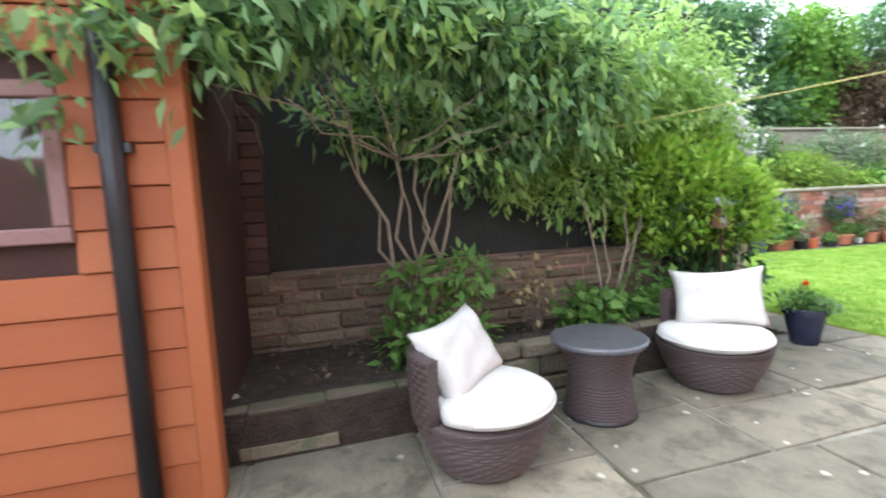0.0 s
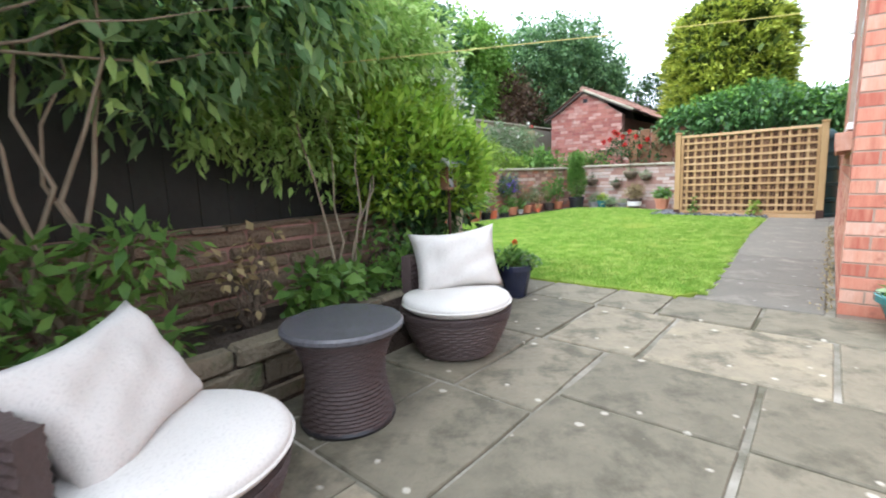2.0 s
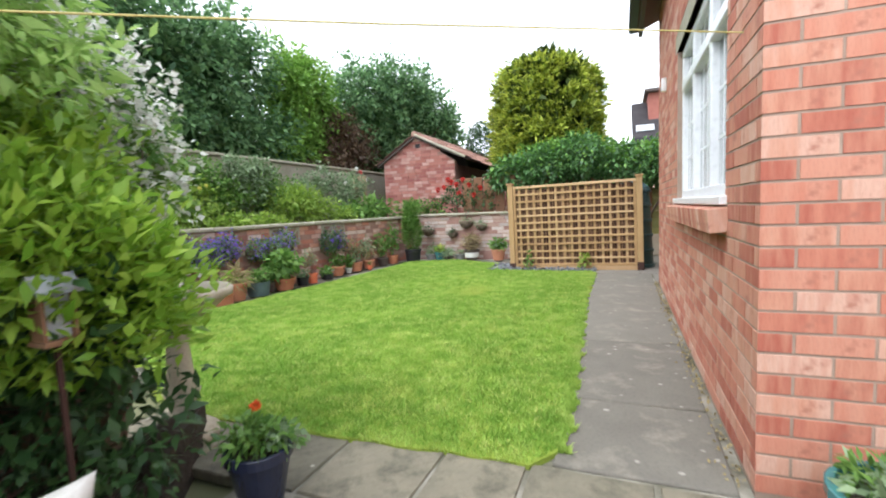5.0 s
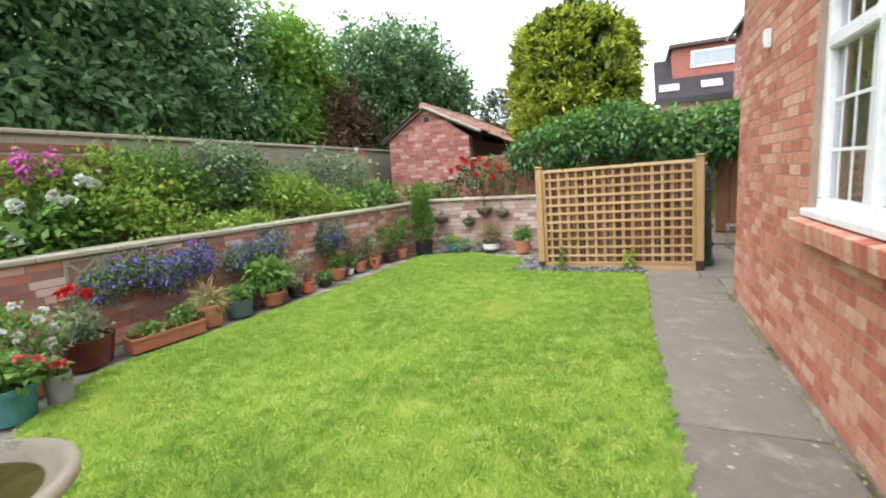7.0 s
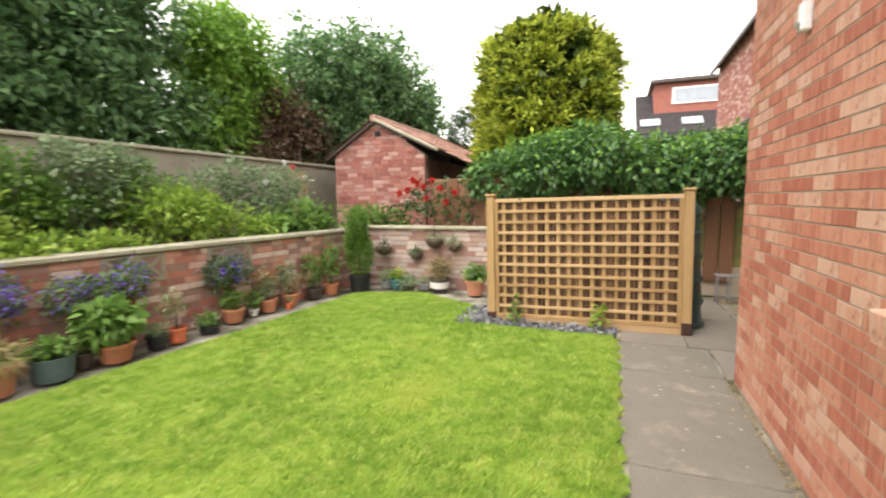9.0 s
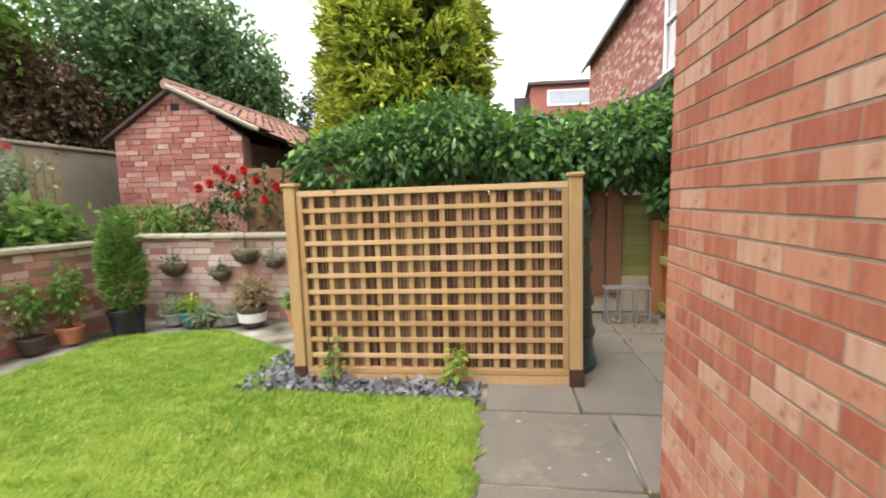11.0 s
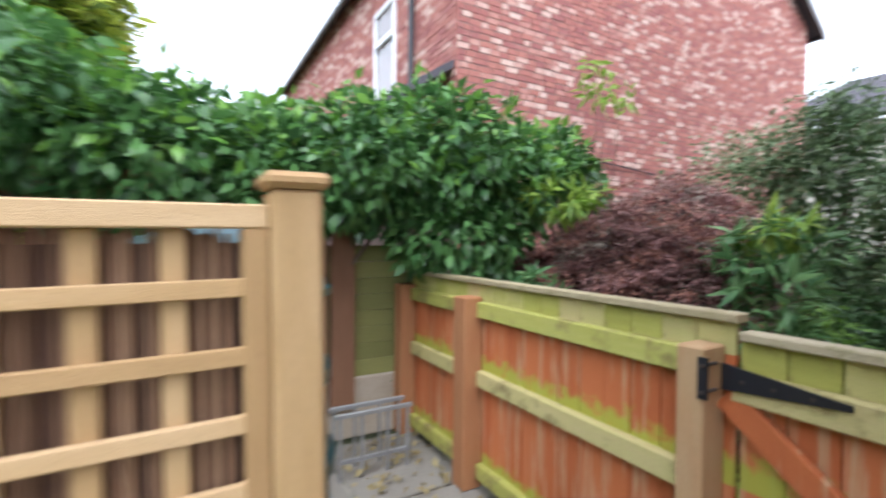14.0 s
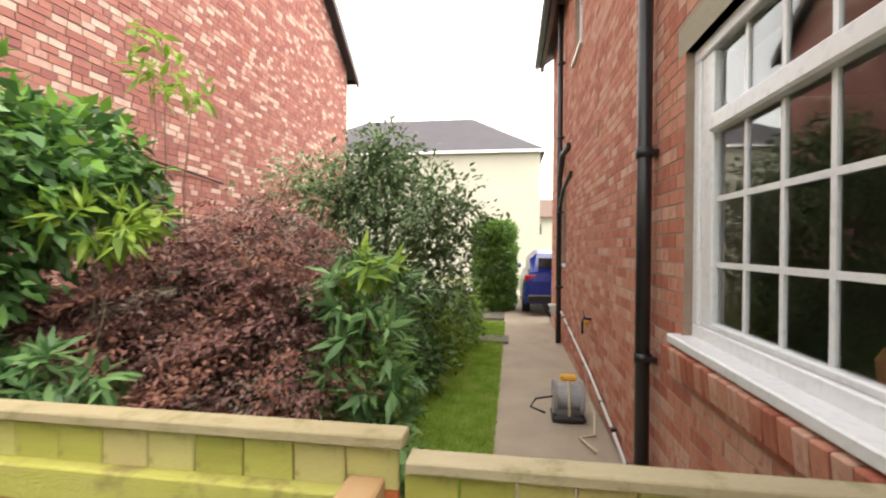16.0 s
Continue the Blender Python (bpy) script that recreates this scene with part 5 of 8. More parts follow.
pantiles(outh, GX - 0.08, 20, AY, AZ + 0.02, GY1 + 0.18, EZ1 - 0.05, 34, 4, M_PANTILE, 2)
part("ridge", tube([(GX - 0.1, AY, AZ + 0.02), (20, AY, AZ + 0.02)], 0.07, 10), M_PANTILE, outh)
part("verge_board", tube([(GX - 0.09, AY, AZ), (GX - 0.09, 4.6, 2.30)], 0.03, 6), M_COPING, outh)
ywall = tagged(empty("yard_wall"), "dark old brick wall beside the outhouse", "wall", kind="structure")
part("wall_core", box(12.75, 12.95, 2.5, 4.95, -0.1, 1.72), M_OLDMORTAR, ywall)
brickwork(ywall, wall_axes((12.75, 4.95, 0), (0, -1, 0), (-1, 0, 0)), lay(2.45, 0.8, 1.72, rng=rb, rag=0.2), 0.012, None, None, M_OLDBRICK, proud=0.004)
part("coping", box(12.68, 13.0, 2.5, 4.95, 1.72, 1.78, 0.01), M_COPING, ywall)

# ---- neighbour's house ----
nb = tagged(empty("neighbour_house"), "tall old red-brick gable-ended neighbouring house", "house", kind="structure")
NX, NY0, NY1, NE, NA = 13.65, -10.45, -1.75, 5.95, 9.2
ny = (NY0 + NY1) / 2
bm = bmesh.new()
pr = [(NX + 0.014, NY0, -0.1), (NX + 0.014, NY1, -0.1), (NX + 0.014, NY1, NE), (NX + 0.014, ny, NA), (NX + 0.014, NY0, NE)]
a = [bm.verts.new(p) for p in pr]
b = [bm.verts.new((24.0, p[1], p[2])) for p in pr]
bm.faces.new(a)
bm.faces.new(b[::-1])
for q in range(5):
    bm.faces.new((a[q], b[q], b[(q + 1) % 5], a[(q + 1) % 5]))
bmesh.ops.recalc_face_normals(bm, faces=bm.faces)
part("wall_core", bm, surface("sooty mortar", [(0.14, 0.085, 0.075), (0.24, 0.16, 0.14)], 0.95, 5, 90, 0.4), nb)
mQ = wall_axes((NX + 0.014, NY1, 0), (0, -1, 0), (-1, 0, 0))
NL = NY1 - NY0
brickwork(nb, mQ, lay(NL, 0.6, NA, rng=rb, bl=0.155, j=0.012, rag=0.4, jitter=0.006), 0.006, None, None, M_OLDBRICK, clip=lambda u, z: z < NE + (NA - NE) * (1 - abs(u / NL * 2 - 1)) - 0.05, proud=0.003)
mQ2 = wall_axes((24.0, NY1 + 0.0, 0), (-1, 0, 0), (0, 1, 0))
brickwork(nb, mQ2, lay(10.35, 2.0, NE, [(10.35 - 2.6, 10.35 - 1.75, 3.6, 5.1)], rng=rb), 0.014, None, None, M_OLDBRICK, proud=0.004)
tagged(casement("window_5", Matrix.Translation((NX + 1.75, NY1 + 0.05, 3.6)), 0.85, 1.5, 0.95, (0, 0.85), (1, 1), nb, 0.08), "pale sash window in the neighbour's wall")
for s, ye in ((1, NY1 + 0.25), (-1, NY0 - 0.25)):
    zz = NE - 0.25 * (NA - NE) / (NL / 2)
    roof_slab("roof", [(NX - 0.2, ny, NA + 0.12), (24.2, ny, NA + 0.12), (24.2, ye, zz + 0.12), (NX - 0.2, ye, zz + 0.12)], 0.10, M_SLATE, nb)
    roof_slab("bargeboard", [(NX - 0.22, ny, NA + 0.04), (NX - 0.17, ny, NA + 0.04), (NX - 0.17, ye, zz + 0.04), (NX - 0.22, ye, zz + 0.04)], 0.17, M_GUTTER, nb)
    part("gutter", tube([(NX - 0.2, ye, zz), (24.2, ye, zz)], 0.055, 8), M_BLACK, nb)
roof_slab("lean_roof", [(NX + 0.05, NY1, 3.55), (NX + 4, NY1, 3.55), (NX + 4, NY1 + 1.3, 2.7), (NX + 0.05, NY1 + 1.3, 2.7)], 0.1, M_SLATE, nb)
part("cable", tube([(NX - 0.03, -2.6, 2.68), (NX - 0.03, -4.0, 2.55), (NX - 0.03, -5.4, 2.45)], 0.012, 6), M_BLACK, nb)
part("pipe", tube([(NX + 1.1, NY1 + 0.08, 2.5), (NX + 1.1, NY1 + 0.08, NE)], 0.04, 8), M_BLACK, nb)

# ---- house with a dormer beyond the hedge ----
M_ZINC_FAR = surface("pale rooflight", [(0.42, 0.44, 0.46), (0.5, 0.52, 0.54)], 0.4, 2, 20, 0.0)
dh = tagged(empty("dormer_house"), "house with a dark roof, skylights and a brick dormer", "house", kind="structure")
roof_slab("roof", [(20.0, 1.15, 3.45), (20.0, -6.0, 3.45), (22.1, -6.0, 4.95), (22.1, 1.15, 4.95)], 0.15, M_DARKROOF, dh)
part("wall", box(20.2, 25, -6.0, 1.0, -0.1, 3.4), M_OLDBRICK, dh)
part("dormer", box(21.0, 24.0, -3.0, 0.62, 4.1, 5.05), surface("dormer brick", [(0.26, 0.09, 0.07), (0.34, 0.13, 0.10)], 0.9, 6, 60, 0.3), dh)
part("dormer_roof", box(20.8, 24.2, -3.2, 0.75, 5.05, 5.17, 0.02), M_GUTTER, dh)
dw = part("window", box(20.96, 21.0, -2.4, 0.12, 4.42, 4.92), M_UPVC, dh)
part("pane", box(20.945, 20.955, -2.33, 0.05, 4.48, 4.86), surface("pale reflecting pane", [(0.25, 0.29, 0.33), (0.33, 0.36, 0.40)], 0.1, 1, 10, 0, spec=0.8), dw)
for y in (0.75, -0.4):
    bm = bmesh.new()
    add_box(bm, -0.2, 0.2, -0.28, 0.28, 0.0, 0.05, 0.01, pose(20.45, y, 3.79, 0, -35.5, 0))
    part("skylight", bm, M_ZINC_FAR, dh)
part("gutter", box(19.9, 20.0, -6, 1.2, 3.28, 3.42), M_BLACK, dh)
dh.matrix_basis = Matrix.Translation((-5.7, -2.1, -2.0)) @ Matrix.Scale(2.2, 4)

# ---- far cream house ----
far = tagged(empty("far_house"), "cream-rendered house with a grey hipped slate roof across the street", "house", kind="structure")
part("wall", box(7.95, 24.0, -34.0, -26.0, -0.1, 7.1), M_CREAM, far)
rv = [(7.65, -25.7, 7.1), (24.3, -25.7, 7.1), (24.3, -34.3, 7.1), (7.65, -34.3, 7.1), (12.2, -30, 10.1), (19.5, -30, 10.1)]
bm = bmesh.new()
vs = [bm.verts.new(p) for p in rv]
for f in ((0, 1, 5, 4), (1, 2, 5), (2, 3, 4, 5), (3, 0, 4), (3, 2, 1, 0)):
    bm.faces.new([vs[i] for i in f])
bmesh.ops.recalc_face_normals(bm, faces=bm.faces)
part("roof", bm, M_SLATE, far)
part("gutter", box(7.6, 24.3, -25.75, -25.6, 6.95, 7.1), M_UPVC, far)
far2 = tagged(empty("distant_house"), "small pale house far down the street", "house", kind="structure")
part("wall", box(4.5, 8.4, -52, -46, -0.1, 4.6), M_CREAM, far2)
part("window", box(6.6, 7.4, -45.99, -45.95, 2.8, 3.9), M_SLATE, far2)
roof_slab("roof", [(4.3, -45.5, 4.6), (8.6, -45.5, 4.6), (8.6, -49, 6.6), (4.3, -49, 6.6)], 0.2, M_ROOFT, far2)

# ---- closing walls behind the patio ----
cw = tagged(empty("closing_wall"), "plain brick wall that closes the patio", "wall", kind="structure")
part("wall_core", box(-4.2, -4.0, -5.2, 3.4, -0.1, 2.0), M_OLDBRICK, cw)
part("wall_core", box(-4.0, 4.0, -5.2, -5.0, -0.1, 2.0), M_OLDBRICK, cw)

# ---- patio furniture ----
def woven(bm, prof, n=44, rows_=22, a0=0.0, a1=2 * math.pi, amp=0.0026):
    """A basket-weave skin: profile (radius, height) rows resampled, strands bulging in and out by turns."""
    hs = [i / rows_ for i in range(rows_ + 1)]
    tot = len(prof) - 1
    closed = abs(a1 - a0 - 2 * math.pi) < 1e-6
    ring = []
    for i, t in enumerate(hs):
        s = t * tot
        k = min(int(s), tot - 1)
        q = s - k
        r = prof[k][0] * (1 - q) + prof[k + 1][0] * q
        z = prof[k][1] * (1 - q) + prof[k + 1][1] * q
        cols = n if closed else n + 1
        line = []
        for c in range(cols):
            a = a0 + (a1 - a0) * c / n
            w = r + amp * (0.9 if i % 2 else -0.9) + amp * 0.55 * math.sin(c * math.pi / 2 + math.pi * (i // 2))
            line.append(bm.verts.new((w * math.cos(a), w * math.sin(a), z)))
        ring.append(line)
    for a, b in zip(ring, ring[1:]):
        m = len(a)
        for c in range(m if closed else m - 1):
            bm.faces.new((a[c], a[(c + 1) % m], b[(c + 1) % m], b[c]))
    return ring


def pillow(w, h, t, seed):
    rng = random.Random(seed)
    bm = bmesh.new()
    n = 14
    grid = {}
    for s in (1, -1):
        for i in range(n + 1):
            for j in range(n + 1):
                u, v = i / n * 2 - 1, j / n * 2 - 1
                edge = (1 - u ** 4) * (1 - v ** 4)
                pinch = 1 - 0.17 * (1 - abs(u) ** 2) * abs(v) ** 3
                pv = 1 - 0.10 * (1 - abs(v) ** 2) * abs(u) ** 3
                y = s * t / 2 * edge ** 0.55 * (1 + 0.09 * math.sin(6 * u + 3 * v + seed) + 0.08 * math.sin(9 * v - 5 * u + seed) + 0.05 * math.sin(14 * u - 3 * v))
                if (i in (0, n) or j in (0, n)) and s == -1:
                    grid[s, i, j] = grid[1, i, j]
                else:
                    grid[s, i, j] = bm.verts.new((u * w / 2 * pv, y, v * h / 2 * pinch))
    for s in (1, -1):
        for i in range(n):
            for j in range(n):
                f = (grid[s, i, j], grid[s, i + 1, j], grid[s, i + 1, j + 1], grid[s, i, j + 1])
                bm.faces.new(f if s == -1 else f[::-1])
    return bm


def tub_chair(x, y, rz, seed):
    """A low round wicker tub chair that faces its own -y."""
    c = tagged(empty("tub_chair", x, y, 0, rz), "low round brown wicker tub chair on the patio", "chair", "patio tub chairs")
    bm = bmesh.new()
    woven(bm, [(0.185, 0.012), (0.23, 0.10), (0.262, 0.19), (0.27, 0.225)], 96, 36)
    add_lathe(bm, [(0.0, 0.222), (0.266, 0.225)], 40)
    part("base", bm, M_WICKER, c)
    bm = bmesh.new()
    a0, a1 = radians(32), radians(148)
    ro = woven(bm, [(0.270, 0.20), (0.278, 0.33), (0.275, 0.455)], 48, 22, a0, a1, 0.0026)
    ri = woven(bm, [(0.225, 0.22), (0.228, 0.33), (0.225, 0.455)], 48, 22, a0, a1, 0.0026)
    for k in range(len(ro[-1]) - 1):
        bm.faces.new((ro[-1][k], ro[-1][k + 1], ri[-1][k + 1], ri[-1][k]))
    for e in (0, -1):
        for k in range(len(ro) - 1):
            bm.faces.new((ro[k][e], ro[k + 1][e], ri[k + 1][e], ri[k][e]))
    part("backrest", bm, M_WICKER, c)
    bm = bmesh.new()
    add_lathe(bm, [(0.0, 0.222), (0.225, 0.224), (0.25, 0.238), (0.262, 0.258), (0.256, 0.278), (0.235, 0.290), (0.12, 0.298), (0.0, 0.30)], 40, cy=-0.015)
    for v in bm.verts:
        if v.co.y > 0.1:
            v.co.x *= 0.86
            v.co.y = 0.1 + (v.co.y - 0.1) * 0.8
    cu = part("seat_cushion", bm, M_CUSHION, c, "round cream seat cushion", True)
    ring_pts = [(0.262 * math.cos(a), -0.015 + 0.262 * math.sin(a), 0.258) for a in [math.pi + math.pi * k / 20 for k in range(21)]]
    part("piping", tube(ring_pts, 0.005, 6), M_CUSHION, cu)
    return c


c1 = tub_chair(0.99, 1.87, 62, 1)
c2 = tub_chair(2.36, 2.13, -36, 2)


def loose_pillow(m, seed, w=0.40, h=0.31):
    p = tagged(empty("scatter_pillow"), "creased cream cloth pillow leaning in a wicker chair", "pillow", "patio pillows")
    p.matrix_basis = m
    part("cover", pillow(w, h, 0.13, seed), M_CUSHION, p, smooth=True)
    part("button", tube([(0.03, -0.066, 0.02), (0.03, -0.058, 0.02)], 0.008, 8), M_CUSHION, p)
    return p


loose_pillow(pose(0.945, 1.985, 0.395, -32, -3, 43), 1, 0.45, 0.33)
loose_pillow(pose(2.36, 2.13, 0, 0, 0, -36) @ pose(0.045, 0.125, 0.42, -18, -4, -2), 2, 0.45, 0.33)

table = tagged(empty("side_table", 1.63, 2.05, 0), "waisted round brown wicker side table with a dark top", "table")
bm = bmesh.new()
woven(bm, [(0.165, 0.012), (0.15, 0.08), (0.138, 0.16), (0.142, 0.22), (0.165, 0.29), (0.20, 0.335)], 80, 58)
part("pedestal", bm, M_WICKER, table)
part("foot_ring", lathe([(0.0, 0.0), (0.165, 0.0), (0.17, 0.012), (0.165, 0.02), (0.0, 0.02)], 40), M_BLACK, table)
M_TABLETOP = surface("dark table top", [(0.06, 0.06, 0.066), (0.125, 0.125, 0.138)], 0.25, 14, 60, 0.15, grain=(1, 12, 1), spec=0.5)
part("tabletop", lathe([(0.0, 0.333), (0.205, 0.333), (0.214, 0.34), (0.214, 0.352), (0.205, 0.36), (0.0, 0.36)], 44), M_TABLETOP, table, "dark ribbed round top")

# ---- plants in pots ----
M_LEAF = leaf_mat("garden leaf", (0.06, 0.15, 0.03), (0.26, 0.44, 0.10), 0.45, 0.48)
M_LEAFY = leaf_mat("yellow green leaf", (0.13, 0.25, 0.03), (0.40, 0.54, 0.10), 0.4, 0.45)
# M_LEAFD: a truly dark leaf, also used to paint shade inside bushes
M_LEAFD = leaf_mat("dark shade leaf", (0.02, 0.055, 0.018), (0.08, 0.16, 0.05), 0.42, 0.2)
M_LEAFG = leaf_mat("grey green leaf", (0.11, 0.18, 0.085), (0.32, 0.42, 0.23), 0.55, 0.3)
M_STRAW = leaf_mat("straw stem", (0.20, 0.15, 0.07), (0.40, 0.33, 0.16), 0.7, 0.2)
M_WHITEP = leaf_mat("white petal", (0.62, 0.62, 0.56), (0.82, 0.82, 0.78), 0.6, 0.3)
M_REDP = leaf_mat("red petal", (0.42, 0.015, 0.012), (0.70, 0.05, 0.04), 0.5, 0.25)
M_PINKP = leaf_mat("pink petal", (0.45, 0.06, 0.30), (0.70, 0.20, 0.55), 0.5, 0.3)
M_CORALP = leaf_mat("coral petal", (0.60, 0.06, 0.07), (0.80, 0.22, 0.20), 0.5, 0.3)
M_PURPLEP = leaf_mat("purple petal", (0.12, 0.06, 0.42), (0.34, 0.22, 0.80), 0.5, 0.25)
M_ORANGEP = leaf_mat("orange petal", (0.70, 0.10, 0.02), (0.85, 0.20, 0.04), 0.5, 0.25)
M_YELLOWP = leaf_mat("yellow petal", (0.55, 0.50, 0.08), (0.75, 0.70, 0.20), 0.5, 0.25)
M_TEAL = surface("teal glazed clay", [(0.02, 0.10, 0.105), (0.045, 0.17, 0.17), (0.075, 0.23, 0.225)], 0.18, 6, 40, 0.05, spec=0.6)
M_NAVY = surface("navy glazed clay", [(0.012, 0.016, 0.035), (0.025, 0.03, 0.06)], 0.25, 6, 40, 0.05, spec=0.6)
M_MAROON = surface("maroon glazed clay", [(0.07, 0.012, 0.014), (0.13, 0.022, 0.022)], 0.25, 5, 40, 0.05, spec=0.6)
M_SLATEPOT = surface("slate green plastic", [(0.07, 0.11, 0.115), (0.11, 0.16, 0.16)], 0.5, 6, 40, 0.1)
M_WHITEPOT = surface("white plastic", [(0.6, 0.6, 0.57), (0.72, 0.72, 0.69)], 0.5, 6, 40, 0.1)
M_GREYPOT = surface("grey stone pot", [(0.2, 0.2, 0.2), (0.33, 0.32, 0.31)], 0.85, 9, 60, 0.3)
M_ORANGEPOT = surface("bright orange clay", [(0.55, 0.12, 0.05), (0.62, 0.17, 0.08)], 0.6, 6, 60, 0.1)


def potted(label, x, y, r, h, material, plants=(), name="plant_pot", taper=0.72, lip=True, category="pot", group="", blooms=()):
    """A turned pot with soil. plants: rows of (leaf material, blobs, count, length, width, droop, stem tops)."""
    p = tagged(empty(name, x, y, 0), label, category, group)
    prof = [(r * taper, 0.0), (r * taper * 1.02, 0.01), (r * 0.97, h * 0.82)]
    prof += [(r * 1.06, h * 0.83), (r * 1.06, h * 0.985), (r * 1.04, h), (r * 0.93, h)] if lip else [(r, h * 0.98), (r, h), (r * 0.92, h)]
    prof += [(r * 0.90, h * 0.86), (0.0, h * 0.86)]
    part("vessel", lathe(prof, 28), material, p, smooth=False)
    part("potting_soil", lathe([(0.0, h * 0.84), (r * 0.91, h * 0.84), (r * 0.6, h * 0.89), (0.0, h * 0.90)], 18), M_SOIL, p)
    for k, (mat, blobs, n, length, width, droop) in enumerate(plants):
        blobs = [(b[0], b[1], b[2] + h, b[3], b[4], b[5]) for b in blobs]
        foliage("foliage", p, blobs, n, length, width, mat, int(x * 131 + y * 17 + k), droop, 0.8, 0.6, 0.25)
        if k == 0:
            branches(p, "branchwork", (0, 0, h * 0.86), [(b[0] + dx * b[3], b[1] + dy * b[4], b[2] + 0.3 * b[5]) for b in blobs for dx, dy in ((0.4, 0.2), (-0.4, 0.3), (0.1, -0.45))], 0.006, M_BARK, int(x * 10), 0.08, 5, 4)
    for mat, spots, size in blooms:
        for s in spots:
            flower("flower", p, (s[0], s[1], s[2] + h), size, mat, int((x + s[0]) * 97))
    return p


def flower(name, parent, at, size, mat, seed, n=44):
    """A round bloom of many petals."""
    rng = np.random.default_rng(abs(seed) + 1)
    d = unit(rng.normal(0, 1, (n, 3)) + (0, 0, 0.4))
    v, f = leaf_geometry(rng, np.array(at) + d * size * 0.15, d, size * 0.42, size * 0.46, 0.0, 0.3, 0.6)
    return numpy_mesh(name, v, f, mat, parent)


R = random.Random(77)


potted("navy glazed pot with trailing plants and an orange flower", 3.39, 2.42, 0.118, 0.225, M_NAVY,
       [(M_LEAF, [(0, 0, 0.03, .13, .13, .06), (-.04, .02, .07, .08, .08, .05)], 420, 0.042, 0.02, 0.2), (M_LEAFG, [(0.06, -0.05, 0.02, .09, .09, .05)], 160, 0.03, 0.02, 0.4)], taper=0.66, blooms=[(M_ORANGEP, [(0.0, 0.0, 0.15)], 0.04)])
potted("wide teal glazed bowl planted with small succulents", 3.74, 0.37, 0.195, 0.205, M_TEAL,
       [(M_LEAFG, [(0, 0, 0.0, .15, .15, .05), (-0.08, 0.05, 0.03, .08, .08, .05)], 420, 0.05, 0.022, 0.0), (M_LEAF, [(0.05, .05, 0.02, .12, .12, .05)], 200, 0.05, 0.016, 0.3)], taper=0.62, name="planted_bowl")

# row of pots along the border wall
potted("teal plastic pot with coral geraniums", 4.72, 5.45, 0.15, 0.24, M_TEAL, [(M_LEAF, [(0, 0, 0.08, .18, .18, .12)], 420, 0.06, 0.05, 0.3)], taper=0.8,
       blooms=[(M_CORALP, [(.05, -.1, .17), (.16, -.06, .12), (-.06, -.02, .2)], 0.075), (M_WHITEP, [(-.12, -.1, .05)], 0.05)])
potted("small grey pot of coral begonias", 4.97, 5.40, 0.085, 0.22, M_GREYPOT, [(M_LEAF, [(0, 0, 0.03, .08, .08, .05)], 90, 0.05, 0.035, 0.3)], taper=0.85, lip=False, blooms=[(M_CORALP, [(0, -.03, .07), (.05, 0, .05), (-.05, .02, .06)], 0.07)])
potted("terracotta pot with a large white-flowered shrub rose", 4.95, 5.83, 0.19, 0.27, M_TERRA, [(M_LEAF, [(0, 0, 0.2, .30, .26, .22), (-.15, 0, .35, .2, .2, .15)], 900, 0.05, 0.03, 0.2), (M_LEAFG, [(.1, -.1, .05, .15, .15, .08)], 200, 0.04, 0.02, 0.5)],
       blooms=[(M_WHITEP, [(.1, -.15, .3), (.2, -.12, .2), (-.05, -.2, .22), (.0, -.1, .42), (-.2, -.15, .35), (.22, 0, .32), (.13, -.2, .12), (-.1, -.22, .1)], 0.075)])
potted("deep maroon glazed pot with a red geranium bush", 5.50, 6.02, 0.225, 0.255, M_MAROON, [(M_LEAFG, [(-.02, 0, 0.18, .17, .15, .16), (0, 0, .05, .2, .18, .06)], 520, 0.05, 0.025, 0.2)], taper=0.78, lip=False,
       blooms=[(M_REDP, [(-.05, -.03, .42), (.07, -.02, .36), (-.10, .0, .40)], 0.10)])
trough = tagged(empty("planter_trough", 6.12, 5.87, 0, -9), "long terracotta trough with low seedlings", "planter")
bm = bmesh.new()
for b in ((-.34, .34, -.10, -.085, 0, .13), (-.34, .34, .085, .10, 0, .13), (-.34, -.325, -.085, .085, 0, .13), (.325, .34, -.085, .085, 0, .13), (-.325, .325, -.085, .085, 0, .10)):
    add_box(bm, *b)
part("vessel", bm, M_TERRA, trough)
part("rim", box(-.35, .35, -.112, -.10, .105, .135, .003), M_TERRA, trough)
part("potting_soil", box(-.325, .325, -.085, .085, .10, .112), M_SOIL, trough)
foliage("foliage", trough, [(-.15, 0, .17, .15, .08, .06), (.15, 0, .2, .14, .08, .09), (.24, 0, .25, .06, .05, .08)], 420, 0.05, 0.03, M_LEAF, 5, 0.2)
potted("terracotta pot of pale ornamental grass", 6.62, 5.84, 0.135, 0.235, M_TERRA, [(M_STRAW, [(0, 0, 0.05, .13, .13, .10)], 300, 0.16, 0.008, 0.15), (M_LEAFY, [(0, 0, .03, .1, .1, .06)], 160, 0.13, 0.01, 0.1)])
potted("round slate-green pot with low foliage", 6.98, 5.82, 0.16, 0.19, M_SLATEPOT, [(M_LEAF, [(0, 0, 0.07, .16, .15, .09)], 380, 0.05, 0.03, 0.3)], taper=0.85, lip=False)
potted("small dark brown pot", 7.22, 5.84, 0.08, 0.14, M_GUTTER, [(M_LEAF, [(0, 0, .03, .06, .06, .04)], 60, .04, .02, .2)])
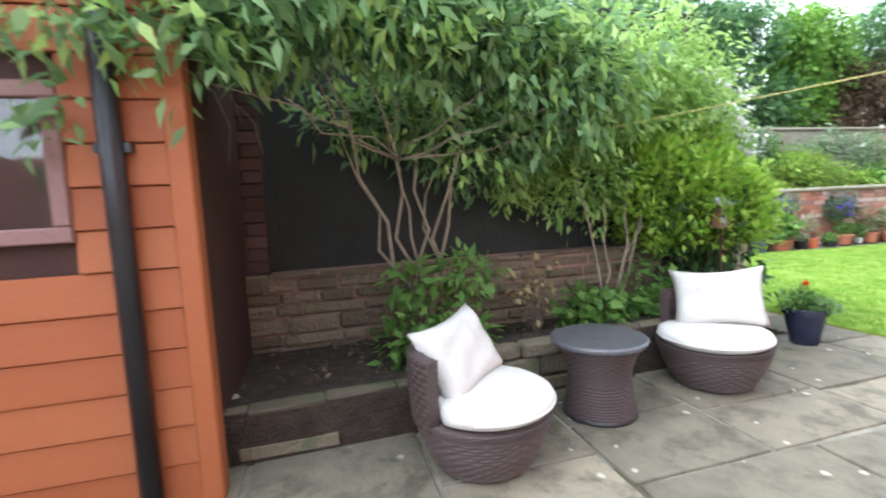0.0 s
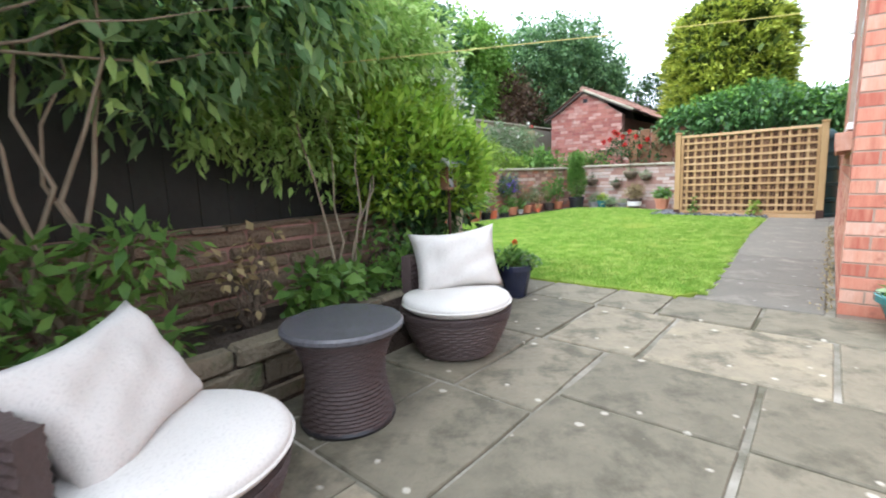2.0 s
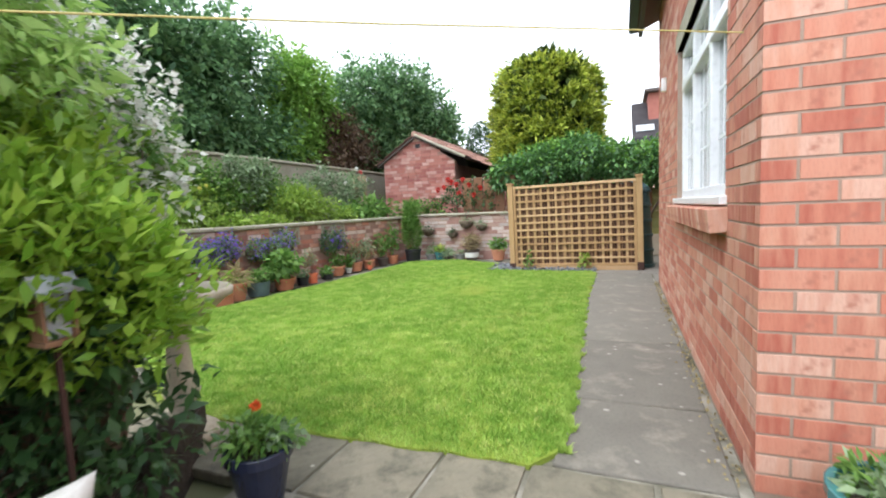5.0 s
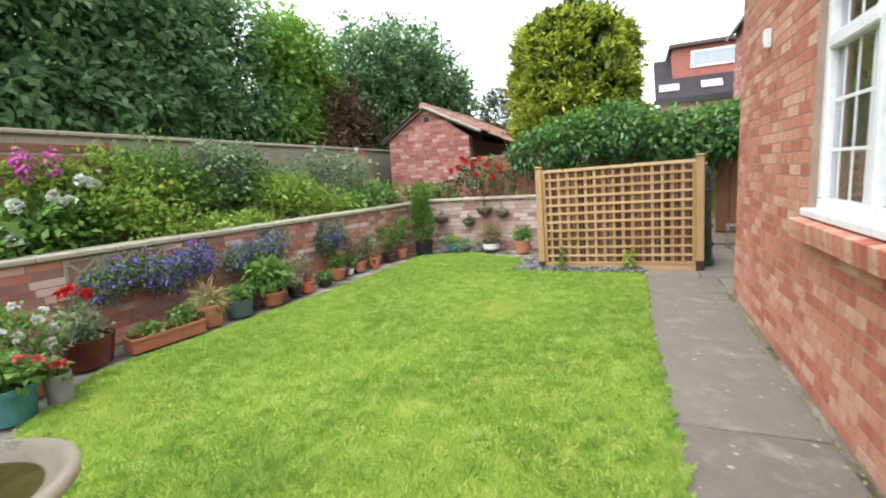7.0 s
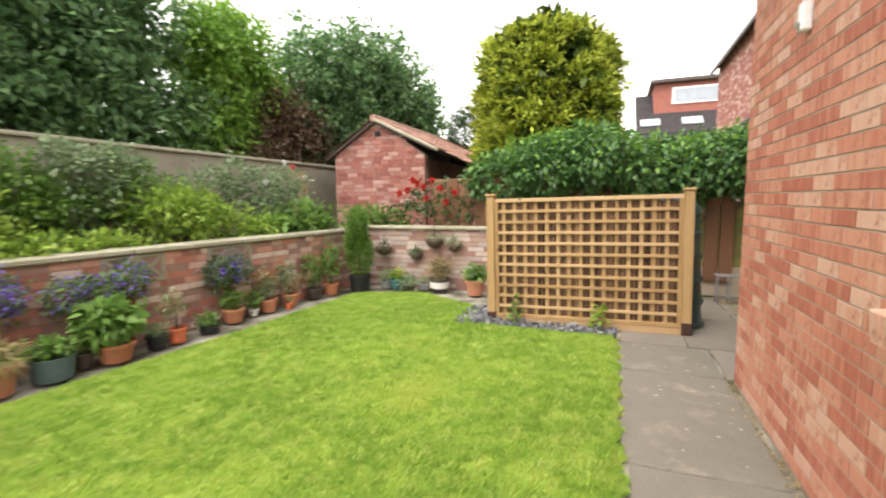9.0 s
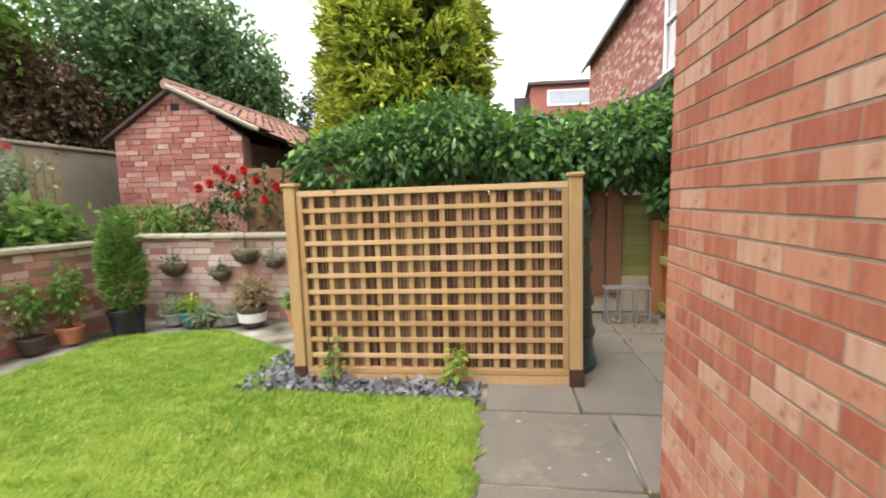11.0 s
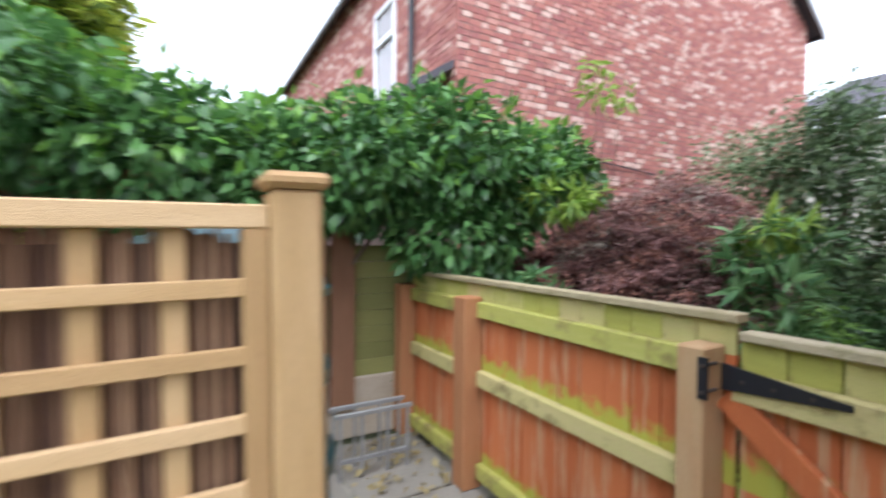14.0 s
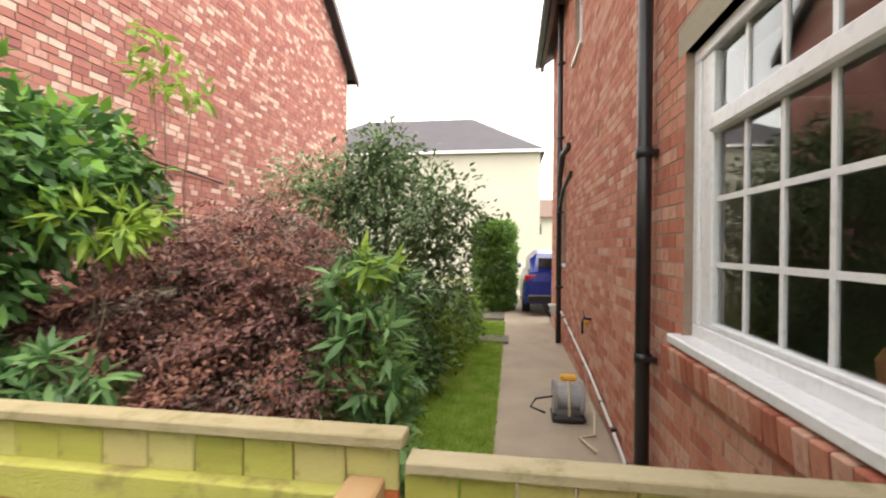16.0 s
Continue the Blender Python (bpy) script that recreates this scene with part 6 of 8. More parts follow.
potted("wide terracotta pot with a broad-leaved shrub", 7.44, 5.76, 0.155, 0.17, M_TERRA, [(M_LEAF, [(0, 0.02, 0.25, .26, .2, .16), (-.1, 0, .15, .15, .15, .1)], 460, 0.12, 0.065, 0.5), (M_STRAW, [(.1, 0, .1, .1, .1, .1)], 60, .06, .02, .2)])
potted("small black pot of white-tinged foliage", 7.82, 5.74, 0.095, 0.13, M_BLACK, [(M_LEAFG, [(0, 0, .05, .1, .1, .06)], 150, .045, .025, .3)], taper=0.85)
potted("bright orange pot with a straw-leaved shrub", 8.03, 5.72, 0.085, 0.15, M_ORANGEPOT, [(M_STRAW, [(0, .05, .22, .13, .1, .16)], 170, .06, .02, .2), (M_LEAFG, [(0, .03, .25, .12, .1, .14)], 90, .05, .02, .2)], taper=0.85)
potted("low black tray pot with a sprawling plant", 8.42, 5.72, 0.11, 0.09, M_BLACK, [(M_LEAF, [(0, 0, .05, .14, .1, .06)], 180, .05, .03, .3), (M_WHITEP, [(.02, -.05, .06, .05, .05, .03)], 18, .03, .025, .2)], taper=0.85)
potted("terracotta pot with a tall blue-flowered shrub", 8.82, 5.78, 0.125, 0.165, M_TERRA, [(M_LEAF, [(0, .02, .12, .14, .12, .12)], 260, .055, .028, .3), (M_LEAFD, [(-.06, .1, .42, .20, .12, .2)], 320, .05, .025, .3)], blooms=[(M_PURPLEP, [(.05, .0, .5), (.13, .02, .42), (-.1, .0, .45), (.1, 0, .33)], 0.08)])
potted("small white pot with green foliage", 9.12, 5.76, 0.062, 0.09, M_WHITEPOT, [(M_LEAF, [(0, 0, .12, .1, .09, .12)], 190, .05, .03, .3)])
for x, y, lab, bl in ((9.36, 5.74, "terracotta pot with a browning tomato-like plant", (M_STRAW, M_LEAFG)), (9.74, 5.70, "terracotta pot with a red-stemmed plant", (M_LEAFG, M_STRAW))):
    potted(lab, x, y, 0.115, 0.165, M_TERRA, [(bl[0], [(0, .05, .25, .16, .12, .2)], 230, .055, .022, .3), (bl[1], [(0, .03, .15, .14, .12, .14)], 190, .05, .025, .3)])
potted("little orange-red pot on the gravel edge", 9.56, 5.58, 0.05, 0.09, M_ORANGEPOT, [(M_LEAF, [(0, 0, .03, .05, .05, .03)], 50, .03, .015, .2)])
potted("dark brown pot with tall leafy stems", 10.22, 5.66, 0.115, 0.15, M_GUTTER, [(M_LEAF, [(0, .02, .3, .14, .12, .24)], 330, .06, .03, .4), (M_STRAW, [(-.1, .05, .2, .12, .1, .15)], 110, .05, .02, .2)])
potted("brown clay pot with a climbing plant", 10.52, 5.58, 0.115, 0.17, M_TERRA, [(M_LEAF, [(0, 0, .35, .13, .12, .3)], 360, .065, .032, .4)])
cyp = potted("dark pot with a narrow upright conifer", 10.90, 5.30, 0.17, 0.26, M_BLACK, [], taper=0.85, category="conifer", name="potted_conifer")
foliage("foliage", cyp, [(0, 0, 0.58, .19, .19, .36), (0.02, 0.02, .98, .14, .14, .32), (-.06, .04, .8, .14, .12, .3)], 4200, 0.08, 0.016, M_LEAF, 9, -0.6, 0.5, 1.0, 0.05)
part("stem", tube([(0, 0, .2), (0, 0, 1.0)], (.02, .008), 6), M_BARK, cyp)
potted("teal pot of yellow-green foliage by the back wall", 11.22, 4.80, 0.13, 0.16, M_TEAL, [(M_LEAFY, [(0, 0, .08, .12, .12, .08)], 220, .05, .03, .2), (M_YELLOWP, [(0, 0, .12, .06, .06, .05)], 30, .04, .03, 0)])
potted("grey stone pot of silver foliage", 11.25, 5.02, 0.13, 0.13, M_GREYPOT, [(M_LEAFG, [(0, 0, .08, .16, .14, .1)], 260, .05, .02, .2)])
potted("low dark pot with spiky leaves", 11.12, 4.58, 0.12, 0.09, M_GUTTER, [(M_LEAFG, [(0, 0, .05, .12, .12, .07)], 240, .10, .018, .1)])
potted("low grey stone bowl", 11.3, 4.38, 0.12, 0.11, M_GREYPOT, [(M_LEAFG, [(0, 0, .03, .1, .1, .05)], 120, .05, .02, .2)])
hb = potted("half-barrel pot with cream band and bronze grasses", 11.25, 4.10, 0.155, 0.21, M_GUTTER, [(M_STRAW, [(0, 0, .16, .18, .16, .16)], 380, .11, .014, .1), (M_COPPER, [(0, 0, .18, .17, .15, .15)], 220, .06, .02, .2)], taper=0.7)
part("cream_band", lathe([(0.138, 0.05), (0.146, 0.055), (0.155, 0.145), (0.148, 0.15)], 28), M_WHITEPOT, hb, "cream glazed band")
potted("terracotta pot with variegated leaves", 11.15, 3.50, 0.145, 0.225, M_TERRA, [(M_LEAF, [(0, 0, .1, .15, .15, .1)], 200, .09, .05, .3), (M_LEAFG, [(0, 0, .12, .15, .15, .1)], 90, .09, .04, .3)])


# wall-hung baskets
def wall_basket(label, m, w, blobs, mats, seed):
    b = tagged(empty("wall_basket"), label, "basket", "wall baskets")
    b.matrix_basis = m
    part("trough", box(-w / 2, w / 2, -0.16, -0.005, -0.10, 0.0, 0.02), M_BARK, b)
    for k, (mat, n, length, width) in enumerate(mats):
        foliage("foliage", b, blobs, n, length, width, mat, seed + k, 0.5, 0.8, 0.9, 0.25)
    return b


def on_left(u, z):
    return mL @ Matrix.Translation((u, WT, z)) @ pose(0, 0, 0, 0, 0, 180)


for u, w in ((2.45, 0.62), (3.05, 0.60), (3.98, 0.8)):
    wall_basket("wall trough overflowing with purple and grey-blue lobelia", on_left(u, 0.62), w, [(x, -0.12, 0.02 + 0.05 * math.sin(7 * x + u), .19, .15, .19) for x in (-w / 3, 0, w / 3)],
                [(M_LEAFG, 1300, .032, .013), (M_PURPLEP, 1900 if 3 < u < 3.5 else 750, .028, .024), (M_LEAFD, 500, .04, .02), (M_LEAF, 600, .045, .022)], int(u * 100))
wall_basket("wall trough of dusky blue-grey flowers", on_left(5.35, 0.62), 0.5, [(x, -.11, .0, .2, .15, .2) for x in (-.12, .12)], [(M_LEAFG, 420, .03, .015), (M_LEAFD, 600, .04, .02), (M_PURPLEP, 320, .022, .016)], 530)
for y, z, s in ((5.18, .64, .15), (4.60, .56, .12), (4.28, .80, .16), (3.95, .72, .13)):
    b = tagged(empty("hanging_basket", 11.49, y, z), "dark moss-lined basket hung on the pale brick wall", "basket", "hanging baskets")
    part("bowl", lathe([(0.02, -s), (s * 0.6, -s * 0.8), (s * 0.9, -s * 0.3), (s * 0.95, 0), (0.0, -0.02)], 18), M_BARK, b, smooth=True)
    foliage("foliage", b, [(0, 0, 0.02, s, s, s * 0.6)], 240, .04, .015, M_LEAFG if z > .7 else M_LEAFD, int(y * 50), 0.3)
    part("bracket", tube([(0.06, 0, s * 1.2), (0, 0, s * 1.3), (0, 0, 0.02)], 0.005, 5), M_BLACK, b)

# ---- bird bath ----
M_BATH = surface("weathered cast stone", [(0.34, 0.29, 0.21), (0.48, 0.42, 0.32), (0.55, 0.50, 0.40)], 0.85, 7, 60, 0.3, stain=(0.20, 0.20, 0.11), stain_at=0.6, stain_scale=8)
bath = tagged(empty("bird_bath", 3.66, 3.15, 0), "weathered cast-stone bird bath with dirty water", "bird bath")
bath.matrix_basis = Matrix.Translation((3.66, 3.15, 0)) @ Matrix.Diagonal((1.0, 1.0, 1.18, 1.0))
part("pedestal", lathe([(0.15, 0), (0.155, 0.04), (0.11, 0.07), (0.075, 0.10), (0.06, 0.16), (0.085, 0.21), (0.06, 0.27), (0.05, 0.40), (0.065, 0.46), (0.06, 0.50), (0.0, 0.50)], 26), M_BATH, bath, smooth=True)
part("bowl", lathe([(0.06, 0.47), (0.08, 0.50), (0.17, 0.54), (0.235, 0.59), (0.262, 0.60), (0.266, 0.625), (0.25, 0.635), (0.225, 0.625), (0.16, 0.585), (0.0, 0.57)], 36), M_BATH, bath, smooth=True)
M_WATER = surface("murky water", [(0.09, 0.075, 0.025), (0.20, 0.17, 0.06)], 0.05, 12, 60, 0.05, spec=0.6)
part("water", lathe([(0.0, 0.60), (0.205, 0.60), (0.205, 0.604), (0.0, 0.604)], 30), M_WATER, bath)

# bird feeder on its post in the bush
M_ZINC = surface("pale grey roof felt", [(0.35, 0.37, 0.42), (0.45, 0.47, 0.52)], 0.6, 6, 40, 0.1)
feeder = tagged(empty("bird_feeder", 2.86, 2.56, 0), "small wooden bird house with a grey pitched roof on a post", "bird house")
feeder.matrix_basis = Matrix.Translation((2.86, 2.56, 0)) @ Matrix.Diagonal((0.62, 0.62, 1.0, 1.0))
part("post", box(-.010, .010, -.010, .010, 0.0, 0.76), M_DARKWOOD, feeder)
part("floor", box(-.075, .075, -.06, .06, .76, .775, .003), M_BROWNB, feeder)
for x in (-.06, .06):
    part("side_panel", box(x - .006, x + .006, -.05, .05, .775, .90, .002), M_BROWNB, feeder)
part("seed_hopper", box(-.054, .054, -.022, .022, .775, .895, .003), M_ZINC, feeder)
for s in (1, -1):
    bm = bmesh.new()
    add_box(bm, -0.09, 0.09, -0.085, 0.0, -0.004, 0.006, 0.001, pose(0, 0, 0.945, 32) if s == 1 else pose(0, 0, 0.945, -32) @ Matrix.Translation((0, 0.085, 0)))
    part("roof", bm, M_ZINC, feeder)

# ---- shrubs over the shaded bed ----
M_SHRUB = leaf_mat("drooping shrub leaf", (0.09, 0.20, 0.07), (0.36, 0.54, 0.24), 0.45, 0.5)
M_SHRUBL = leaf_mat("bright shrub leaf", (0.20, 0.36, 0.07), (0.50, 0.68, 0.22), 0.45, 0.5)
shr = tagged(empty("arching_shrub", 1.05, 2.72, 0.18), "large arching shrub with long drooping dark leaves over the bed", "shrub")
SB = [(-0.95, -0.60, 1.62, .55, .45, .30), (-0.4, -0.35, 1.75, .6, .5, .33), (0.2, -0.2, 1.72, .6, .45, .38), (0.75, -0.1, 1.55, .55, .4, .42), (0.35, 0.1, 1.2, .45, .3, .3), (-0.2, 0.2, 1.35, .5, .25, .25), (-1.25, -.87, 1.42, .3, .12, .13), (-.98, -.85, 1.36, .22, .12, .12), (-1.34, -.87, 1.12, .06, .05, .08)]
branches(shr, "branchwork", (-0.05, 0.08, 0.0), [(-.7, -.3, 1.7), (-.35, -.2, 1.5), (-.1, .05, 1.6), (.15, -.1, 1.5), (.3, .05, 1.6), (-.5, .1, 1.35), (.05, .1, 1.2), (-.2, .0, 1.1)], 0.014, M_STEM, 51, 0.04, 7, 7)
branches(shr, "branchwork", (-0.2, -0.1, 1.05), [(-1.1, -.9, 1.35), (-.9, -.7, 1.5), (-.7, -.8, 1.2), (.5, -.4, 1.25), (.9, -.2, 1.2), (.2, -.5, 1.35), (-.3, -.6, 1.25)], 0.006, M_STEM, 52, 0.07, 5, 5)
# darker leaves in the crown's middle give its inner shade by colour
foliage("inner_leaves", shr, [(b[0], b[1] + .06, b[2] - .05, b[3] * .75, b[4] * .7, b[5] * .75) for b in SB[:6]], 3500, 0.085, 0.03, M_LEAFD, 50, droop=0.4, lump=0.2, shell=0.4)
foliage("leaves", shr, SB, 5800, 0.10, 0.032, M_SHRUB, 53, droop=0.45, spread=1.0, lump=0.25, shell=0.6, clump=5)
foliage("young_leaves", shr, SB, 2800, 0.09, 0.028, M_SHRUBL, 54, droop=0.35, spread=1.0, lump=0.3, shell=0.9, clump=5)
branches(shr, "branchwork", (-1.1, -.2, 1.75), [(-1.15, -.4, 1.22), (-1.08, -.38, .98), (-.95, -.4, 1.02), (-.82, -.38, 1.06), (-1.25, -.5, 1.3), (-.9, -.3, 1.2)], 0.006, M_STEM, 54, 0.06, 5, 5)
shr2 = tagged(empty("tall_shrub", 2.55, 2.95, 0.18), "tall airy green shrub with pale stems beside the fence", "shrub")
branches(shr2, "branchwork", (-0.35, -0.2, 0.0), [(-.35, -.1, 1.0), (-.55, -.1, 1.3), (-.1, -.1, 1.5), (.3, 0, 1.6), (.1, -.1, 1.2)], 0.009, M_STEM, 55, 0.035, 6, 6)
foliage("leaves", shr2, [(-.3, -.1, 1.45, .45, .3, .4), (.15, .0, 1.55, .5, .35, .5), (.4, .1, 1.35, .38, .3, .5), (.2, .0, 1.0, .35, .25, .3), (-.35, .05, .95, .4, .2, .35), (-.75, .1, 1.1, .35, .2, .35)], 13000, 0.065, 0.022, M_SHRUBL, 56, droop=0.35, lump=0.3, clump=5)
M_CHOI = leaf_mat("glossy lime leaf", (0.15, 0.32, 0.025), (0.50, 0.68, 0.11), 0.35, 0.5)
choi = tagged(empty("golden_bush", 3.03, 2.99, 0.1), "rounded bush with glossy yellow-green leaves", "bush")
branches(choi, "branchwork", (0, 0, 0), [(.3, 0, .7), (-.3, .1, .7), (0, -.3, .8), (.1, .3, .9), (-.1, 0, 1.0)], 0.016, M_BARK, 57, 0.05)
CB = [(0, 0, .62, .40, .40, .34), (.0, -.22, .75, .3, .26, .25), (-.3, -.05, .80, .32, .3, .28), (.1, .15, .9, .3, .3, .3), (-.05, .05, 1.15, .34, .3, .27), (-.35, .0, 1.1, .25, .25, .22), (-.12, -.32, .85, .3, .18, .28), (-.42, -.2, .95, .25, .18, .28)]
foliage("leaves", choi, CB, 19000, 0.066, 0.027, M_CHOI, 58, droop=-0.5, spread=0.7, lump=0.34, shell=1.0, clump=7, low=0.52)
# shade within and under the bush, put in as dark leaves
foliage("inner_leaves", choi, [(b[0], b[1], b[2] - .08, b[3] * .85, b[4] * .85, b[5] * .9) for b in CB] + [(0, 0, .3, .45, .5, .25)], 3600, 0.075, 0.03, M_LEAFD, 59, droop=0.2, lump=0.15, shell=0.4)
wsh = tagged(empty("white_blossom_shrub", 3.54, 3.42, 0.0), "tall shrub covered in small white blossom", "shrub")
branches(wsh, "branchwork", (0, 0, 0), [(.1, -.2, 1.5), (-.3, -.1, 1.6), (.1, .1, 1.5), (0, 0, 1.7), (-.1, -.25, 1.2)], 0.014, M_BARK, 60, 0.06)
WB = [(0, -.1, 1.25, .28, .28, .42), (-.22, -.05, 1.65, .3, .3, .35), (.08, .05, 1.5, .25, .26, .4), (-.1, -.1, .8, .26, .26, .35), (-.4, -.1, 1.8, .26, .24, .22)]
foliage("leaves", wsh, WB, 4200, 0.06, 0.026, M_LEAF, 61, droop=0.25, lump=0.25, clump=5)
foliage("blossom", wsh, [(b[0] + .04, b[1] - .04, b[2] + .04, b[3], b[4], b[5]) for b in WB], 4400, 0.038, 0.034, M_WHITEP, 62, droop=0, lump=0.3, shell=1.0, clump=7)


def low_plant(name, label, x, y, z, blobs, n, length, width, mat, seed, droop=0.3, tops=4):
    p = tagged(empty(name, x, y, z), label, "plant")
    b = blobs[0]
    branches(p, "branchwork", (0, 0, 0), [(q[0], q[1], q[2]) for q in blobs for _ in range(tops)], 0.006, M_BARK, seed, 0.12, 5, 4)
    foliage("leaves", p, blobs, n, length, width, mat, seed, droop, 0.8, 0.8, 0.25)
    return p


low_plant("broad_leaf_plant", "low clump of broad green leaves in the shaded bed", 1.95, 2.62, 0.19, [(0, 0, .14, .2, .16, .12), (.2, 0, .12, .16, .14, .1)], 320, 0.075, 0.05, M_LEAF, 71)
low_plant("broad_leaf_plant", "low clump of pale veined leaves in the shaded bed", 2.42, 2.58, 0.19, [(0, 0, .13, .2, .14, .11), (.15, .05, .2, .12, .12, .1)], 300, 0.055, 0.035, M_LEAF, 72)
low_plant("broad_leaf_plant", "bushy green plant behind the wicker chair", 0.98, 2.52, 0.19, [(0, 0, .2, .22, .16, .16), (.1, -.05, .12, .2, .14, .1), (-.2, 0, .12, .14, .12, .1), (.2, .05, .42, .18, .12, .14), (-.1, .1, .4, .14, .1, .12)], 760, 0.075, 0.032, M_LEAF, 73)
low_plant("broad_leaf_plant", "pale-stemmed upright plant with curled leaves", 2.35, 2.72, 0.19, [(0, 0, .36, .12, .1, .08), (.2, 0, .38, .14, .1, .07), (.05, 0, .25, .1, .1, .1)], 90, 0.05, 0.03, M_LEAF, 74)
low_plant("broad_leaf_plant", "twiggy half-dead plant in the shaded bed", 1.62, 2.68, 0.19, [(0, 0, .2, .1, .08, .2), (.08, 0, .38, .1, .08, .1), (-.08, 0, .3, .08, .08, .1)], 90, 0.05, 0.03, M_STRAW, 75, tops=8)
low_plant("broad_leaf_plant", "dark leafy plant at the foot of the golden bush", 2.85, 2.66, 0.15, [(0, 0, .15, .22, .12, .15), (.2, -.05, .12, .18, .12, .12)], 420, 0.045, 0.022, M_LEAFD, 76)
litter_rng = np.random.default_rng(12)
lp = np.c_[litter_rng.uniform(-0.2, 2.9, 420), litter_rng.uniform(2.4, 2.95, 420), np.full(420, 0.195)]
v, f = leaf_geometry(litter_rng, lp, np.tile((0, 0, 0.05), (420, 1)), 0.038, 0.022, 0.0, 1.2)
tagged(numpy_mesh("leaf_litter", v, f, leaf_mat("dead leaf", (0.07, 0.05, 0.03), (0.20, 0.15, 0.085), 0.8, 0.1)), "scattered dead leaves on the dark soil", "leaf litter", kind="stuff")

# ---- raised border planting ----
def border_plant(name, label, x, y, blobs, n, length, width, mat, seed, blooms=(), z=0.8, droop=0.0):
    p = tagged(empty(name, x, y, z), label, "plant")
    branches(p, "branchwork", (0, 0, 0), [(b[0] + dx * b[3] * .5, b[1], b[2] + .3 * b[5]) for b in blobs for dx in (-1, 0.3, 1)], 0.009, M_BARK, seed, 0.08, 5, 4)
    foliage("leaves", p, blobs, n, length * 1.2, width * 1.2, mat, seed, droop, 0.8, 0.8, 0.3, clump=5)
    for mat2, spots, size in blooms:
        for s in spots:
            flower("flower", p, s, size, mat2, seed + int(s[0] * 100))
    return p


for k, (x, y) in enumerate(((5.72, 6.9), (6.0, 6.95), (5.35, 7.0))):
    fg = tagged(empty("foxglove", x, y, 0.8), "tall pink foxglove spire in the raised border", "flower", "foxgloves")
    part("stem", tube([(0, 0, 0), (.02, 0, .5), (.0, .01, 1.22)], (.008, .006, .003), 6), M_LEAF, fg)
    foliage("flower_spike", fg, [(0, 0, .98, .06, .06, .15)], 110, .055, .04, M_PINKP, 80 + k, .8, .5, 1.0, 0.05)
    foliage("leaves", fg, [(0, 0, .15, .16, .16, .14)], 90, .16, .05, M_LEAF, 90 + k, .2)
border_plant("peony", "leafy clump of large white peonies", 5.85, 6.85, [(0, 0, .32, .45, .25, .3), (.2, .1, .45, .35, .22, .25), (-.4, 0, .3, .4, .25, .3)], 2200, 0.08, 0.04, M_LEAF, 101,
             [(M_WHITEP, [(.28, -.05, .80), (.42, 0, .77), (0, -.12, .66), (.12, -.12, .60), (-.3, -.1, .6), (-.42, -.2, .3)], 0.13)])
border_plant("leafy_border", "tangled green border foliage", 5.1, 6.95, [(0, 0, .25, .45, .3, .25), (.4, .1, .3, .4, .3, .25)], 1500, 0.08, 0.035, M_LEAF, 102)
border_plant("leafy_border", "mixed roses and green border foliage", 6.7, 6.75, [(0, 0, .3, .45, .3, .32), (.3, .15, .55, .4, .3, .3), (-.3, .1, .45, .4, .3, .28)], 2600, 0.06, 0.032, M_LEAFY, 103, [(M_YELLOWP, [(-.2, -.2, .55), (.1, -.2, .7), (.3, -.1, .75), (-.4, -.1, .6)], 0.05)])
border_plant("leafy_border", "rambling pale rose against the rendered wall", 7.5, 7.05, [(0, 0, .65, .45, .25, .4), (.3, 0, .5, .4, .25, .4), (-.3, .1, 1.0, .45, .2, .3)], 3200, 0.06, 0.032, M_LEAF, 104, [(M_WHITEP, [(-.1, -.2, .8), (.2, -.2, .9), (.35, -.2, .55), (0, -.25, .5)], 0.05)])
border_plant("leafy_border", "low green foliage along the coping", 7.3, 6.5, [(0, 0, .15, .5, .2, .15), (.6, -.05, .15, .4, .2, .15)], 1500, 0.06, 0.03, M_LEAFY, 105)
border_plant("golden_bush", "rounded yellow-green bush in the raised border", 8.95, 6.62, [(0, 0, .38, .4, .32, .3), (.35, -.05, .42, .35, .3, .25), (-.3, 0, .45, .3, .28, .25), (.1, .1, .6, .35, .3, .2)], 2600, 0.085, 0.03, M_LEAFY, 106)
border_plant("leafy_border", "dark shrub behind the golden bush", 8.7, 7.0, [(0, 0, .75, .5, .28, .35), (-.4, 0, .6, .35, .28, .3)], 1700, 0.07, 0.032, M_LEAF, 107)
border_plant("climbing_rose", "grey-leaved climbing rose with a few pale blooms", 10.6, 6.6, [(0, .1, .65, .45, .3, .45), (.3, .1, .9, .4, .28, .3), (-.25, .1, .45, .35, .25, .35)], 2100, 0.055, 0.03, M_LEAFG, 108, [(M_CORALP, [(.25, -.15, 1.15)], 0.08), (M_WHITEP, [(.6, -.1, 1.0), (-.3, -.1, .9), (.0, -.2, 1.2)], 0.08)])
border_plant("leafy_border", "broad pale-green leaves beside the corner conifer", 10.7, 6.15, [(0, 0, .3, .4, .25, .25), (.3, 0, .25, .3, .25, .2), (-.5, .1, .2, .4, .25, .18)], 900, 0.10, 0.06, M_LEAF, 109)
border_plant("leafy_border", "mid-green shrub in the raised border", 9.7, 6.35, [(0, 0, .2, .4, .25, .18), (.4, -.05, .2, .35, .25, .18)], 1100, 0.07, 0.035, M_LEAFY, 110)
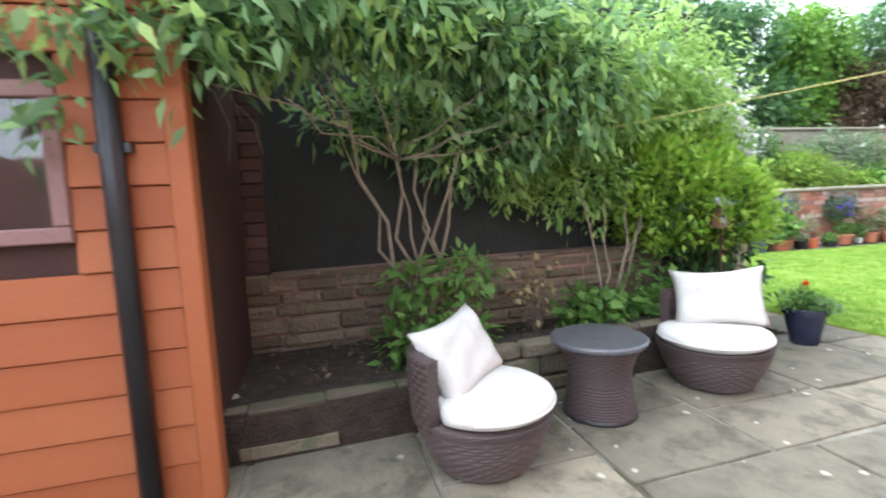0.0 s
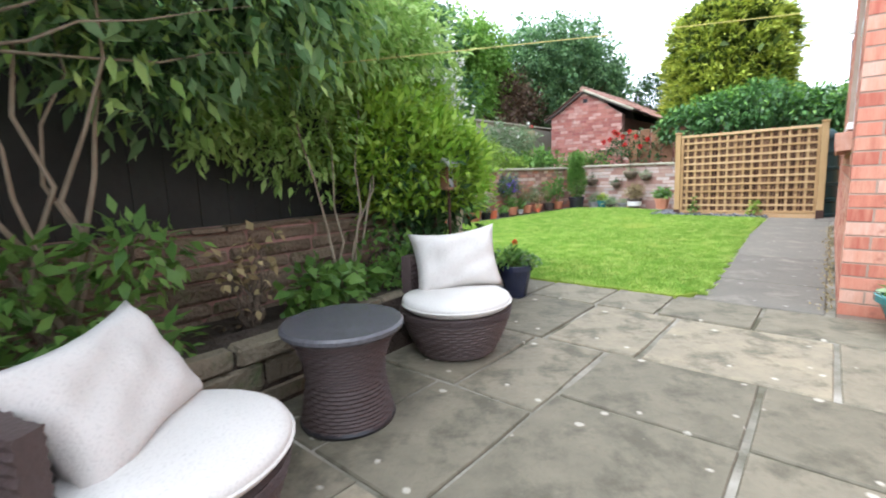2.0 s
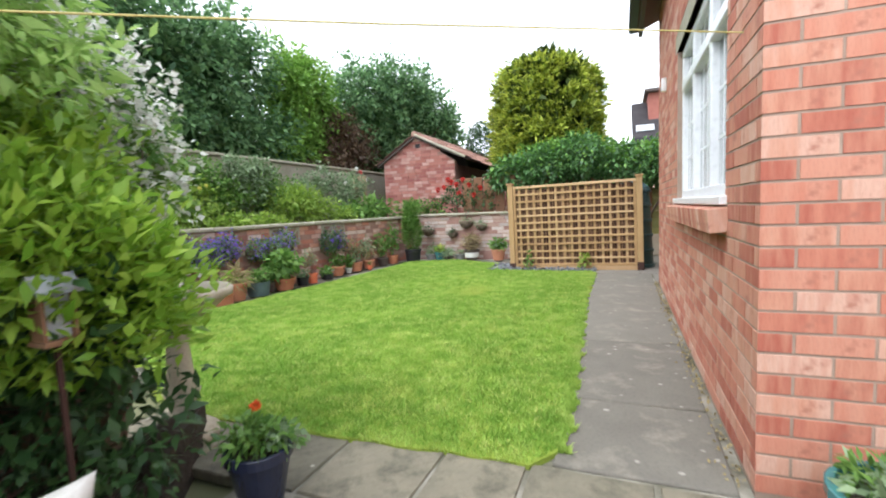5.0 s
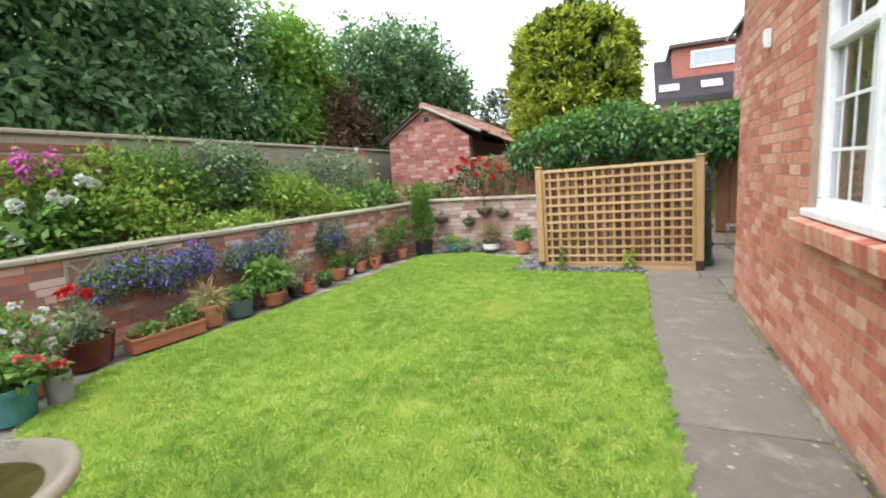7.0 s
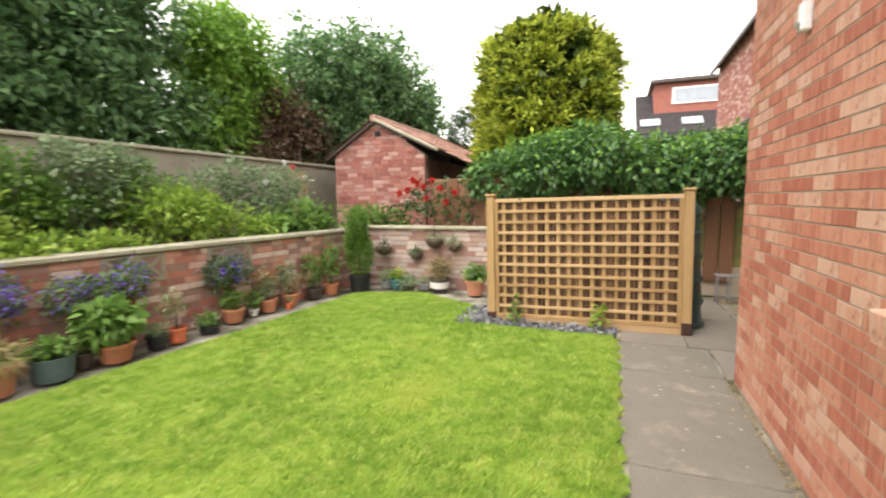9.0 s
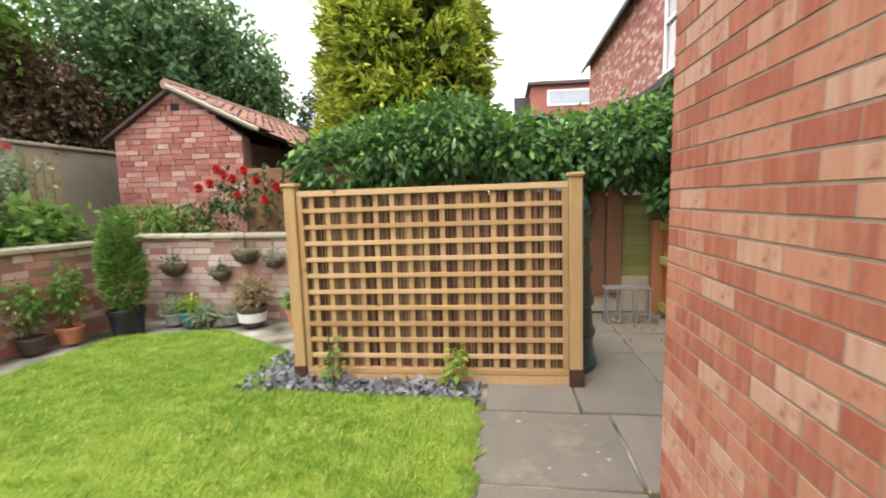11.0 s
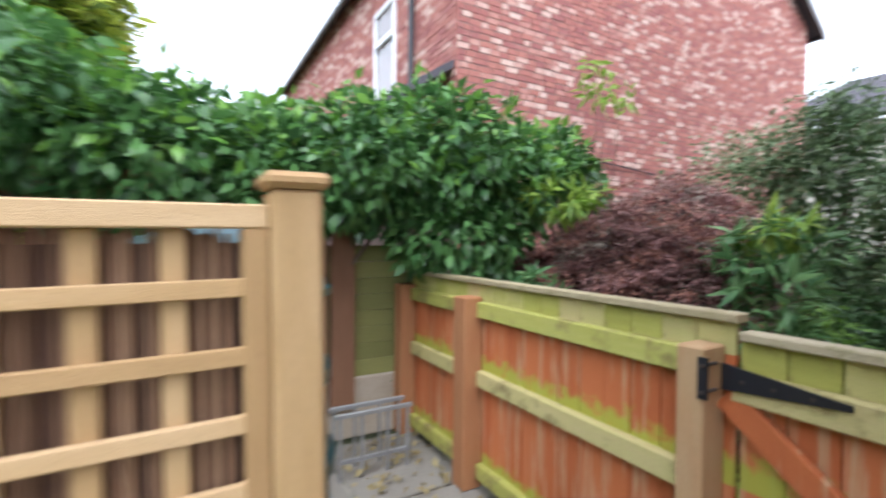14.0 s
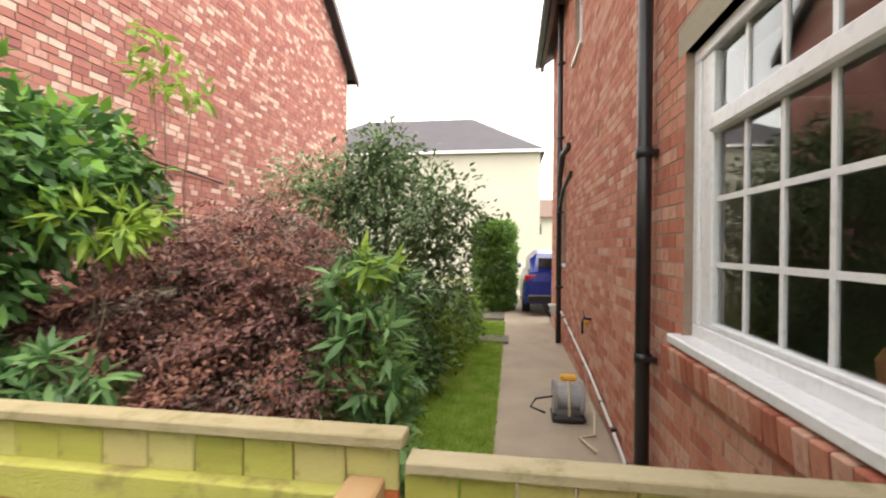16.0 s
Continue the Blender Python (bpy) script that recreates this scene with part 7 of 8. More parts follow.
border_plant("red_rose", "straggling rose bush with scarlet blooms behind the back wall", 12.05, 4.5, [(0, 0, .55, .3, .6, .3), (0, -.5, .35, .3, .4, .25), (0, .6, .3, .25, .4, .2)], 1300, 0.06, 0.032, M_LEAFD, 111,
             [(M_REDP, [(-.2, .1 + dy, .75 + dz) for dy, dz in ((0, 0), (.12, .06), (-.15, .1), (.3, -.05), (-.4, -.25), (-.3, -.02), (.45, -.1), (.2, .12), (-.05, -.2), (-.55, -.1))], 0.11)], z=0.86)
border_plant("leafy_border", "green foliage behind the back wall", 11.95, 5.4, [(0, 0, .2, .2, .5, .18), (0, .4, .25, .2, .4, .2)], 900, 0.07, 0.035, M_LEAF, 112, z=0.86)
border_plant("leafy_border", "bushy green roses against the rendered wall", 6.25, 7.05, [(0, 0, .6, .45, .2, .4), (.3, 0, .9, .35, .2, .3), (-.35, 0, .75, .35, .2, .35)], 2600, 0.06, 0.032, M_LEAFY, 113, [(M_WHITEP, [(.1, -.2, .9), (-.2, -.2, .7)], 0.05)])
border_plant("leafy_border", "tall yellow-green shrub against the rendered wall", 8.15, 7.0, [(0, 0, .7, .4, .22, .4), (.3, 0, 1.0, .35, .2, .25), (-.2, 0, 1.1, .3, .2, .2)], 2600, 0.06, 0.03, M_LEAFG, 114)
border_plant("leafy_border", "leggy grey-green climber against the rendered wall", 9.7, 6.95, [(0, 0, .75, .45, .2, .4), (.4, -.05, 1.0, .35, .2, .3), (-.3, 0, .6, .35, .2, .3)], 2000, 0.055, 0.028, M_LEAFG, 115, [(M_WHITEP, [(.2, -.15, 1.2), (.5, -.15, 1.1)], 0.06)])
slat_panel = tagged(empty("slatted_panel"), "weathered brown slatted timber panel against the boundary wall", "fence panel")
for k in range(5):
    part("slat", box(5.6, 6.75, 7.16, 7.185, 1.45 + .115 * k, 1.54 + .115 * k, 0.004), M_BROWNB, slat_panel)
for x in (5.65, 6.7):
    part("batten", box(x - .03, x + .03, 7.186, 7.21, 0.78, 2.05), M_BROWNB, slat_panel)
posts = tagged(empty("pale_fence"), "short weathered pale fence at the border corner", "fence")
for k in range(5):
    part("pale", box(11.3 + .11 * k, 11.39 + .11 * k, 6.9, 6.93, 0.8, 1.95), M_CAP, posts)
for k, y in enumerate((2.62, 1.72)):
    low_plant("climber", "young climbing plant at the foot of the trellis", 9.74, y, 0.0, [(0, 0, .12, .06, .08, .1), (.05, 0, .24, .05, .06, .08)], 70, 0.06, 0.035, M_LEAF if k == 0 else M_LEAFY, 120 + k, tops=2)

# washing line
line = tagged(empty("washing_line"), "thin yellow washing line strung across the garden", "washing line")
M_LINE = surface("yellow cord", [(0.5, 0.42, 0.12), (0.6, 0.52, 0.2)], 0.6, 6, 40, 0.05)
part("cord", tube([(1.45, 3.28, 1.31), (2.29, 2.47, 1.41), (3.1, 1.66, 1.51), (3.99, 0.76, 1.63)], 0.0022, 6), M_LINE, line)

# ---- passage behind the trellis ----
M_BIN = surface("dark green plastic", [(0.014, 0.045, 0.05), (0.028, 0.07, 0.075)], 0.35, 5, 40, 0.05, spec=0.5)
compost = tagged(empty("compost_bin", 10.36, 1.0, 0), "tiered dark green plastic compost bin behind the trellis", "compost bin")
for k in range(5):
    r, z = 0.345 - 0.013 * k, 0.245 * k
    part("tier", lathe([(r, z), (r * 1.03, z + 0.015), (r * 1.03, z + 0.05), (r * 0.97, z + 0.06), (r * 0.93, z + 0.225), (r * 0.90, z + 0.245), (0.0, z + 0.245)], 40), M_BIN, compost, smooth=False)
part("lid", lathe([(0.285, 1.225), (0.29, 1.25), (0.27, 1.30), (0.20, 1.37), (0.10, 1.405), (0.0, 1.41)], 40), M_BIN, compost, smooth=True)
part("lid_band", lathe([(0.28, 1.222), (0.30, 1.226), (0.30, 1.245), (0.28, 1.249)], 40), M_BIN, compost)
M_ALU = surface("dull aluminium", [(0.25, 0.25, 0.25), (0.36, 0.36, 0.36)], 0.5, 9, 60, 0.1, metal=0.5)
stand = tagged(empty("metal_stand", 11.58, 0.09, 0), "low dull metal stand against the back fence", "stand")
for x in (-0.10, 0.10):
    part("top_rail", box(x * .65 - 0.012, x * .65 + 0.012, -0.24, 0.24, 0.36, 0.385, 0.003), M_ALU, stand)
for y in (-0.21, -0.08, 0.08, 0.21):
    part("leg", tube([(-0.065, y, 0), (-0.065, y, 0.36)], 0.011, 8), M_ALU, stand)
    part("leg", tube([(0.065, y, 0), (0.065, y, 0.36)], 0.011, 8), M_ALU, stand)
part("low_rail", box(-0.075, -0.055, -0.22, 0.22, 0.10, 0.12), M_ALU, stand)
tray = tagged(empty("seed_tray", 10.10, -0.04, 0, -6), "black plastic tray crowded with leafy green seedlings", "seed tray")
bm = bmesh.new()
for b in ((-.24, .24, -.13, -.12, 0, .11), (-.24, .24, .12, .13, 0, .11), (-.24, -.23, -.12, .12, 0, .11), (.23, .24, -.12, .12, 0, .11), (-.23, .23, -.12, .12, 0, .07)):
    add_box(bm, *b)
part("tray", bm, M_BLACK, tray)
part("potting_soil", box(-.23, .23, -.12, .12, .07, .085), M_SOIL, tray)
foliage("foliage", tray, [(-.12, 0, .25, .17, .15, .16), (.12, 0, .22, .17, .15, .14), (0, 0, .32, .15, .13, .1)], 900, .055, .022, M_LEAF, 131, .2)
branches(tray, "branchwork", (0, 0, .08), [(-.15, 0, .3), (.15, 0, .28), (0, .05, .33), (-.05, -.08, .3), (.08, -.06, .26)], .005, M_LEAF, 132, .05, 5, 3)
lr = np.random.default_rng(14)
lp = np.c_[lr.uniform(10.7, 11.9, 260), lr.uniform(-0.34, 0.3, 260) ** 1, np.full(260, 0.008)]
lp = lp[lr.uniform(0, 1, 260) < np.clip((lp[:, 0] - 10.5) / 1.2, 0, 1)]
v, f = leaf_geometry(lr, lp, np.tile((0, 0, 0.05), (len(lp), 1)), 0.055, 0.035, 0.0, 1.3)
tagged(numpy_mesh("leaf_litter", v, f, M_STRAW), "dry brown leaves scattered on the passage slabs", "leaf litter", kind="stuff")

# ---- shrubs beside the side path ----
M_ACER = leaf_mat("dusky acer leaf", (0.11, 0.052, 0.052), (0.31, 0.155, 0.135), 0.55, 0.35)
M_ACER2 = leaf_mat("grey pink acer leaf", (0.19, 0.105, 0.10), (0.37, 0.22, 0.19), 0.55, 0.35)
M_ACERR = leaf_mat("rusty acer leaf", (0.18, 0.075, 0.058), (0.40, 0.195, 0.14), 0.55, 0.4)
M_ACERG = leaf_mat("greenish grey acer leaf", (0.13, 0.105, 0.085), (0.32, 0.275, 0.22), 0.55, 0.35)
# Darkened copy of the acer leaf, with the dome's inner shade in its colour
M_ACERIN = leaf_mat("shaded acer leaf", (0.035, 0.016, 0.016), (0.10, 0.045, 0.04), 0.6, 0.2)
acer = tagged(empty("acer", 11.2, -1.80, 0), "spreading dusky purple-red cut-leaf maple", "shrub")
branches(acer, "branchwork", (0, 0, 0), [(-.5, .1, 1.2), (.5, .0, 1.3), (0, .3, 1.4), (.2, -.4, 1.5), (-.3, -.3, 1.4), (0, 0, 1.7)], 0.03, M_BARK, 141, 0.08)
ADOME = [(-.40, .30, .95, .48, .45, .34), (.3, .35, 1.0, .5, .45, .36), (0, .1, 1.35, .55, .5, .34), (-.1, -.3, 1.62, .42, .42, .28), (.45, -.2, 1.45, .42, .42, .32), (-.5, -.1, 1.25, .4, .45, .3), (.1, .5, .7, .7, .35, .28), (.75, .2, 1.1, .4, .4, .3), (1.05, .35, 1.0, .42, .38, .32), (1.35, .1, 1.25, .4, .4, .3), (.8, .5, .68, .5, .3, .25)]


def layered_sprays(name, n, per, material, seed, lift):
    """Flat, drooping fans of finely cut leaves, set one over another round the dome."""
    rng = np.random.default_rng(seed)
    at, out = cloud(rng, ADOME, n, 1.0, 0.2)
    at[:, 2] += lift
    far = unit(out * (1, 1, 0) + rng.normal(0, 0.35, (n, 3)) * (1, 1, 0))
    across = np.stack([-far[:, 1], far[:, 0], np.zeros(n)], 1)
    L = rng.uniform(0.18, 0.42, n)
    t, w = rng.uniform(0, 1, (n, per)), rng.normal(0, 0.33, (n, per))
    p = at[:, None] + far[:, None] * (L[:, None] * (t - 0.45))[..., None] + across[:, None] * (L[:, None] * w * (0.35 + 0.65 * (1 - abs(2 * t - 1))))[..., None]
    p[..., 2] += rng.normal(0, 0.009, (n, per)) - 0.34 * L[:, None] * t ** 2
    v, f = leaf_geometry(rng, p.reshape(-1, 3), np.repeat(far, per, 0), 0.034, 0.015, 0.22, 0.7)
    return numpy_mesh(name, v, f, material, acer, kind="stuff")


layered_sprays("leaves", 460, 75, M_ACER, 142, 0.0)
layered_sprays("pale_leaves", 170, 70, M_ACER2, 143, 0.03)
layered_sprays("rusty_leaves", 190, 75, M_ACERR, 145, 0.04)
layered_sprays("greenish_leaves", 110, 70, M_ACERG, 146, 0.0)
# dark leaves between the sprays paint in the shade of the dome
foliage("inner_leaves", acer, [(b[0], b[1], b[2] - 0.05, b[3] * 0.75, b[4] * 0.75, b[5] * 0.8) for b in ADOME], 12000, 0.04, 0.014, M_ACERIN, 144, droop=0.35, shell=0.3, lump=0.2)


M_PALM = leaf_mat("fingered leaf", (0.05, 0.14, 0.05), (0.22, 0.38, 0.14), 0.45, 0.35)
M_SMALL = leaf_mat("small tree leaf", (0.045, 0.09, 0.04), (0.19, 0.28, 0.12), 0.5, 0.3)


def palm_shrub(label, x, y, z, blobs, n, seed, mat, length=0.13, width=0.032):
    p = tagged(empty("palmate_shrub", x, y, z), label, "shrub", "palmate shrubs")
    branches(p, "branchwork", (0, 0, 0), [(b[0], b[1], b[2]) for b in blobs for _ in (0, 1)], 0.012, M_BARK, seed, 0.06, 5, 4)
    rng = np.random.default_rng(seed)
    at, out = cloud(rng, blobs, n, 1.0, 0.2)
    at, out = np.repeat(at, 7, 0), np.repeat(out, 7, 0)
    v, f = leaf_geometry(rng, at, out * 0.6 + (0, 0, 0.1), length, width, 0.25, 0.75)
    numpy_mesh("leaves", v, f, mat, p, kind="stuff")
    return p


palm_shrub("bright green shrub with fingered leaves beside the maple", 11.2, -0.95, 0, [(.02, .05, 1.08, .22, .16, .10), (.3, .05, .92, .26, .16, .16), (.45, .05, 1.1, .16, .14, .1)], 74, 151, M_PALM)
palm_shrub("yellow-green fingered leaves above the maple", 11.35, -1.22, 0, [(0, .05, 1.68, .26, .2, .10)], 24, 152, M_LEAFY)
palm_shrub("fingered green shrub at the edge of the verge", 10.22, -1.62, 0, [(0, .0, .95, .22, .25, .35), (-.05, .1, .55, .24, .25, .25), (.05, -.1, 1.3, .24, .25, .2)], 150, 153, M_PALM)
palm_shrub("yellow-green young growth above the verge shrub", 10.28, -1.75, 0, [(0, 0, 1.45, .2, .2, .10)], 16, 154, M_LEAFY)
sm = tagged(empty("small_tree", 11.05, -4.9, 0), "loose small tree with pale-flecked leaves beside the verge", "tree")
part("trunk", tube([(0, 0, -.1), (.05, 0, 1.0), (-.05, .1, 2.0)], (.06, .05, .02), 8), M_BARK, sm)
branches(sm, "branchwork", (0, 0, .8), [(-.8, .2, 2.2), (.7, .1, 2.3), (0, .3, 2.6), (-.5, -.4, 2.0), (.3, -.3, 2.4)], 0.025, M_BARK, 161, .07)
foliage("crown", sm, [(-.6, .1, 1.9, .65, .6, .6), (.4, .1, 2.1, .7, .6, .55), (0, 0, 2.5, .6, .6, .35), (-.7, 0, 1.2, .5, .5, .5), (.1, .2, 1.3, .6, .5, .5), (.0, 0, 2.8, .4, .4, .25), (.7, .2, 1.2, .6, .5, .5), (0, .3, .7, .7, .5, .5)], 11500, .085, .04, M_SMALL, 162, .3, lump=.35, clump=5)
foliage("pale_leaves", sm, [(-.5, .15, 2.0, .6, .6, .5), (.4, .15, 2.2, .6, .6, .5), (.9, .2, 2.4, .8, .5, .3)], 3600, .07, .03, M_LEAFG, 163, .3, lump=.35, clump=4)
for k, (x, y, z, r, h, mat) in enumerate(((10.75, -3.2, .4, .45, .45, M_LEAF), (10.7, -4.2, .45, .45, .5, M_LEAFD), (10.6, -5.4, .4, .45, .45, M_LEAFY), (10.55, -6.6, .4, .5, .5, M_LEAF), (10.5, -7.8, .4, .45, .45, M_LEAFY), (11.6, -3.0, .6, .6, .6, M_LEAFD), (12.3, -2.4, .7, .7, .7, M_LEAFD), (12.6, -1.0, .7, .6, .7, M_LEAFD), (11.6, -6.5, .7, .8, .9, M_LEAFD), (12.2, -8.2, .8, .9, 1.0, M_LEAF))):
    sb = tagged(empty("border_shrub", x, y, 0), "mixed green shrub in the border beside the side path", "shrub", "side border shrubs")
    branches(sb, "branchwork", (0, 0, 0), [(.2, .1, h), (-.2, .1, h), (0, -.2, h * 1.1)], .012, M_BARK, 170 + k)
    foliage("leaves", sb, [(0, 0, z, r, r * 1.1, h), (-.1, .2, z * .7, r * .8, r, h * .7)], 3200, .085, .036, mat, 170 + k, .3, lump=.25, clump=4)
sap = tagged(empty("sapling", 11.42, -1.66, 0), "slender bright green sapling against the neighbour's wall", "sapling")
branches(sap, "branchwork", (0, 0, 0), [(0, 0, 2.5), (-.22, .05, 2.4), (.08, 0, 2.7)], .008, M_BARK, 181, .03)
foliage("leaves", sap, [(0, 0, 2.5, .16, .14, .12), (.08, 0, 2.72, .12, .1, .08), (-.22, .05, 2.38, .12, .1, .06)], 110, .10, .03, M_LEAFY, 182, .3)
sq = tagged(empty("clipped_hedge", 9.88, -11.0, 0), "neatly clipped square green hedge at the street end", "hedge")
foliage("leaves", sq, [(x, y, z, .3, .3, .3) for x in (-.22, .1, .35) for y in (-.3, .2) for z in (.3, .7, 1.1, 1.5, 1.95)], 30000, .075, .04, M_LEAF, 191, .2, lump=.05, shell=1.0)
branches(sq, "branchwork", (0, 0, 0), [(0, 0, 1.6), (.3, .1, 1.6), (-.2, 0, 1.5)], .02, M_BARK, 192)

# ---- things on the side path ----
M_REELG = surface("grey plastic", [(0.28, 0.29, 0.30), (0.38, 0.39, 0.40)], 0.45, 6, 40, 0.05)
M_YEL = surface("orange yellow plastic", [(0.75, 0.36, 0.03), (0.82, 0.45, 0.05)], 0.4, 6, 40, 0.05)
M_HOSE = surface("cream hose", [(0.55, 0.48, 0.33), (0.66, 0.60, 0.45)], 0.55, 9, 40, 0.05)
reel = tagged(empty("hose_reel", 8.99, -3.72, 0), "grey plastic hose reel with an orange handle", "hose reel")
for x in (-.12, .12):
    bm = lathe([(0.0, -.015), (.15, -.015), (.16, 0), (.15, .015), (0, .015)], 26)
    bmesh.ops.rotate(bm, verts=bm.verts, cent=(0, 0, 0), matrix=Matrix.Rotation(radians(90), 3, "Y"))
    bmesh.ops.translate(bm, verts=bm.verts, vec=(x, 0, .20))
    part("side_disc", bm, M_REELG, reel)
bm = lathe([(0.0, -.11), (.11, -.11), (.115, 0), (.11, .11), (0, .11)], 22)
bmesh.ops.rotate(bm, verts=bm.verts, cent=(0, 0, 0), matrix=Matrix.Rotation(radians(90), 3, "Y"))
bmesh.ops.translate(bm, verts=bm.verts, vec=(0, 0, .20))
part("hose_coil", bm, M_REELG, reel)
part("base", box(-.15, .15, -.13, .13, 0, .05, .015), M_BLACK, reel)
part("handle", box(-.07, .07, -.035, .035, .35, .40, .012), M_YEL, reel)
part("strap", tube([(0, .12, .06), (0, .125, .2), (0, .05, .36)], .012, 8), M_HOSE, reel)
hose = tagged(empty("garden_hose"), "cream hose trailing from the reel along the wall", "hose")
part("hose", tube([(8.85, -3.75, .25), (8.78, -3.55, .12), (8.82, -3.3, .02), (8.95, -3.25, .015), (8.86, -3.0, .015)], .011, 8), M_HOSE, hose, smooth=True)
part("hose_end", tube([(9.1, -3.72, .2), (9.28, -3.7, .17), (9.33, -3.68, .1), (9.2, -3.6, .08)], .01, 8), M_BLACK, hose, smooth=True)
cable = tagged(empty("wall_cable"), "white plastic-clad pipe running down along the brick wall", "pipe")
part("cable", tube([(8.72, -7.2, .56), (8.72, -5.6, .42), (8.72, -4.2, .30), (8.72, -3.2, .16), (8.72, -2.5, .04)], .014, 8), M_WHITEPOT, cable)
for k in range(10):
    t = k / 9
    part("clip", box(8.70, 8.74, -7.0 + 4.4 * t - .02, -7.0 + 4.4 * t + .02, .545 - .45 * t, .575 - .45 * t), M_BLACK, cable)
tap = tagged(empty("wall_tap", 8.68, -4.35, .82), "outdoor tap with an orange hose fitting on the brick wall", "tap")
part("spout", tube([(0, 0, 0), (.08, 0, .01), (.10, .05, -.02), (.10, .06, -.14)], .014, 8), M_BLACK, tap)
part("fitting", tube([(.04, -.06, -.01), (.04, -.11, -.07)], .026, 8), M_YEL, tap)
part("lever", tube([(.07, -.02, .02), (.07, -.10, .08)], .008, 6), M_BLACK, tap)
boxw = tagged(empty("meter_box", 8.68, -7.5, 0), "white plastic meter box on the side wall", "meter box")
part("case", box(0, .16, -.12, .12, .42, .55, .01), M_WHITEPOT, boxw)
part("lid", box(-.0, .19, -.14, .14, .55, .58, .005), M_WHITEPOT, boxw)
vent = tagged(empty("wall_vent", 8.68, -4.06, 2.66), "small clay air vent in the brick wall", "vent")
part("plate", box(0, .012, -.05, .05, 0, .16, .004), M_TERRA, vent)
for k in range(4):
    part("slot", box(.012, .014, -.04, .04, .02 + .033 * k, .035 + .033 * k), M_BLACK, vent)
sensor = tagged(empty("wall_light", 7.62, 0.70, 2.22), "small white security sensor on the brick wall", "sensor")
part("body", box(-.03, .03, 0, .05, 0, .14, .008), M_UPVC, sensor)
part("eye", tube([(0, .05, .03), (0, .062, .03)], .018, 10), M_GREYPOT, sensor)
soilp = tagged(empty("waste_pipe"), "black waste pipes leaving the wall beside the downpipe", "pipe")
part("branch", tube([(8.70, -6.2, 3.05), (8.76, -6.55, 2.98), (8.76, -6.9, 2.7)], .045, 10), M_BLACK, soilp)
part("branch", tube([(8.70, -6.0, 2.62), (8.75, -6.5, 2.45), (8.76, -6.9, 2.2)], .03, 10), M_BLACK, soilp)

# ---- parked car ----
M_CAR = surface("deep blue car paint", [(0.010, 0.025, 0.20), (0.015, 0.035, 0.26)], 0.18, 2, 20, 0.0, spec=0.7)
M_TYRE = surface("tyre rubber", [(0.012, 0.012, 0.012), (0.03, 0.03, 0.03)], 0.9, 8, 60, 0.2)
M_LAMP = surface("red lamp plastic", [(0.35, 0.01, 0.012), (0.5, 0.02, 0.02)], 0.2, 5, 30, 0, spec=0.6)
M_CARGLASS = surface("tinted car glass", [(0.02, 0.025, 0.03), (0.04, 0.045, 0.05)], 0.05, 3, 30, 0, spec=0.8)
car = tagged(empty("parked_car", 8.35, -12.0, 0), "blue hatchback car parked at the end of the side path", "car")


def car_shell(rows_):
    """A body skin from cross-sections: rows of (y, half width, low z, high z, tuck)."""
    bm = bmesh.new()
    rings = []
    for y, w, lo, hi, tuck in rows_:
        rings.append([bm.verts.new(p) for p in ((-w, y, lo), (-w * 1.02, y, lo + (hi - lo) * .35), (-w, y, lo + (hi - lo) * .7), (-w * tuck, y, hi), (w * tuck, y, hi), (w, y, lo + (hi - lo) * .7), (w * 1.02, y, lo + (hi - lo) * .35), (w, y, lo))])
    for a, b in zip(rings, rings[1:]):
        for k in range(8):
            bm.faces.new((a[k], a[(k + 1) % 8], b[(k + 1) % 8], b[k]))
    bm.faces.new(rings[0][::-1])
    bm.faces.new(rings[-1])
    bmesh.ops.recalc_face_normals(bm, faces=bm.faces)
    return bm


part("body", car_shell([(2.02, .72, .36, .78, .95), (1.95, .84, .26, .98, .92), (1.5, .88, .22, 1.02, .9), (0, .90, .2, .98, .92), (-1.2, .89, .2, .95, .92), (-1.9, .82, .26, .80, .9), (-2.05, .66, .34, .62, .9)]), M_CAR, car, smooth=False)
part("cabin", car_shell([(1.92, .74, .95, 1.0, .9), (1.55, .74, .96, 1.42, .78), (.6, .76, .96, 1.50, .78), (-.3, .76, .95, 1.44, .76), (-1.05, .74, .92, .97, .8)]), M_CAR, car)
bm = bmesh.new()
add_box(bm, -.56, .56, 0, .02, 0, .34, .004, pose(0, 1.80, 1.03, -48 + 90 - 72))
part("rear_window", bm, M_CARGLASS, car)
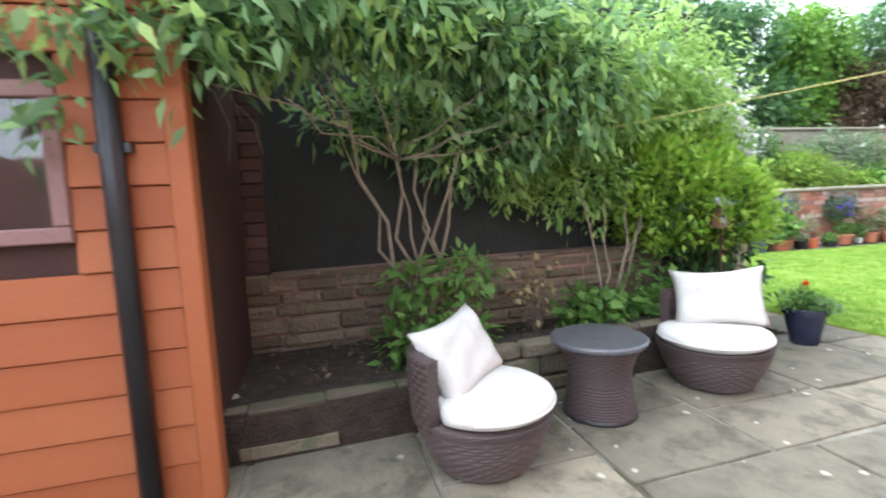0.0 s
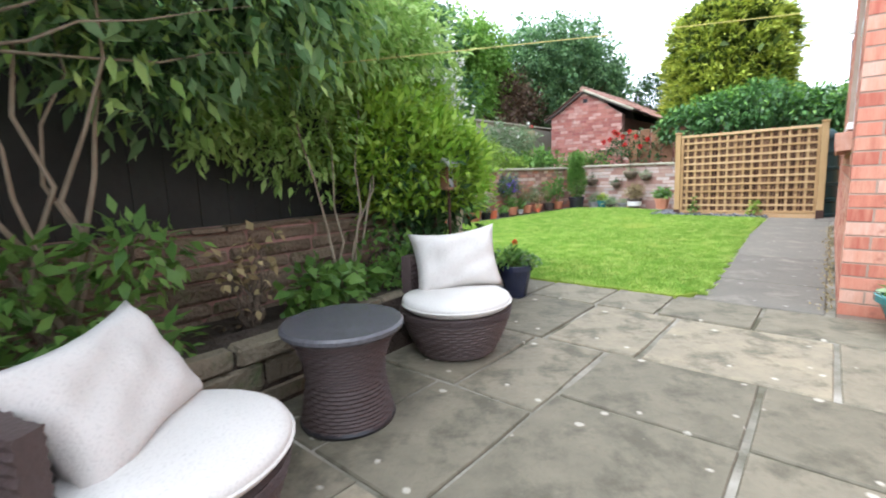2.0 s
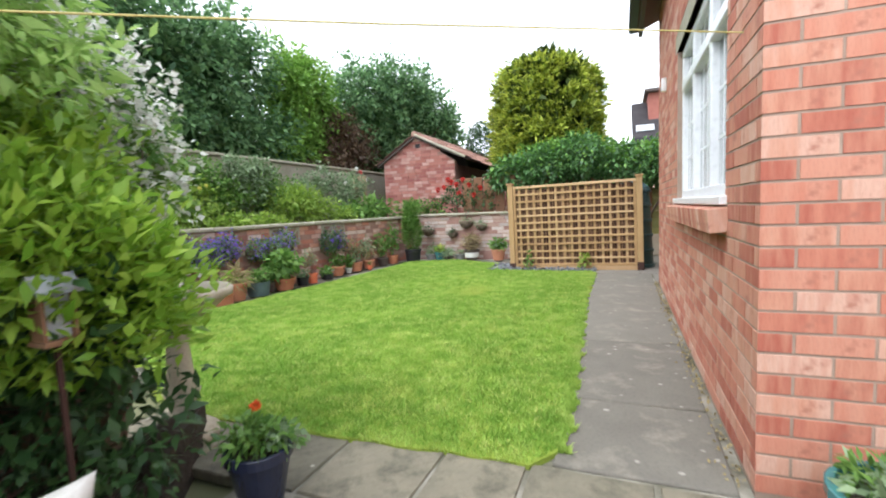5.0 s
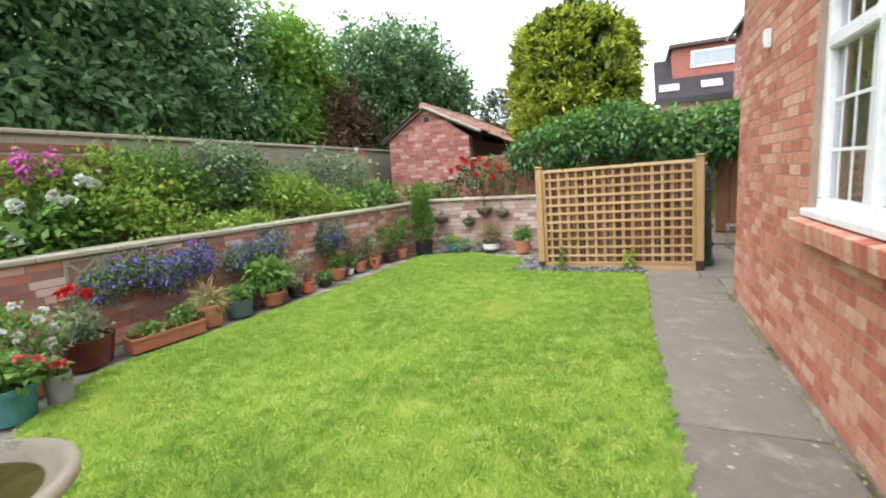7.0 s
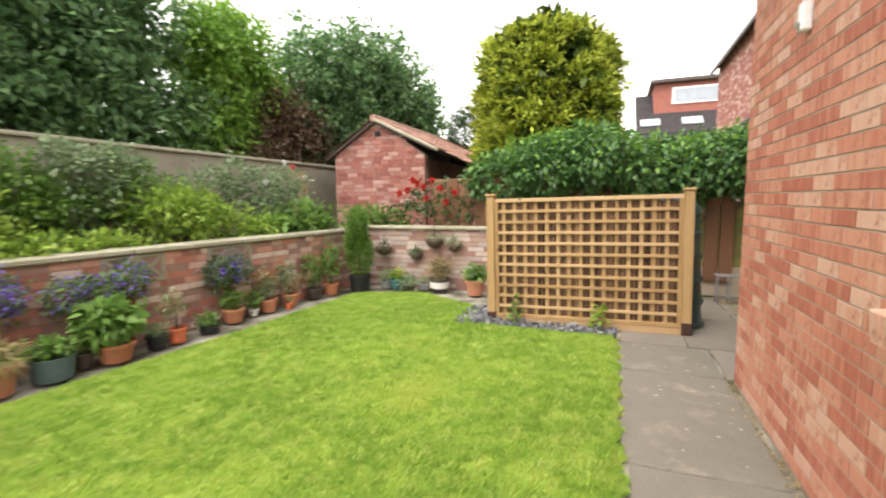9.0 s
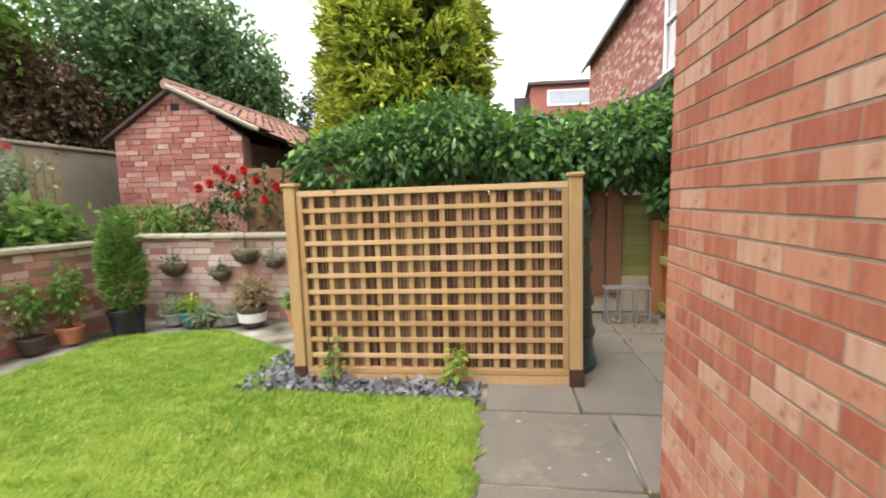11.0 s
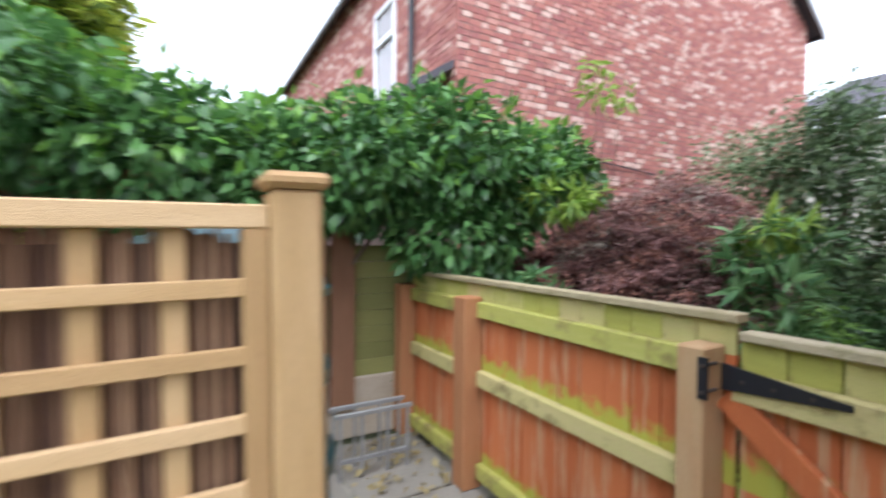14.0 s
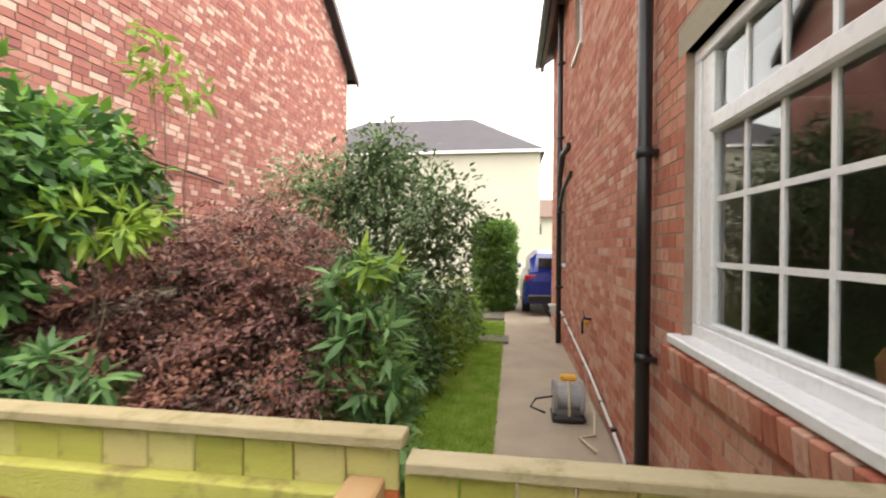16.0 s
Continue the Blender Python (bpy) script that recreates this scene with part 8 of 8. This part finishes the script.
for s in (-1, 1):
    part("tail_lamp", box(s * .74 - .13, s * .74 + .13, 1.86, 1.985, .80, .93, .015), M_LAMP, car)
    part("side_window", box(s * .735 - .006, s * .735 + .012, -.5, 1.3, 1.05, 1.32, .004), M_CARGLASS, car)
    part("door_mirror", box(s * .98 - .08, s * .98 + .08, -.72, -.60, .98, 1.10, .02), M_CAR, car)
    for y in (1.28, -1.30):
        wh = part("wheel", tube([(s * .72, y, .31), (s * .90, y, .31)], .31, 22), M_TYRE, car)
        part("rim", tube([(s * .88, y, .31), (s * .915, y, .31)], .2, 18), M_ALU, wh)
part("number_plate", box(-.26, .26, 1.99, 2.03, .52, .63), M_YEL, car)
part("bumper", box(-.80, .80, 1.9, 2.05, .30, .48, .03), M_BLACK, car)

# ---- kitchen things behind the window ----
sill_pot = tagged(empty("kitchen_pot", 8.25, -.55, 1.05), "brown clay pot on the inside window ledge", "pot", "ledge pots")
part("vessel", lathe([(.06, 0), (.10, .05), (.11, .16), (.09, .2), (0, .2)], 20), M_TERRA, sill_pot)
copy_thing(sill_pot, pose(8.22, -1.05, 1.05))
ledge = tagged(obj("inner_ledge", box(7.9, 8.37, -2.6, 0.35, 0.95, 1.05, .005), M_DARKWOOD), "dark worktop under the kitchen window", "worktop", kind="structure")

# ---- grit and fallen bits along the foot of the house ----
gr = np.random.default_rng(23)
gp = np.c_[gr.uniform(4.0, 8.7, 420), 0.715 + np.abs(gr.normal(0, 0.035, 420)), np.full(420, 0.006)]
v, f = leaf_geometry(gr, gp, np.tile((0, 0, 0.03), (420, 1)), 0.022, 0.014, 0.0, 1.2)
tagged(numpy_mesh("path_litter", v, f, M_STRAW), "dry bits and grit along the foot of the house wall", "leaf litter", kind="stuff")
cover = tagged(empty("inspection_cover", 9.80, -7.12, 0), "flat grey slab set in the grass verge", "slab")
part("slab", box(-0.25, 0.25, -0.27, 0.27, 0.0, 0.035, 0.006), M_PATH, cover)
chip = tagged(obj("stone_chip", box(-0.055, 0.055, -0.03, 0.03, 0.0, 0.022, 0.008, pose(0, 0, 0, 0, 6, 0)), M_COPING), "flat pale stone lying on the dark soil", "stone")
chip.matrix_basis = pose(-0.01, 2.36, 0.186, 0, 0, 18)
